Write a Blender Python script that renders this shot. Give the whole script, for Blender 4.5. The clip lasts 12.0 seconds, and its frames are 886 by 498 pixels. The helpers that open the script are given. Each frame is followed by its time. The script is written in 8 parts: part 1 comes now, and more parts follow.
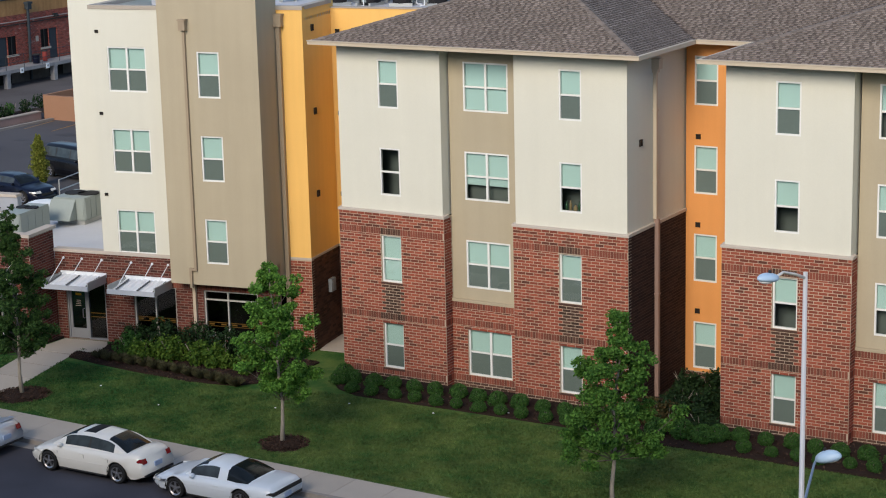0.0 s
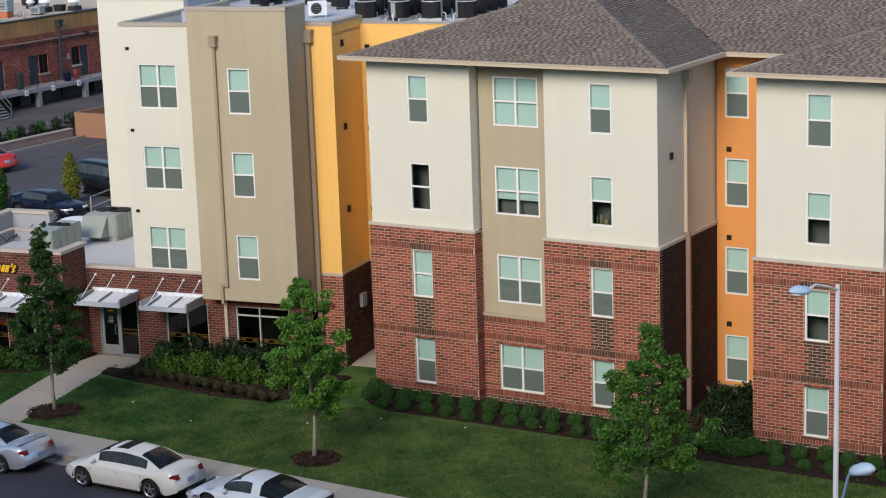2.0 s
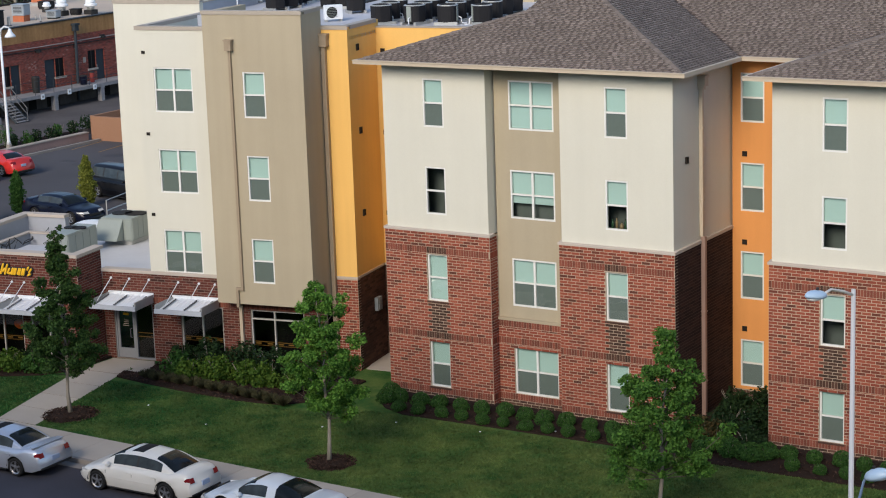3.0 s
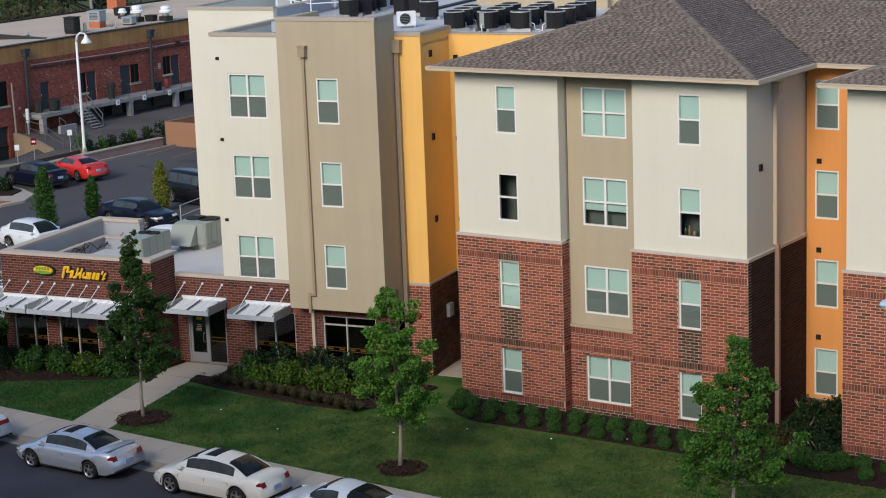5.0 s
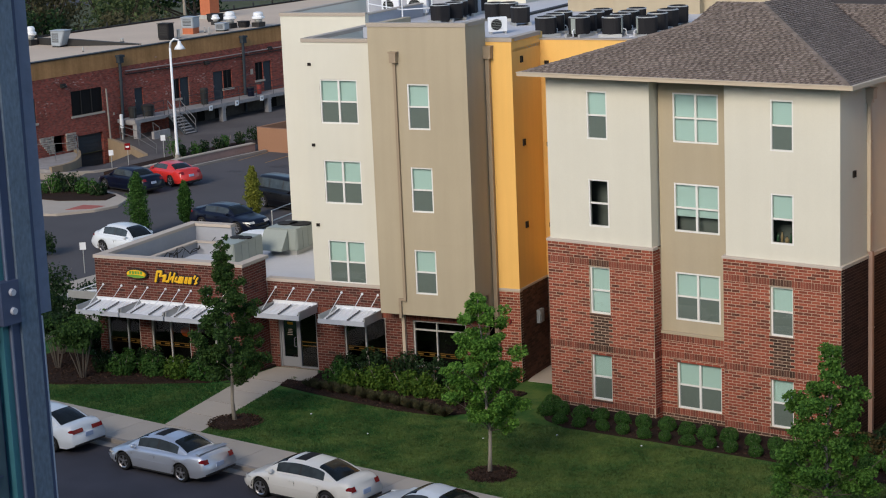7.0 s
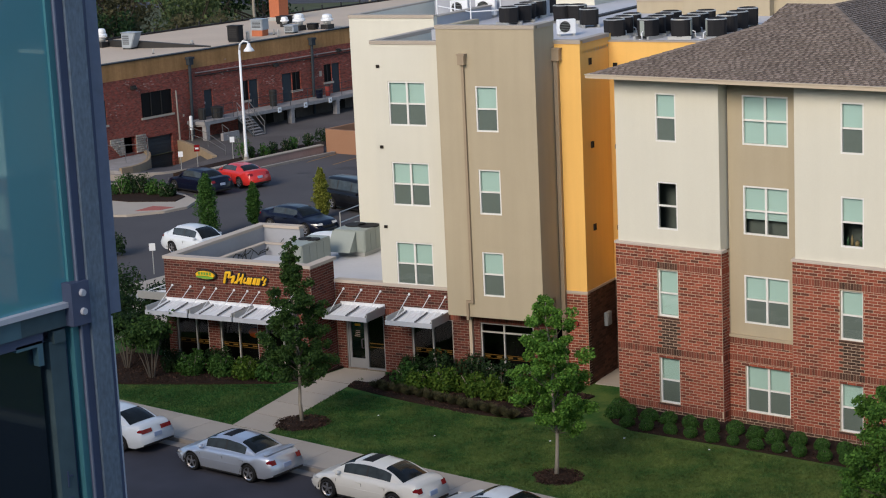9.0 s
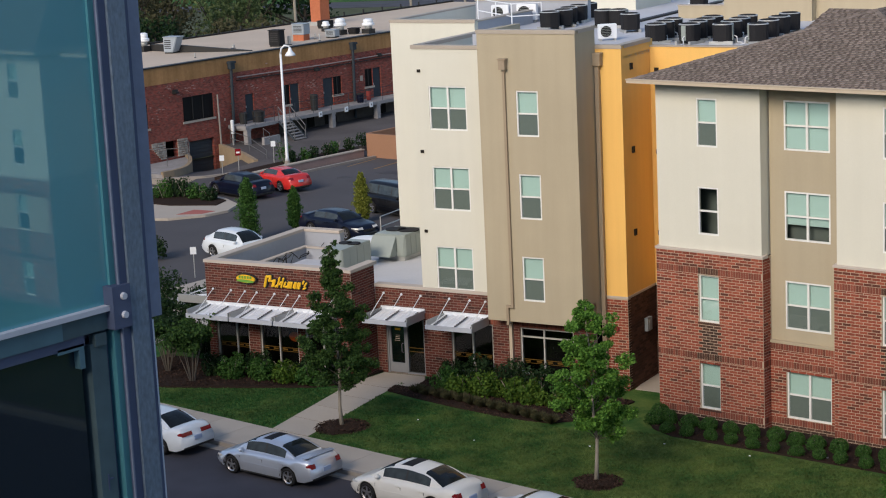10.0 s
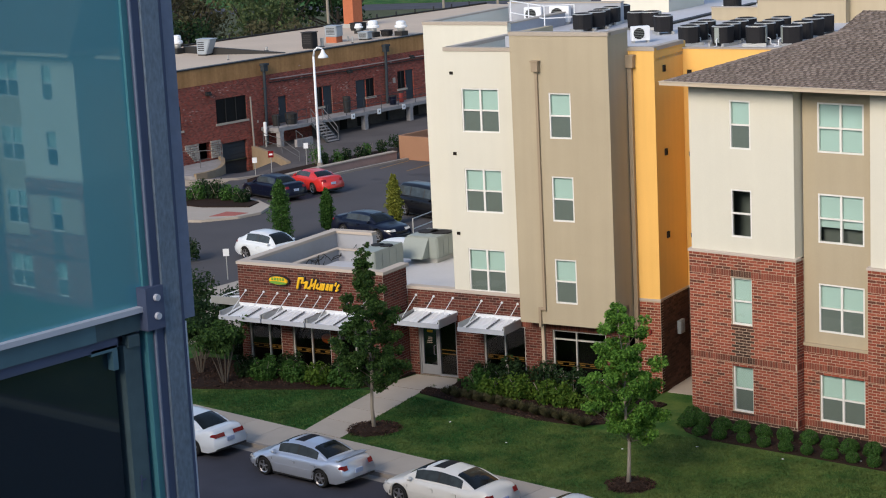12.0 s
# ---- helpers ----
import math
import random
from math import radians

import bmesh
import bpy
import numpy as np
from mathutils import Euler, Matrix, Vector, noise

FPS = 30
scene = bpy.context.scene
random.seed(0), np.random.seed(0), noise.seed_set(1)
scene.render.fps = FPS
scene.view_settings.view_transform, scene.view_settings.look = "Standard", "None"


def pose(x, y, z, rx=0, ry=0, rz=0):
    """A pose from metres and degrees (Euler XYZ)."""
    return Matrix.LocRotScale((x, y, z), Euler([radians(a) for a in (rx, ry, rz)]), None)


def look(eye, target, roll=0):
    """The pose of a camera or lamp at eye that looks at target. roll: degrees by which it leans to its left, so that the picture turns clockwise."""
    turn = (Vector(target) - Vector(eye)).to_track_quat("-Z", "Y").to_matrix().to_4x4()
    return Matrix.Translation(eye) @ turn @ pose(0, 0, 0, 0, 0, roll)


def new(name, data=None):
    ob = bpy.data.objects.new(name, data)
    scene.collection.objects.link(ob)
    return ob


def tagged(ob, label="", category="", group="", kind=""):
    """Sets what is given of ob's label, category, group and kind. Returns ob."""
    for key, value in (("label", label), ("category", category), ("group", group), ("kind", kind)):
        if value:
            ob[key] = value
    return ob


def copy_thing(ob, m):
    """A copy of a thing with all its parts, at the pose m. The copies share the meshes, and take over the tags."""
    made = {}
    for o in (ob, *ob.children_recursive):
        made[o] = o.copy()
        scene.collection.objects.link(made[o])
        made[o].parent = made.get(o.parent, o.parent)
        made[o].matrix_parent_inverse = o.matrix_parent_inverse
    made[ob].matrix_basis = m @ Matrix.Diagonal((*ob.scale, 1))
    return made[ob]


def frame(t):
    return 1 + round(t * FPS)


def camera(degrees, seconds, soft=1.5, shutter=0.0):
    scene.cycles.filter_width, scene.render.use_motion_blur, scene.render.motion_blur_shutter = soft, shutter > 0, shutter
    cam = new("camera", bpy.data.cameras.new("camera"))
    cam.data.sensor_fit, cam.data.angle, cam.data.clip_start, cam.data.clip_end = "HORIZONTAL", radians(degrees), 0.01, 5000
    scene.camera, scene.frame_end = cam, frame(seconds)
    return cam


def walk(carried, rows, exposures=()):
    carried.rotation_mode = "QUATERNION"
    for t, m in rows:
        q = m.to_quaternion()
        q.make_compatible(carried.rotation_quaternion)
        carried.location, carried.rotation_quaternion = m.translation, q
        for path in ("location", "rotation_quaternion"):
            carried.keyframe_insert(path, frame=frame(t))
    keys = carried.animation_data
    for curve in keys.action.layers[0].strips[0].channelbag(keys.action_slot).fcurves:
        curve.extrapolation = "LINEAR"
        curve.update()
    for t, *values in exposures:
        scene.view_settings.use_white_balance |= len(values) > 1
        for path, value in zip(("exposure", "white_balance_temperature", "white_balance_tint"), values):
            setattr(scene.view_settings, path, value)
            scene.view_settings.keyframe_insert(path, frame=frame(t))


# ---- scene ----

# ================= camera =================
EYE = Vector((37.49, -56.17, 20.0))


def aim(yaw, pitch, roll):
    """The camera's pose at the window; yaw to the left of +y, pitch downwards, degrees."""
    a, b = radians(yaw), radians(pitch)
    way = Vector((-math.sin(a) * math.cos(b), math.cos(a) * math.cos(b), -math.sin(b)))
    return look(EYE, EYE + way * 50, roll)


PATH = [
    (0.0, 30.653, 12.984, -1.404), (0.5, 30.849, 12.886, -1.793), (1.0, 31.128, 12.759, -1.928), (1.5, 31.362, 12.623, -1.946),
    (2.0, 31.564, 12.535, -1.959), (2.5, 31.773, 12.472, -1.971), (3.0, 32.013, 12.402, -1.951), (3.2, 32.567, 12.33, -1.97),
    (4.8, 33.947, 12.155, -2.1), (5.0, 34.157, 12.141, -2.134), (5.5, 34.851, 12.084, -2.241), (6.0, 35.603, 12.008, -2.326),
    (6.5, 36.261, 11.918, -2.363), (7.0, 36.846, 11.869, -2.471), (7.2, 37.089, 11.85, -2.5), (8.8, 38.657, 11.735, -2.65),
    (9.0, 38.858, 11.719, -2.67), (9.5, 39.434, 11.635, -2.624), (10.0, 40.05, 11.53, -2.714), (10.5, 40.635, 11.461, -2.797),
    (11.0, 41.015, 11.412, -2.822), (11.5, 41.227, 11.336, -2.89), (12.0, 41.011, 11.423, -2.818)]
cam = camera(25.455, 12.0, soft=1.1)
walk(cam, [(t, aim(a, b, c)) for t, a, b, c in PATH], [(0.0, 0.47, 6120, 9), (3.0, 0.44, 6120, 10), (6.0, 0.32, 6180, 10), (9.5, 0.36, 6330, 11), (12.0, 0.54, 6330, 11)])

# ================= light =================
world = bpy.data.worlds.new("world")
scene.world = world
world.use_nodes = True
wn = world.node_tree.nodes
sky = wn.new("ShaderNodeTexSky")
sky.sky_type = "NISHITA"
sky.sun_disc = False
SUN_EL, SUN_AZ = 29.0, 173.0          # azimuth: clockwise from +y
sky.sun_elevation, sky.sun_rotation = radians(SUN_EL), radians(SUN_AZ)
world.node_tree.links.new(sky.outputs[0], wn["Background"].inputs[0])
wn["Background"].inputs[1].default_value = 0.14
lamp = bpy.data.lights.new("sun", "SUN")
lamp.energy, lamp.angle, lamp.color = 1.95, radians(24), (1.0, 0.845, 0.66)
sun = new("sun", lamp)
d = Vector((math.sin(radians(SUN_AZ)) * math.cos(radians(SUN_EL)), math.cos(radians(SUN_AZ)) * math.cos(radians(SUN_EL)), math.sin(radians(SUN_EL))))
sun.matrix_world = look(d * 200, (0, 0, 0))


# ================= materials =================
def material(name, base, rough=0.8, spec=0.3, metal=0.0, grain=0.0, scale=20.0, stain=0.0, stain_scale=0.6, bump=0.0, bump_scale=60.0, island=0.0, obrand=0.0, stretch=(1, 1, 1), streak=0.0):
    """A surface with fine grain, broad stains and relief; island and obrand vary it from piece to piece."""
    m = bpy.data.materials.new(name)
    m.use_nodes = True
    n, l = m.node_tree.nodes, m.node_tree.links
    b = n["Principled BSDF"]
    b.inputs["Roughness"].default_value = rough
    b.inputs["Metallic"].default_value = metal
    b.inputs["Specular IOR Level"].default_value = spec
    co = n.new("ShaderNodeTexCoord")
    mp = n.new("ShaderNodeMapping")
    mp.inputs["Scale"].default_value = stretch
    l.new(co.outputs["Object"], mp.inputs["Vector"])
    val = None

    def add(sock, amount):
        nonlocal val
        mr = n.new("ShaderNodeMapRange")
        mr.inputs["To Min"].default_value, mr.inputs["To Max"].default_value = 1 - amount, 1 + amount
        l.new(sock, mr.inputs["Value"])
        if val is None:
            val = mr.outputs[0]
        else:
            mu = n.new("ShaderNodeMath")
            mu.operation = "MULTIPLY"
            l.new(val, mu.inputs[0])
            l.new(mr.outputs[0], mu.inputs[1])
            val = mu.outputs[0]

    def noisy(sc, detail=4.0):
        t = n.new("ShaderNodeTexNoise")
        t.inputs["Scale"].default_value, t.inputs["Detail"].default_value = sc, detail
        l.new(mp.outputs[0], t.inputs["Vector"])
        return t.outputs["Fac"]
    if grain:
        add(noisy(scale), grain)
    if stain:
        add(noisy(stain_scale, 6.0), stain)
    if streak:
        long = n.new("ShaderNodeMapping")
        long.inputs["Scale"].default_value = (1.6, 1.6, 0.09)
        l.new(co.outputs["Object"], long.inputs["Vector"])
        t = n.new("ShaderNodeTexNoise")
        t.inputs["Scale"].default_value, t.inputs["Detail"].default_value = 2.0, 6.0
        l.new(long.outputs[0], t.inputs["Vector"])
        add(t.outputs["Fac"], streak)
    if island:
        g = n.new("ShaderNodeNewGeometry")
        add(g.outputs["Random Per Island"], island)
    if obrand:
        o = n.new("ShaderNodeObjectInfo")
        add(o.outputs["Random"], obrand)
    if val is None:
        b.inputs["Base Color"].default_value = (*base, 1)
    else:
        vm = n.new("ShaderNodeVectorMath")
        vm.operation = "SCALE"
        vm.inputs[0].default_value = base
        l.new(val, vm.inputs["Scale"])
        l.new(vm.outputs[0], b.inputs["Base Color"])
    if bump:
        bp = n.new("ShaderNodeBump")
        bp.inputs["Strength"].default_value, bp.inputs["Distance"].default_value = bump, 0.01
        l.new(noisy(bump_scale), bp.inputs["Height"])
        l.new(bp.outputs[0], b.inputs["Normal"])
    return m


M = {}
M["cream"] = material("cream_stucco", (0.650, 0.635, 0.544), 0.9, 0.2, grain=0.04, scale=30, stain=0.05, stain_scale=0.5, bump=0.3, bump_scale=120, streak=0.03)
M["tan"] = material("tan_stucco", (0.43, 0.37, 0.262), 0.9, 0.2, grain=0.05, scale=30, stain=0.08, stain_scale=0.5, bump=0.3, bump_scale=120, streak=0.07)
M["yellow"] = material("yellow_stucco", (0.82, 0.50, 0.15), 0.9, 0.2, grain=0.05, scale=30, stain=0.07, stain_scale=0.5, bump=0.3, bump_scale=120, streak=0.07)
M["orange"] = material("orange_stucco", (0.72, 0.32, 0.10), 0.9, 0.2, grain=0.05, scale=30, stain=0.07, stain_scale=0.5, bump=0.3, bump_scale=120, streak=0.07)
M["mortar"] = material("mortar", (0.48, 0.385, 0.29), 0.95, 0.1, grain=0.1, scale=25)
# roof deck, coloured dark to read as shadow lines between the courses
M["shingle"] = material("shingle", (0.087, 0.070, 0.060), 0.95, 0.1, grain=0.2, scale=8, island=0.2, bump=0.4)
M["grass"] = material("lawn", (0.055, 0.085, 0.022), 1.0, 0.1, grain=0.2, scale=12, stain=0.35, stain_scale=0.45)
M["asphalt"] = material("asphalt", (0.058, 0.058, 0.071), 0.9, 0.2, grain=0.15, scale=40, stain=0.4, stain_scale=0.45)
M["concrete"] = material("concrete", (0.403, 0.360, 0.307), 0.9, 0.2, grain=0.06, scale=20, stain=0.1, stain_scale=0.6)
M["white"] = material("white_vinyl", (0.75, 0.75, 0.72), 0.5, 0.3)

# ================= mesh helpers =================
def part(name, bm, mat, parent, label=""):
    me = bpy.data.meshes.new(name)
    bm.to_mesh(me)
    bm.free()
    me.materials.append(mat)
    ob = new(name, me)
    if parent:
        ob.parent = parent
    return tagged(ob, label)


def bx(bm, x0, x1, y0, y1, z0, z1, m=None):
    vs = [bm.verts.new((m @ Vector(c)) if m else c) for c in ((x0, y0, z0), (x1, y0, z0), (x1, y1, z0), (x0, y1, z0), (x0, y0, z1), (x1, y0, z1), (x1, y1, z1), (x0, y1, z1))]
    for f in ((0, 3, 2, 1), (4, 5, 6, 7), (0, 1, 5, 4), (1, 2, 6, 5), (2, 3, 7, 6), (3, 0, 4, 7)):
        bm.faces.new([vs[i] for i in f])


def block(name, mat, parent, *boxes, label=""):
    bm = bmesh.new()
    for b in boxes:
        bx(bm, *b)
    return part(name, bm, mat, parent, label)

# ================= more materials =================
def brick_material(name, stops, per_object=False, base_noise=0.25):
    """Fired brick: each piece takes its own tone, with soot and grain on top."""
    m = material(name, (0.3, 0.1, 0.07), 0.88, 0.2, grain=base_noise, scale=35, stain=0.22, stain_scale=0.7, bump=0.4, bump_scale=80)
    n, l = m.node_tree.nodes, m.node_tree.links
    ramp = n.new("ShaderNodeValToRGB")
    ramp.color_ramp.interpolation = "LINEAR"
    while len(ramp.color_ramp.elements) < len(stops):
        ramp.color_ramp.elements.new(0.5)
    for e, (p, c) in zip(ramp.color_ramp.elements, stops):
        e.position, e.color = p, (*c, 1)
    src = n.new("ShaderNodeObjectInfo" if per_object else "ShaderNodeNewGeometry")
    l.new(src.outputs["Random" if per_object else "Random Per Island"], ramp.inputs["Fac"])
    vm = [x for x in n if x.type == "VECT_MATH"][0]
    l.new(ramp.outputs[0], vm.inputs[0])
    return m


def glass_material(name, tint, gloss_rough=0.02):
    m = bpy.data.materials.new(name)
    m.use_nodes = True
    n, l = m.node_tree.nodes, m.node_tree.links
    out = n["Material Output"]
    tr, gl, mx, fr = n.new("ShaderNodeBsdfTransparent"), n.new("ShaderNodeBsdfGlossy"), n.new("ShaderNodeMixShader"), n.new("ShaderNodeFresnel")
    tr.inputs[0].default_value = (*tint, 1)
    gl.inputs["Roughness"].default_value = gloss_rough
    fr.inputs["IOR"].default_value = 1.6
    l.new(fr.outputs[0], mx.inputs[0])
    l.new(tr.outputs[0], mx.inputs[1])
    l.new(gl.outputs[0], mx.inputs[2])
    l.new(mx.outputs[0], out.inputs["Surface"])
    return m


RED = [(0.0, (0.10, 0.04, 0.028)), (0.08, (0.155, 0.047, 0.031)), (0.3, (0.225, 0.06, 0.037)), (0.65, (0.27, 0.068, 0.041)), (1.0, (0.335, 0.095, 0.056))]
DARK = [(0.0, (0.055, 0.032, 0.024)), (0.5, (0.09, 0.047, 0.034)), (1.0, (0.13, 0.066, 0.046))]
SOLDIER = [(0.0, (0.14, 0.05, 0.034)), (0.5, (0.20, 0.062, 0.042)), (1.0, (0.27, 0.085, 0.055))]
M["brick"] = brick_material("red_brick", RED)
M["brick_one"] = brick_material("red_brick_single", RED, True)
M["brick_soldier"] = brick_material("soldier_brick", SOLDIER)
M["brick_shop"] = brick_material("brown_red_brick", [(p, (c[0] * 0.46, c[1] * 0.49, c[2] * 0.58)) for p, c in RED])
M["mortar_shop"] = material("grey_mortar", (0.25, 0.2, 0.165), 0.95, 0.1, grain=0.1, scale=25)
# brown bricks of the dark courses, also laid where passage shade is painted
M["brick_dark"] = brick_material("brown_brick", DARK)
# side wall bricks: brown tones darkened further to stand for the wall's shade
M["brick_side"] = brick_material("shaded_side_brick", [(p, (c[0] * 0.4, c[1] * 0.4, c[2] * 0.45)) for p, c in DARK])
M["glass"] = glass_material("window_glass", (0.84, 0.93, 0.91))
# mortar darkened in colour for walls that lie in shade
M["mortar_dark"] = material("shaded_mortar", (0.10, 0.07, 0.06), 0.95, 0.1, grain=0.1, scale=25)
M["shop_glass"] = glass_material("shop_glass", (0.5, 0.55, 0.55))
M["blind"] = material("pale_blind", (0.46, 0.60, 0.60), 0.7, 0.2, grain=0.03, scale=15)
M["screen"] = material("insect_screen", (0.175, 0.205, 0.205), 0.8, 0.2, grain=0.08, scale=6)
# near-black colour in place of the dark inside rooms and openings
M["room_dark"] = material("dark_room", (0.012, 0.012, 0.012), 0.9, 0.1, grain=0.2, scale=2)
M["ridge"] = material("ridge_shingle", (0.196, 0.163, 0.140), 0.95, 0.1, grain=0.2, scale=10, obrand=0.2)
M["bark_chip"] = material("bark_chips", (0.05, 0.03, 0.022), 1.0, 0.1, island=0.7)
# deep grey that stands for the dimness behind the flats' windows
M["room"] = material("dim_room", (0.132, 0.146, 0.140), 0.9, 0.1, grain=0.2, scale=2)
M["cap"] = material("cast_sill", (0.50, 0.44, 0.38), 0.85, 0.2, grain=0.06, scale=20, stain=0.1)
M["gutter"] = material("beige_gutter", (0.52, 0.44, 0.33), 0.5, 0.4, grain=0.03, scale=8)
M["pipe"] = material("tan_downspout", (0.33, 0.26, 0.18), 0.5, 0.4, grain=0.05, scale=8)
M["pipe_red"] = material("brown_downspout", (0.30, 0.2, 0.16), 0.5, 0.4, grain=0.05, scale=8)
M["black"] = material("black_vent", (0.02, 0.016, 0.013), 0.7, 0.3)
M["soffit"] = material("soffit", (0.45, 0.38, 0.3), 0.8, 0.2)
M["coping"] = material("parapet_coping", (0.40, 0.35, 0.29), 0.6, 0.3, grain=0.04, scale=10, stain=0.08)
M["membrane"] = material("white_roof_membrane", (0.52, 0.53, 0.56), 0.8, 0.2, grain=0.05, scale=6, stain=0.15, stain_scale=0.3)
M["parapet_in"] = material("grey_parapet_lining", (0.36, 0.38, 0.42), 0.8, 0.2, grain=0.06, scale=6, stain=0.15)
M["galv"] = material("galvanised_metal", (0.42, 0.43, 0.42), 0.5, 0.5, metal=0.4, grain=0.08, scale=8, stain=0.08)
M["unit"] = material("unit_sheet_metal", (0.28, 0.315, 0.29), 0.5, 0.4, grain=0.04, scale=8, stain=0.08)
M["unit_dark"] = material("condenser_coil", (0.018, 0.018, 0.02), 0.8, 0.2, grain=0.2, scale=40)
M["white_metal"] = material("white_metal", (0.76, 0.79, 0.82), 0.4, 0.4, grain=0.02, scale=5, stain=0.05)
M["alu"] = material("aluminium", (0.72, 0.70, 0.66), 0.35, 0.5, metal=0.4, grain=0.04, scale=12)
M["door_alu"] = material("grey_aluminium", (0.280, 0.292, 0.312), 0.4, 0.5, metal=0.3, grain=0.05, scale=10)
M["fascia"] = material("pale_metal_fascia", (0.44, 0.47, 0.52), 0.45, 0.4, grain=0.03, scale=8, stain=0.06)
M["yellow_sign"] = material("yellow_letters", (0.85, 0.5, 0.02), 0.5, 0.3)
M["green_sign"] = material("green_sign", (0.16, 0.34, 0.05), 0.5, 0.3)
M["mulch"] = material("bark_mulch", (0.03, 0.02, 0.016), 1.0, 0.1, grain=0.4, scale=14, stain=0.2, stain_scale=1.2, bump=1.0, bump_scale=25)
M["bark"] = material("bark", (0.305, 0.273, 0.227), 0.95, 0.1, grain=0.2, scale=25, stretch=(1, 1, 0.3), bump=0.6, bump_scale=40)
M["bark_mid"] = material("grey_brown_bark", (0.12, 0.105, 0.088), 0.95, 0.1, grain=0.2, scale=20)
M["bark_dark"] = material("dark_bark", (0.06, 0.05, 0.04), 0.95, 0.1, grain=0.2, scale=5)
M["roof_grey"] = material("grey_roof_unit", (0.30, 0.33, 0.35), 0.5, 0.4, grain=0.08, scale=4, stain=0.15)
M["rubber"] = material("tyre_rubber", (0.02, 0.02, 0.02), 0.85, 0.2)
M["rim"] = material("alloy_rim", (0.36, 0.36, 0.38), 0.3, 0.5, metal=0.7)
M["car_side_glass"] = material("grey_car_glass", (0.046, 0.057, 0.063), 0.08, 0.35, grain=0.7, scale=3.0)
M["car_glass"] = material("tinted_car_glass", (0.012, 0.015, 0.016), 0.1, 0.25, grain=0.6, scale=2.5)
M["sunroof"] = material("black_sunroof", (0.012, 0.012, 0.014), 0.5, 0.05)
M["red_lens"] = material("red_lens", (0.2, 0.008, 0.012), 0.2, 0.5)
M["clear_lens"] = material("clear_lens", (0.6, 0.6, 0.58), 0.15, 0.5)
M["plate"] = material("plate_blue_grey", (0.36, 0.44, 0.6), 0.5, 0.3)
M["dark_trim"] = material("dark_trim", (0.025, 0.025, 0.025), 0.6, 0.3)


def leaf_material(name, c0, c1, stain=0.0):
    m = material(name, c0, 0.7, 0.25, grain=0.15, scale=3, stain=stain, stain_scale=0.75)
    n, l = m.node_tree.nodes, m.node_tree.links
    ramp = n.new("ShaderNodeValToRGB")
    ramp.color_ramp.elements[0].color, ramp.color_ramp.elements[1].color = (*c0, 1), (*c1, 1)
    g = n.new("ShaderNodeNewGeometry")
    l.new(g.outputs["Random Per Island"], ramp.inputs["Fac"])
    vm = [x for x in n if x.type == "VECT_MATH"][0]
    l.new(ramp.outputs[0], vm.inputs[0])
    b, out = n["Principled BSDF"], n["Material Output"]
    tl, mx = n.new("ShaderNodeBsdfTranslucent"), n.new("ShaderNodeMixShader")
    mx.inputs[0].default_value = 0.35
    l.new(vm.outputs[0], tl.inputs["Color"])
    l.new(b.outputs[0], mx.inputs[1])
    l.new(tl.outputs[0], mx.inputs[2])
    l.new(mx.outputs[0], out.inputs["Surface"])
    return m


M["leaf"] = leaf_material("oak_leaves", (0.042, 0.13, 0.017), (0.19, 0.38, 0.06))
M["leaf_turning"] = leaf_material("turning_leaves", (0.11, 0.15, 0.02), (0.32, 0.33, 0.06))
M["leaf_oak"] = leaf_material("broad_oak_leaves", (0.03, 0.095, 0.014), (0.14, 0.295, 0.05))
M["leaf_mid"] = leaf_material("mid_green_leaves", (0.016, 0.048, 0.012), (0.07, 0.14, 0.03))
M["leaf_dark"] = leaf_material("dark_leaves", (0.008, 0.026, 0.009), (0.03, 0.066, 0.018))
M["leaf_bush"] = leaf_material("boxwood_leaves", (0.022, 0.074, 0.014), (0.085, 0.19, 0.038))
M["leaf_yellow"] = leaf_material("yellow_green_leaves", (0.03, 0.085, 0.009), (0.13, 0.215, 0.028))
M["leaf_rust"] = leaf_material("rusty_leaves", (0.02, 0.045, 0.012), (0.13, 0.085, 0.03))
M["leaf_far"] = leaf_material("far_leaves", (0.04, 0.075, 0.028), (0.15, 0.19, 0.075))
M["grass_tuft_green"] = leaf_material("lawn_blades", (0.019, 0.078, 0.017), (0.09, 0.16, 0.042), 0.8)
M["grass_tuft"] = leaf_material("dry_tufts", (0.05, 0.055, 0.025), (0.11, 0.10, 0.05))


# ================= mesh builders =================
def mesh_part(name, verts, faces, mat, parent, label="", kind=""):
    me = bpy.data.meshes.new(name)
    me.from_pydata(verts, [], faces)
    me.materials.append(mat)
    ob = new(name, me)
    if parent:
        ob.parent = parent
    return tagged(ob, label, kind=kind)


def thing(name, label, category, m=None, group="", kind=""):
    ob = new(name)
    if m is not None:
        ob.matrix_basis = m
    return tagged(ob, label, category, group, kind)


def front(y):
    """Maps wall coordinates (along, up, out) to a wall that faces -y."""
    return lambda u, z, d: (u, y - d, z)


def east(x):
    """The same for a wall that faces +x."""
    return lambda u, z, d: (x + d, u, z)


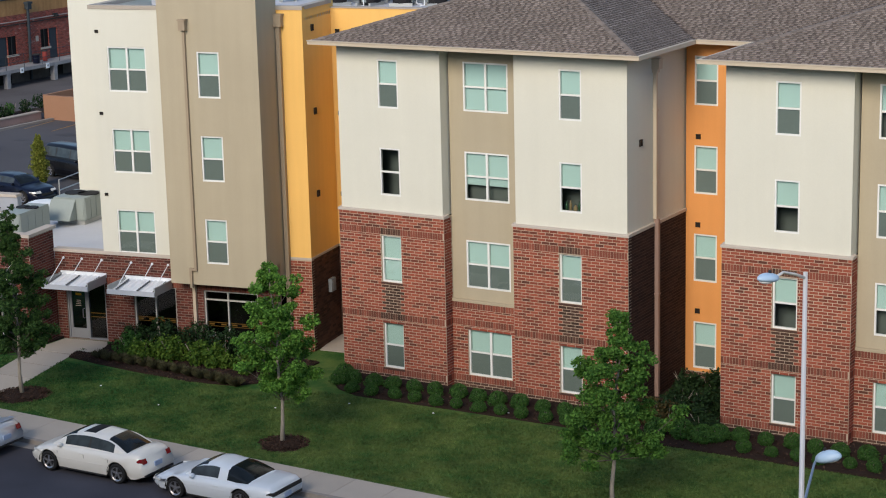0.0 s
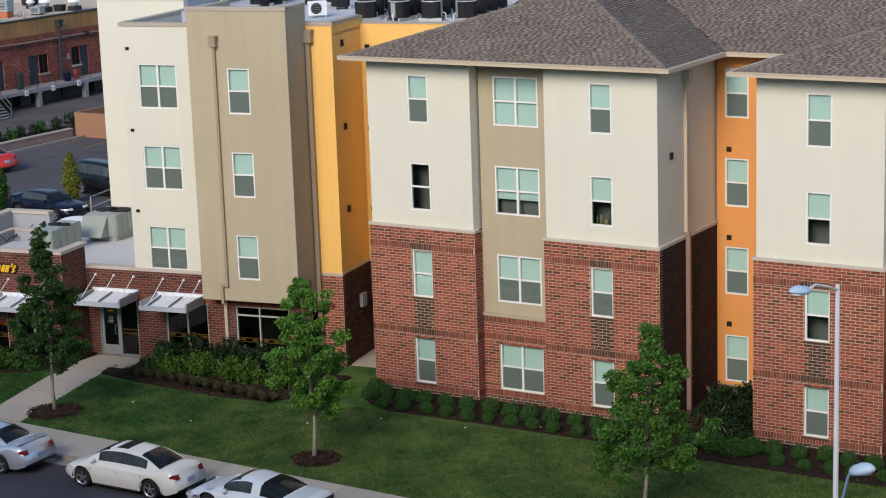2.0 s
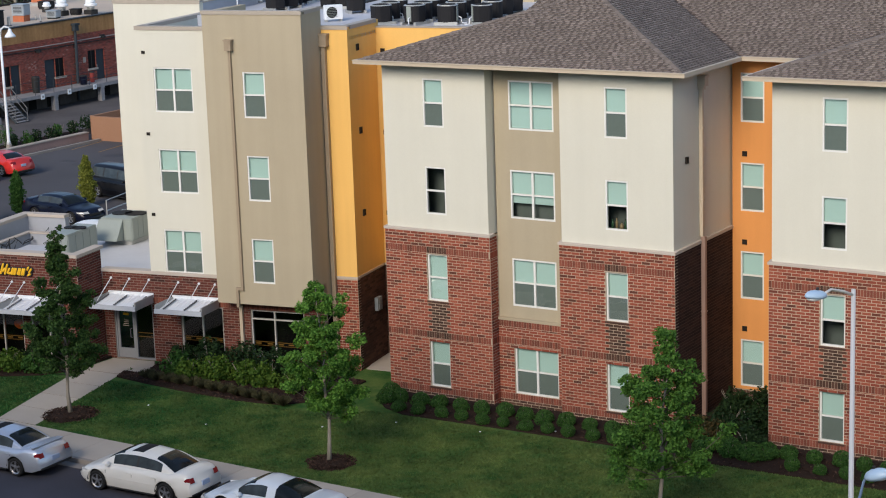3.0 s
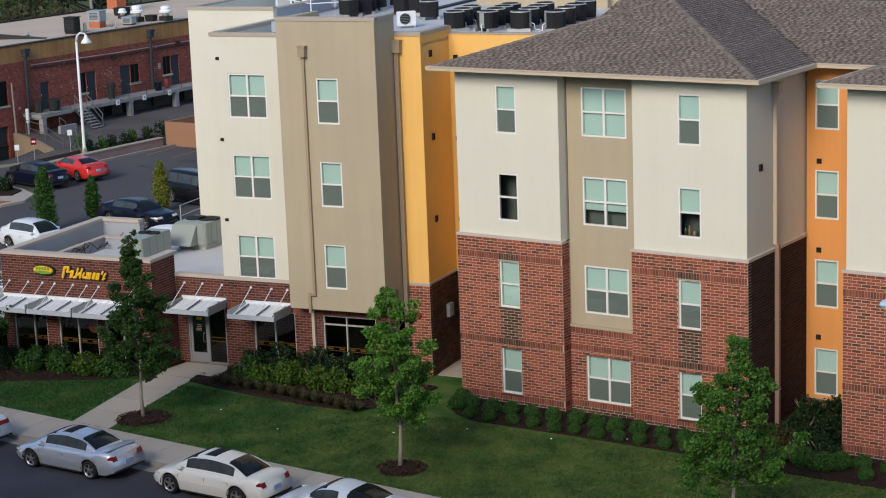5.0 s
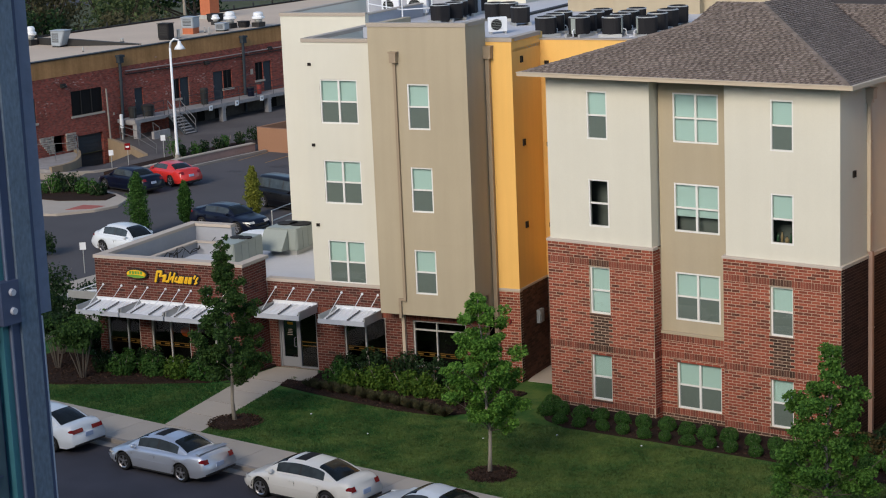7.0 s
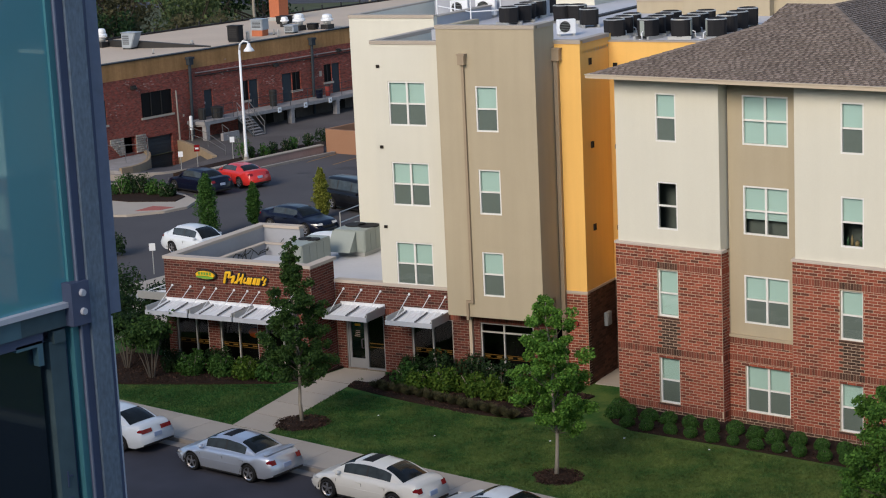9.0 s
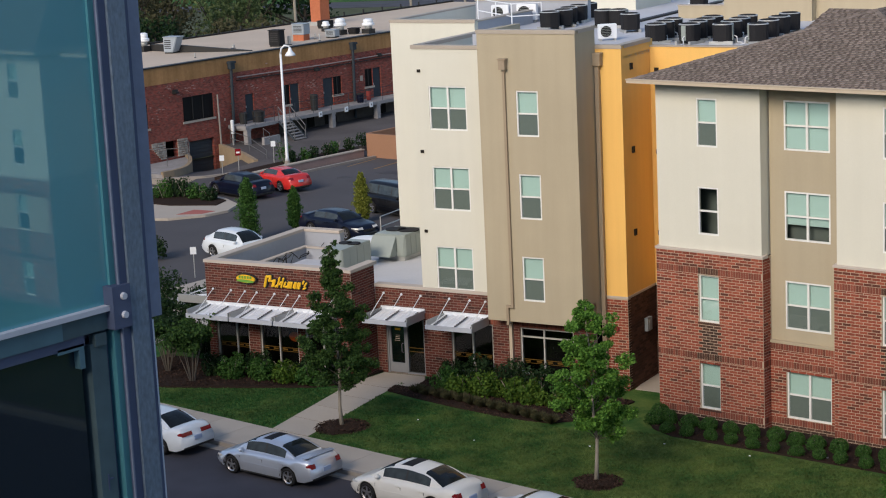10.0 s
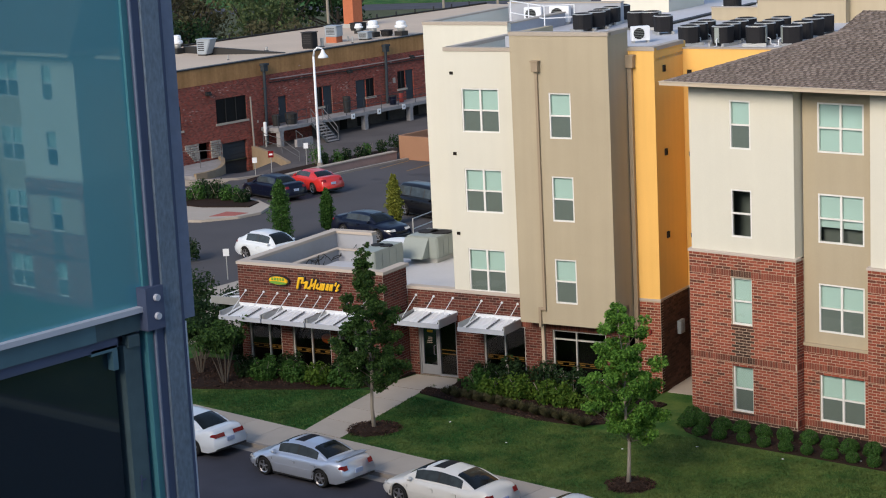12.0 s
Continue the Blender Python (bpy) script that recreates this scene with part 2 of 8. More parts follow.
def holed(name, mat, parent, to, u0, u1, z0, z1, holes, depth, label=""):
    """A wall of real thickness with openings that go through it."""
    us = sorted({u0, u1, *(h[0] for h in holes), *(h[1] for h in holes)})
    zs = sorted({z0, z1, *(h[2] for h in holes), *(h[3] for h in holes)})
    us, zs = [u for u in us if u0 <= u <= u1], [z for z in zs if z0 <= z <= z1]
    solid = [[not any(h[0] < (a + b) / 2 < h[1] and h[2] < (c + e) / 2 < h[3] for h in holes) for c, e in zip(zs, zs[1:])] for a, b in zip(us, us[1:])]
    bm = bmesh.new()
    cache = {}

    def v(u, z, d):
        k = (round(u, 4), round(z, 4), d)
        if k not in cache:
            cache[k] = bm.verts.new(to(u, z, d))
        return cache[k]
    nu, nz = len(us) - 1, len(zs) - 1

    def full(i, j):
        return 0 <= i < nu and 0 <= j < nz and solid[i][j]
    for i in range(nu):
        for j in range(nz):
            if not solid[i][j]:
                continue
            a, b, c, e = us[i], us[i + 1], zs[j], zs[j + 1]
            bm.faces.new([v(a, c, 0), v(b, c, 0), v(b, e, 0), v(a, e, 0)])
            bm.faces.new([v(a, e, -depth), v(b, e, -depth), v(b, c, -depth), v(a, c, -depth)])
            for (di, dj), (p, q) in {(-1, 0): ((a, c), (a, e)), (1, 0): ((b, e), (b, c)), (0, -1): ((b, c), (a, c)), (0, 1): ((a, e), (b, e))}.items():
                if not full(i + di, j + dj):
                    bm.faces.new([v(*p, 0), v(*q, 0), v(*q, -depth), v(*p, -depth)])
    bmesh.ops.recalc_face_normals(bm, faces=bm.faces)
    return part(name, bm, mat, parent, label)


COURSE, LENGTH, GAP = 0.1016, 0.305, 0.019


def brick_cells(u0, u1, z0, z1, holes=(), soldiers=(), dark=()):
    """Running bond with soldier bands; gives (u0, u1, z0, z1, is_dark) for each brick."""
    cells = []

    def cut(a, b, za, zb):
        zc = (za + zb) / 2
        spans = [(a, b)]
        for h in holes:
            if h[2] < zc < h[3]:
                spans = [s for p, q in spans for s in ((p, min(q, h[0])), (max(p, h[1]), q)) if s[1] - s[0] > 0.04]
        return spans

    def put(a, b, za, zb):
        uc, zc = (a + b) / 2, (za + zb) / 2
        isd = any(r[0] < uc < r[1] and r[2] < zc < r[3] for r in dark)
        if b - a > 0.05:
            g = GAP * (0.5 if b - a < 0.12 and zb - za > 0.15 else 1.0) / 2
            cells.append((a + g, b - g, za + g, zb - g, isd or (2 if b - a < 0.12 and zb - za > 0.15 else 0)))
    z, r = z0, 0
    while z < z1 - 0.03:
        band = next((s for s in soldiers if s[0] - 0.02 <= z < s[1] - 0.03), None)
        top = min(z + (0.23 if band else COURSE), z1)
        nxt = [s[0] for s in soldiers if z < s[0] - 0.02 < top]
        if nxt and not band:
            top = nxt[0]
        step = 0.1 if band else LENGTH
        for a, b in cut(u0, u1, z, top):
            edge = math.floor((a - u0) / step) * step + u0 - (step / 2 if (r % 2 and not band) else 0)
            while edge < b:
                put(max(a, edge), min(b, edge + step), z, top)
                edge += step
        z, r = top, r + 1
    return cells


def brick_mesh(name, cells, to, mat, parent, out=0.006, label=""):
    verts, faces = [], []
    for a, b, c, e, _ in cells:
        k = len(verts)
        verts += [to(a, c, -0.01), to(b, c, -0.01), to(b, e, -0.01), to(a, e, -0.01), to(a, c, out), to(b, c, out), to(b, e, out), to(a, e, out)]
        faces += [(k + 4, k + 5, k + 6, k + 7), (k, k + 1, k + 5, k + 4), (k + 1, k + 2, k + 6, k + 5), (k + 2, k + 3, k + 7, k + 6), (k + 3, k, k + 4, k + 7)]
    return mesh_part(name, verts, faces, mat, parent, label, "stuff") if faces else None


def brickwork(parent, to, u0, u1, z0, z1, holes=(), soldiers=(), dark=(), skip=None, mat="brick"):
    cells = brick_cells(u0, u1, z0, z1, holes, soldiers, dark)
    if skip:
        cells = [c for c in cells if not (skip[0] < (c[0] + c[1]) / 2 < skip[1] and skip[2] < (c[2] + c[3]) / 2 < skip[3])]
    brick_mesh("bricks", [c for c in cells if not c[4]], to, M[mat], parent)
    brick_mesh("soldier_bricks", [c for c in cells if c[4] == 2], to, M["brick_soldier"], parent, label="brownish upright bricks in a band")
    brick_mesh("dark_bricks", [c for c in cells if c[4] is True], to, M["brick_dark"], parent, label="dark brown bricks")


WIN = {}


def window(parent, x, z, y, w, h, double=False, blind=1.0, screen=True, name="window"):
    """A sash window that faces -y, lower left corner at x, z; blind: share drawn down, screen: over the lower sash."""
    key = (round(w, 3), round(h, 3), double, blind, screen)
    if key not in WIN:
        f = bmesh.new()
        t = 0.055
        for b in ((0, t, -0.03, 0.06, 0, h), (w - t, w, -0.03, 0.06, 0, h), (t, w - t, -0.03, 0.06, 0, t), (t, w - t, -0.03, 0.06, h - t, h), (t, w - t, -0.02, 0.05, h / 2 - 0.03, h / 2 + 0.03)):
            bx(f, *b)
        if double:
            bx(f, w / 2 - 0.04, w / 2 + 0.04, -0.025, 0.055, t, h / 2 - 0.03)
            bx(f, w / 2 - 0.04, w / 2 + 0.04, -0.025, 0.055, h / 2 + 0.03, h - t)
        cols = ((t, w / 2 - 0.04), (w / 2 + 0.04, w - t)) if double else ((t, w - t),)
        panes = [(a, b, c, e) for a, b in cols for c, e in ((t, h / 2 - 0.03), (h / 2 + 0.03, h - t))]
        meshes = []
        for bm, nm in ((f, "frame"),):
            me = bpy.data.meshes.new(nm)
            bm.to_mesh(me)
            bm.free()
            me.materials.append(M["white"])
            meshes.append(me)
        pm = []
        for a, b, c, e in panes:
            yy = 0.0 if c > h / 2 - 0.1 else 0.02
            me = bpy.data.meshes.new("pane")
            me.from_pydata([(a, yy, c), (b, yy, c), (b, yy, e), (a, yy, e)], [], [(0, 1, 2, 3)])
            me.materials.append(M["glass"])
            pm.append(me)
        bl = None
        if blind > 0:
            bm = bmesh.new()
            bx(bm, t * 0.6, w - t * 0.6, 0.09, 0.1, h - t - (h - 2 * t) * blind, h - t * 0.5)
            bl = bpy.data.meshes.new("blind")
            bm.to_mesh(bl)
            bm.free()
            bl.materials.append(M["blind"])
        sc = []
        if screen:
            for a, b in cols:
                bm = bmesh.new()
                bx(bm, a - 0.01, b + 0.01, 0.03, 0.036, t, h / 2 - 0.03)
                me = bpy.data.meshes.new("insect_screen")
                bm.to_mesh(me)
                bm.free()
                me.materials.append(M["screen"])
                sc.append(me)
        WIN[key] = (meshes[0], pm, bl, sc)
    fr, pm, bl, sc = WIN[key]
    ob = new(name, fr)
    ob.parent = parent
    ob.location = (x, y, z)
    for me, nm in [(p, "pane") for p in pm] + ([(bl, "blind")] if bl else []) + [(s, "insect_screen") for s in sc]:
        c = new(nm, me)
        c.parent = ob
        if nm == "pane":
            c.visible_shadow = False
    return ob


def leaves(n, centre, size, leaf, rng, shell=0.5, flat=0.5):
    """n small leaf quads in an ellipsoid, more of them near its surface; returns an array n x 4 x 3."""
    d = rng.normal(size=(n, 3))
    d /= np.linalg.norm(d, axis=1)[:, None]
    r = shell + (1 - shell) * rng.random(n) ** 0.6
    p = np.array(centre) + d * r[:, None] * np.array(size)
    nrm = d * flat + rng.normal(size=(n, 3)) * (1 - flat) + (0, 0, 0.35)
    nrm /= np.linalg.norm(nrm, axis=1)[:, None]
    a = np.cross(nrm, rng.normal(size=(n, 3)))
    a /= np.linalg.norm(a, axis=1)[:, None]
    b = np.cross(nrm, a)
    s = leaf * (0.6 + 0.8 * rng.random(n))[:, None]
    a, b = a * s * 0.5, b * s * 0.32
    bend = nrm * s * 0.12
    return np.stack([p - a, p - b + bend, p + a, p + b + bend], 1)


def leaf_mesh(name, quads, mat, parent, label=""):
    v = quads.reshape(-1, 3)
    me = bpy.data.meshes.new(name)
    me.from_pydata(v.tolist(), [], np.arange(len(v)).reshape(-1, 4).tolist())
    me.materials.append(mat)
    ob = new(name, me)
    if parent:
        ob.parent = parent
    return tagged(ob, label)


def tube(bm, pts, radii, sides=8):
    """A tapered limb along the points."""
    rings = []
    for i, p in enumerate(pts):
        p = Vector(p)
        way = (Vector(pts[min(i + 1, len(pts) - 1)]) - Vector(pts[max(i - 1, 0)])).normalized()
        s = way.cross(Vector((0.3, 0.9, 0.2))).normalized()
        q = way.cross(s)
        rings.append([bm.verts.new(p + (s * math.cos(2 * math.pi * k / sides) + q * math.sin(2 * math.pi * k / sides)) * radii[i]) for k in range(sides)])
    for r0, r1 in zip(rings, rings[1:]):
        for k in range(sides):
            bm.faces.new([r0[k], r0[(k + 1) % sides], r1[(k + 1) % sides], r1[k]])
    bm.faces.new(rings[0][::-1])
    bm.faces.new(rings[-1])


def chips(n, parent, pts=None, radius=0.0, seed=1, z=0.06):
    """Loose bark chips over a ring or inside an outline."""
    rng = np.random.default_rng(seed)
    if pts is None:
        a, r = rng.random(n) * 6.28, radius * np.sqrt(rng.random(n))
        p = np.stack([np.cos(a) * r, np.sin(a) * r, 0.1 - 0.09 * (r / radius) ** 2], 1)
    else:
        q = np.array(pts)
        p = q.min(0) + rng.random((n * 3, 2)) * (q.max(0) - q.min(0))
        inside = np.zeros(len(p), bool)
        for (x0, y0), (x1, y1) in zip(pts, pts[1:] + pts[:1]):
            if y0 != y1:
                inside ^= ((y0 > p[:, 1]) != (y1 > p[:, 1])) & (p[:, 0] < (x1 - x0) * (p[:, 1] - y0) / (y1 - y0) + x0)
        p = p[inside][:n]
        p = np.concatenate([p, np.full((len(p), 1), z)], 1)
    n = len(p)
    a = rng.random(n) * 6.28
    s = np.stack([np.cos(a), np.sin(a), rng.normal(size=n) * 0.4], 1) * (0.02 + 0.035 * rng.random(n))[:, None]
    c = np.stack([-np.sin(a), np.cos(a), rng.normal(size=n) * 0.4], 1) * (0.01 + 0.012 * rng.random(n))[:, None]
    p[:, 2] += rng.random(n) * 0.035
    ob = leaf_mesh("bark_chips", np.stack([p - s - c, p + s - c, p + s + c, p - s + c], 1), M["bark_chip"], parent)
    return tagged(ob, kind="stuff")


def smooth(ob):
    for p in ob.data.polygons:
        p.use_smooth = True
    return ob

# ================= ground =================
def slab(name, mat, parent, pts, z0, z1, label="", kind=""):
    """A flat slab with the given outline."""
    bm = bmesh.new()
    lo, hi = [bm.verts.new((x, y, z0)) for x, y in pts], [bm.verts.new((x, y, z1)) for x, y in pts]
    bm.faces.new(hi)
    bm.faces.new(lo[::-1])
    for i in range(len(pts)):
        j = (i + 1) % len(pts)
        bm.faces.new([lo[i], lo[j], hi[j], hi[i]])
    bmesh.ops.recalc_face_normals(bm, faces=bm.faces)
    ob = part(name, bm, mat, parent, label)
    return tagged(ob, kind=kind)


def lawn_edge(x):
    return -8.65 - 0.0375 * (max(-40, min(60, x)) + 10.76)


def kerb_line(x):
    return -10.82 - 0.01 * (x + 9)


M["earth"] = material("far_ground", (0.07, 0.08, 0.045), 1.0, 0.1, grain=0.3, scale=0.5, stain=0.3, stain_scale=0.02)
M["lot"] = material("lot_asphalt", (0.085, 0.082, 0.087), 0.9, 0.2, grain=0.12, scale=30, stain=0.25, stain_scale=0.18)
M["joint"] = material("joint_dirt", (0.154, 0.132, 0.110), 0.95, 0.1, grain=0.2, scale=20)
M["slab"] = material("pavement_slab", (0.423, 0.379, 0.324), 0.9, 0.2, grain=0.06, scale=25, stain=0.12, stain_scale=0.8, obrand=0.07)
M["kerb"] = material("kerb_concrete", (0.282, 0.257, 0.231), 0.9, 0.2, grain=0.08, scale=20, stain=0.2, stain_scale=1.0)

# one sheet of ground, open over the sunken ramp of the warehouse
PIT = [(-62.02, 35.2), (-61.0, 33.9), (-59.4, 31.0), (-55.6, 31.0), (-57.6, 36.2), (-60.0, 38.0), (-62.02, 38.2)]
bm = bmesh.new()
pv = [bm.verts.new((x, y, -0.3)) for x, y in PIT]
bv = [bm.verts.new((x, y, -0.3)) for x, y in ((-80, 15), (-40, 15), (-40, 36.2), (-40, 55), (-80, 55), (-80, 36.2))]
ov = [bm.verts.new((x, y, -0.3)) for x, y in ((-1500, -1500), (1500, -1500), (1500, 1800), (-1500, 1800))]
for f in ([bv[0], bv[1], pv[3]], [bv[0], pv[3], pv[2]], [bv[0], pv[2], pv[1]], [bv[0], pv[1], pv[0]], [bv[0], pv[0], bv[5]], [bv[1], bv[2], pv[4]], [bv[1], pv[4], pv[3]],
          [bv[2], bv[3], pv[5]], [bv[2], pv[5], pv[4]], [bv[3], bv[4], pv[6]], [bv[3], pv[6], pv[5]], [bv[4], bv[5], pv[0]], [bv[4], pv[0], pv[6]],
          [ov[0], ov[1], bv[1], bv[0]], [ov[1], bv[2], bv[1]], [ov[1], ov[2], bv[2]], [ov[2], bv[3], bv[2]], [ov[2], ov[3], bv[4], bv[3]], [ov[3], bv[5], bv[4]], [ov[3], ov[0], bv[5]], [ov[0], bv[0], bv[5]]):
    bm.faces.new(f)
tagged(part("ground", bm, M["earth"], None, "dull grassy earth reaching to the horizon"), kind="structure")
bm = bmesh.new()
rv = [bm.verts.new((x, y, z)) for (x, y), z in zip(PIT, (-1.25, -0.85, -0.3, -0.3, -0.75, -1.05, -1.25))]
for f in ((0, 1, 5, 6), (1, 4, 5), (1, 2, 4), (2, 3, 4)):
    bm.faces.new([rv[i] for i in f])
bmesh.ops.recalc_face_normals(bm, faces=bm.faces)
tagged(part("ramp", bm, M["lot"], None, "dark sunken ramp down to the roller door"), kind="structure")
tagged(slab("road", M["asphalt"], None, [(-200, kerb_line(-200) - 0.15), (200, kerb_line(200) - 0.15), (200, -30), (-200, -30)], -0.298, -0.15, "worn dark grey asphalt street"), kind="structure")


def lawn_material():
    m = M["grass"]
    n, l = m.node_tree.nodes, m.node_tree.links
    co = n.new("ShaderNodeTexCoord")
    t = n.new("ShaderNodeTexNoise")
    t.inputs["Scale"].default_value, t.inputs["Detail"].default_value = 0.8, 10.0
    l.new(co.outputs["Object"], t.inputs["Vector"])
    ramp = n.new("ShaderNodeValToRGB")
    ramp.color_ramp.elements[0].position, ramp.color_ramp.elements[1].position = 0.44, 0.68
    ramp.color_ramp.elements[0].color, ramp.color_ramp.elements[1].color = (0.022, 0.086, 0.019, 1), (0.068, 0.132, 0.034, 1)
    l.new(t.outputs["Fac"], ramp.inputs["Fac"])
    vm = [x for x in n if x.type == "VECT_MATH"][0]
    l.new(ramp.outputs[0], vm.inputs[0])
    bp = n.new("ShaderNodeBump")
    bp.inputs["Strength"].default_value, bp.inputs["Distance"].default_value = 0.8, 0.04
    t2 = n.new("ShaderNodeTexNoise")
    t2.inputs["Scale"].default_value, t2.inputs["Detail"].default_value = 14.0, 5.0
    l.new(co.outputs["Object"], t2.inputs["Vector"])
    l.new(t2.outputs["Fac"], bp.inputs["Height"])
    l.new(bp.outputs[0], n["Principled BSDF"].inputs["Normal"])


def dry_patches(m, dry):
    """Uneven straw-coloured patches, thicker on the open side of the lawn, mixed into the colour."""
    n, l = m.node_tree.nodes, m.node_tree.links
    vm = [x for x in n if x.type == "VECT_MATH"][0]
    src = vm.inputs[0].links[0].from_socket
    co, sp = n.new("ShaderNodeTexCoord"), n.new("ShaderNodeSeparateXYZ")
    l.new(co.outputs["Object"], sp.inputs[0])
    side = n.new("ShaderNodeMapRange")
    side.inputs["From Min"].default_value, side.inputs["From Max"].default_value = -11.0, 3.0
    side.inputs["To Min"].default_value, side.inputs["To Max"].default_value = -0.06, 0.13
    l.new(sp.outputs["X"], side.inputs["Value"])
    t = n.new("ShaderNodeTexNoise")
    t.inputs["Scale"].default_value, t.inputs["Detail"].default_value, t.inputs["Roughness"].default_value = 0.8, 10.0, 0.72
    l.new(co.outputs["Object"], t.inputs["Vector"])
    add = n.new("ShaderNodeMath")
    l.new(t.outputs["Fac"], add.inputs[0])
    l.new(side.outputs[0], add.inputs[1])
    amount = n.new("ShaderNodeMapRange")
    amount.inputs["From Min"].default_value, amount.inputs["From Max"].default_value = 0.44, 0.76
    amount.inputs["To Max"].default_value = 0.9
    l.new(add.outputs[0], amount.inputs["Value"])
    mix = n.new("ShaderNodeMixRGB")
    mix.inputs["Color2"].default_value = (*dry, 1)
    l.new(amount.outputs[0], mix.inputs["Fac"])
    l.new(src, mix.inputs["Color1"])
    l.new(mix.outputs[0], vm.inputs[0])


lawn_material()
dry_patches(M["grass"], (0.112, 0.152, 0.04))
dry_patches(M["grass_tuft_green"], (0.142, 0.19, 0.05))
edge = [(x, lawn_edge(x)) for x in (-40, -20, 0, 20, 40, 60, 120)]
slab("lawn", M["grass"], None, edge + [(120, 12), (-24, 12), (-24, 0), (-40, 0)], -0.298, 0.0, "mown green lawn with dry yellowish patches", "structure")
pavement = slab("pavement", M["joint"], None, [(x, lawn_edge(x)) for x in (-60, -40, -20, 0, 20, 40, 60, 120)][::-1] + [(x, kerb_line(x) + 0.15) for x in (-60, 120)], -0.298, -0.012, "pale concrete pavement beside the street", "structure")
for i in range(30):
    a = -30 + i * 1.52
    b = a + 1.505
    slab("slab", M["slab"], pavement, [(a, lawn_edge(a) - 0.01), (a, kerb_line(a) + 0.16), (b, kerb_line(b) + 0.16), (b, lawn_edge(b) - 0.01)], -0.03, 0.002)
slab("kerb", M["kerb"], None, [(-120, kerb_line(-120) + 0.15), (120, kerb_line(120) + 0.15), (120, kerb_line(120)), (-120, kerb_line(-120))], -0.298, 0.004, "worn concrete kerb along the street", "structure")
slab("gutter_strip", M["kerb"], None, [(-120, kerb_line(-120)), (120, kerb_line(120)), (120, kerb_line(120) - 0.4), (-120, kerb_line(-120) - 0.4)], -0.298, -0.145, "concrete gutter strip beside the kerb", "structure")
path = slab("path", M["joint"], None, [(-10.78, lawn_edge(-10.8)), (-9.0, lawn_edge(-9)), (-10.52, -2.5), (-9.53, -2.22), (-9.66, -1.5), (-10.5, -0.5), (-12.3, -0.8), (-12.4, -2.6)], -0.05, 0.004, "pale concrete path to the shop door", "structure")
for i in range(4):
    f0, f1 = i / 4 + 0.003, (i + 1) / 4 - 0.003
    L0, L1, R0, R1 = Vector((-10.78, -8.66)), Vector((-12.4, -2.6)), Vector((-9.0, -8.72)), Vector((-10.52, -2.52))
    slab("slab", M["slab"], path, [tuple(L0.lerp(L1, f0)), tuple(R0.lerp(R1, f0)), tuple(R0.lerp(R1, f1)), tuple(L0.lerp(L1, f1))], 0.0, 0.014)
slab("slab", M["slab"], path, [(-12.38, -2.58), (-10.52, -2.47), (-9.56, -2.2), (-9.69, -1.52), (-10.5, -0.55), (-12.3, -0.85)], 0.0, 0.016)


def bed(pts, label):
    """A planting bed: a low uneven heap of mulch inside the outline."""
    rng = np.random.default_rng(7)
    bm = bmesh.new()
    hi = [bm.verts.new((x, y, 0.045)) for x, y in pts]
    lo = [bm.verts.new((x, y, -0.02)) for x, y in pts]
    bm.faces.new(hi)
    for i in range(len(pts)):
        j = (i + 1) % len(pts)
        bm.faces.new([lo[i], lo[j], hi[j], hi[i]])
    bmesh.ops.triangulate(bm, faces=bm.faces)
    bmesh.ops.subdivide_edges(bm, edges=[e for e in bm.edges if e.calc_length() > 0.8], cuts=3)
    bmesh.ops.triangulate(bm, faces=bm.faces)
    for v in bm.verts:
        if v.co.z > 0.04:
            v.co.z += rng.random() * 0.04
    bmesh.ops.recalc_face_normals(bm, faces=bm.faces)
    bd = tagged(part("planting_bed", bm, M["mulch"], None, label), kind="structure")
    chips(5000, bd, pts, seed=len(pts))
    return bd


bed([(-10.2, -0.6), (-9.7, -2.1), (-10.6, -2.2), (-10.4, -2.85), (-9, -3.05), (-7, -3.25), (-4.5, -3.4), (-2.6, -3.1), (-1.6, -2.0), (-1.5, 0.6), (-3.5, 0.6)], "dark bark mulch bed before the brick shop wall")
bed([(0.1, -0.0), (0.3, -1.2), (0.9, -1.8), (1.9, -2.2), (5.3, -2.12), (10, -2.1), (13.6, -2.4), (20.5, -2.4), (32, -2.4), (32, 0.5), (18, 0.5), (14.4, 4.6), (11.2, 4.6), (11.0, 0.5)], "dark bark mulch bed along the brick facade")
bed([(-22, -7.4), (-18.4, -6.9), (-15.5, -5.3), (-13.2, -3.9), (-12.5, -2.9), (-12.4, -0.8), (-19, -3.0), (-22, -3.4)], "dark bark mulch bed under the shop windows")


slab("path", M["slab"], None, [(-3.2, 4.6), (-0.05, 4.6), (-0.05, 2.3), (-2.45, 2.05)], -0.05, 0.02, "pale concrete path between the buildings", "structure")


def mulch_ring(x, y, size=0.78):
    bm = bmesh.new()
    rng = random.Random(int(x * 10))
    c = bm.verts.new((0, 0, 0.12))
    ring = []
    for k in range(28):
        a, r = 2 * math.pi * k / 28, size + rng.uniform(-0.1, 0.1)
        ring.append((bm.verts.new((math.cos(a) * r * 0.55, math.sin(a) * r * 0.55, 0.09 + rng.uniform(0, 0.03))), bm.verts.new((math.cos(a) * r, math.sin(a) * r, -0.01))))
    for k in range(28):
        p, q = ring[k], ring[(k + 1) % 28]
        bm.faces.new([c, p[0], q[0]])
        bm.faces.new([p[0], p[1], q[1], q[0]])
    ob = part("mulch_ring", bm, M["mulch"], None, "dark mulch ring round a young tree's foot")
    ob.location = (x, y, 0)
    chips(900, ob, None, size + 0.06, int(x * 10) + 200)
    return tagged(ob, category="mulch", kind="structure")


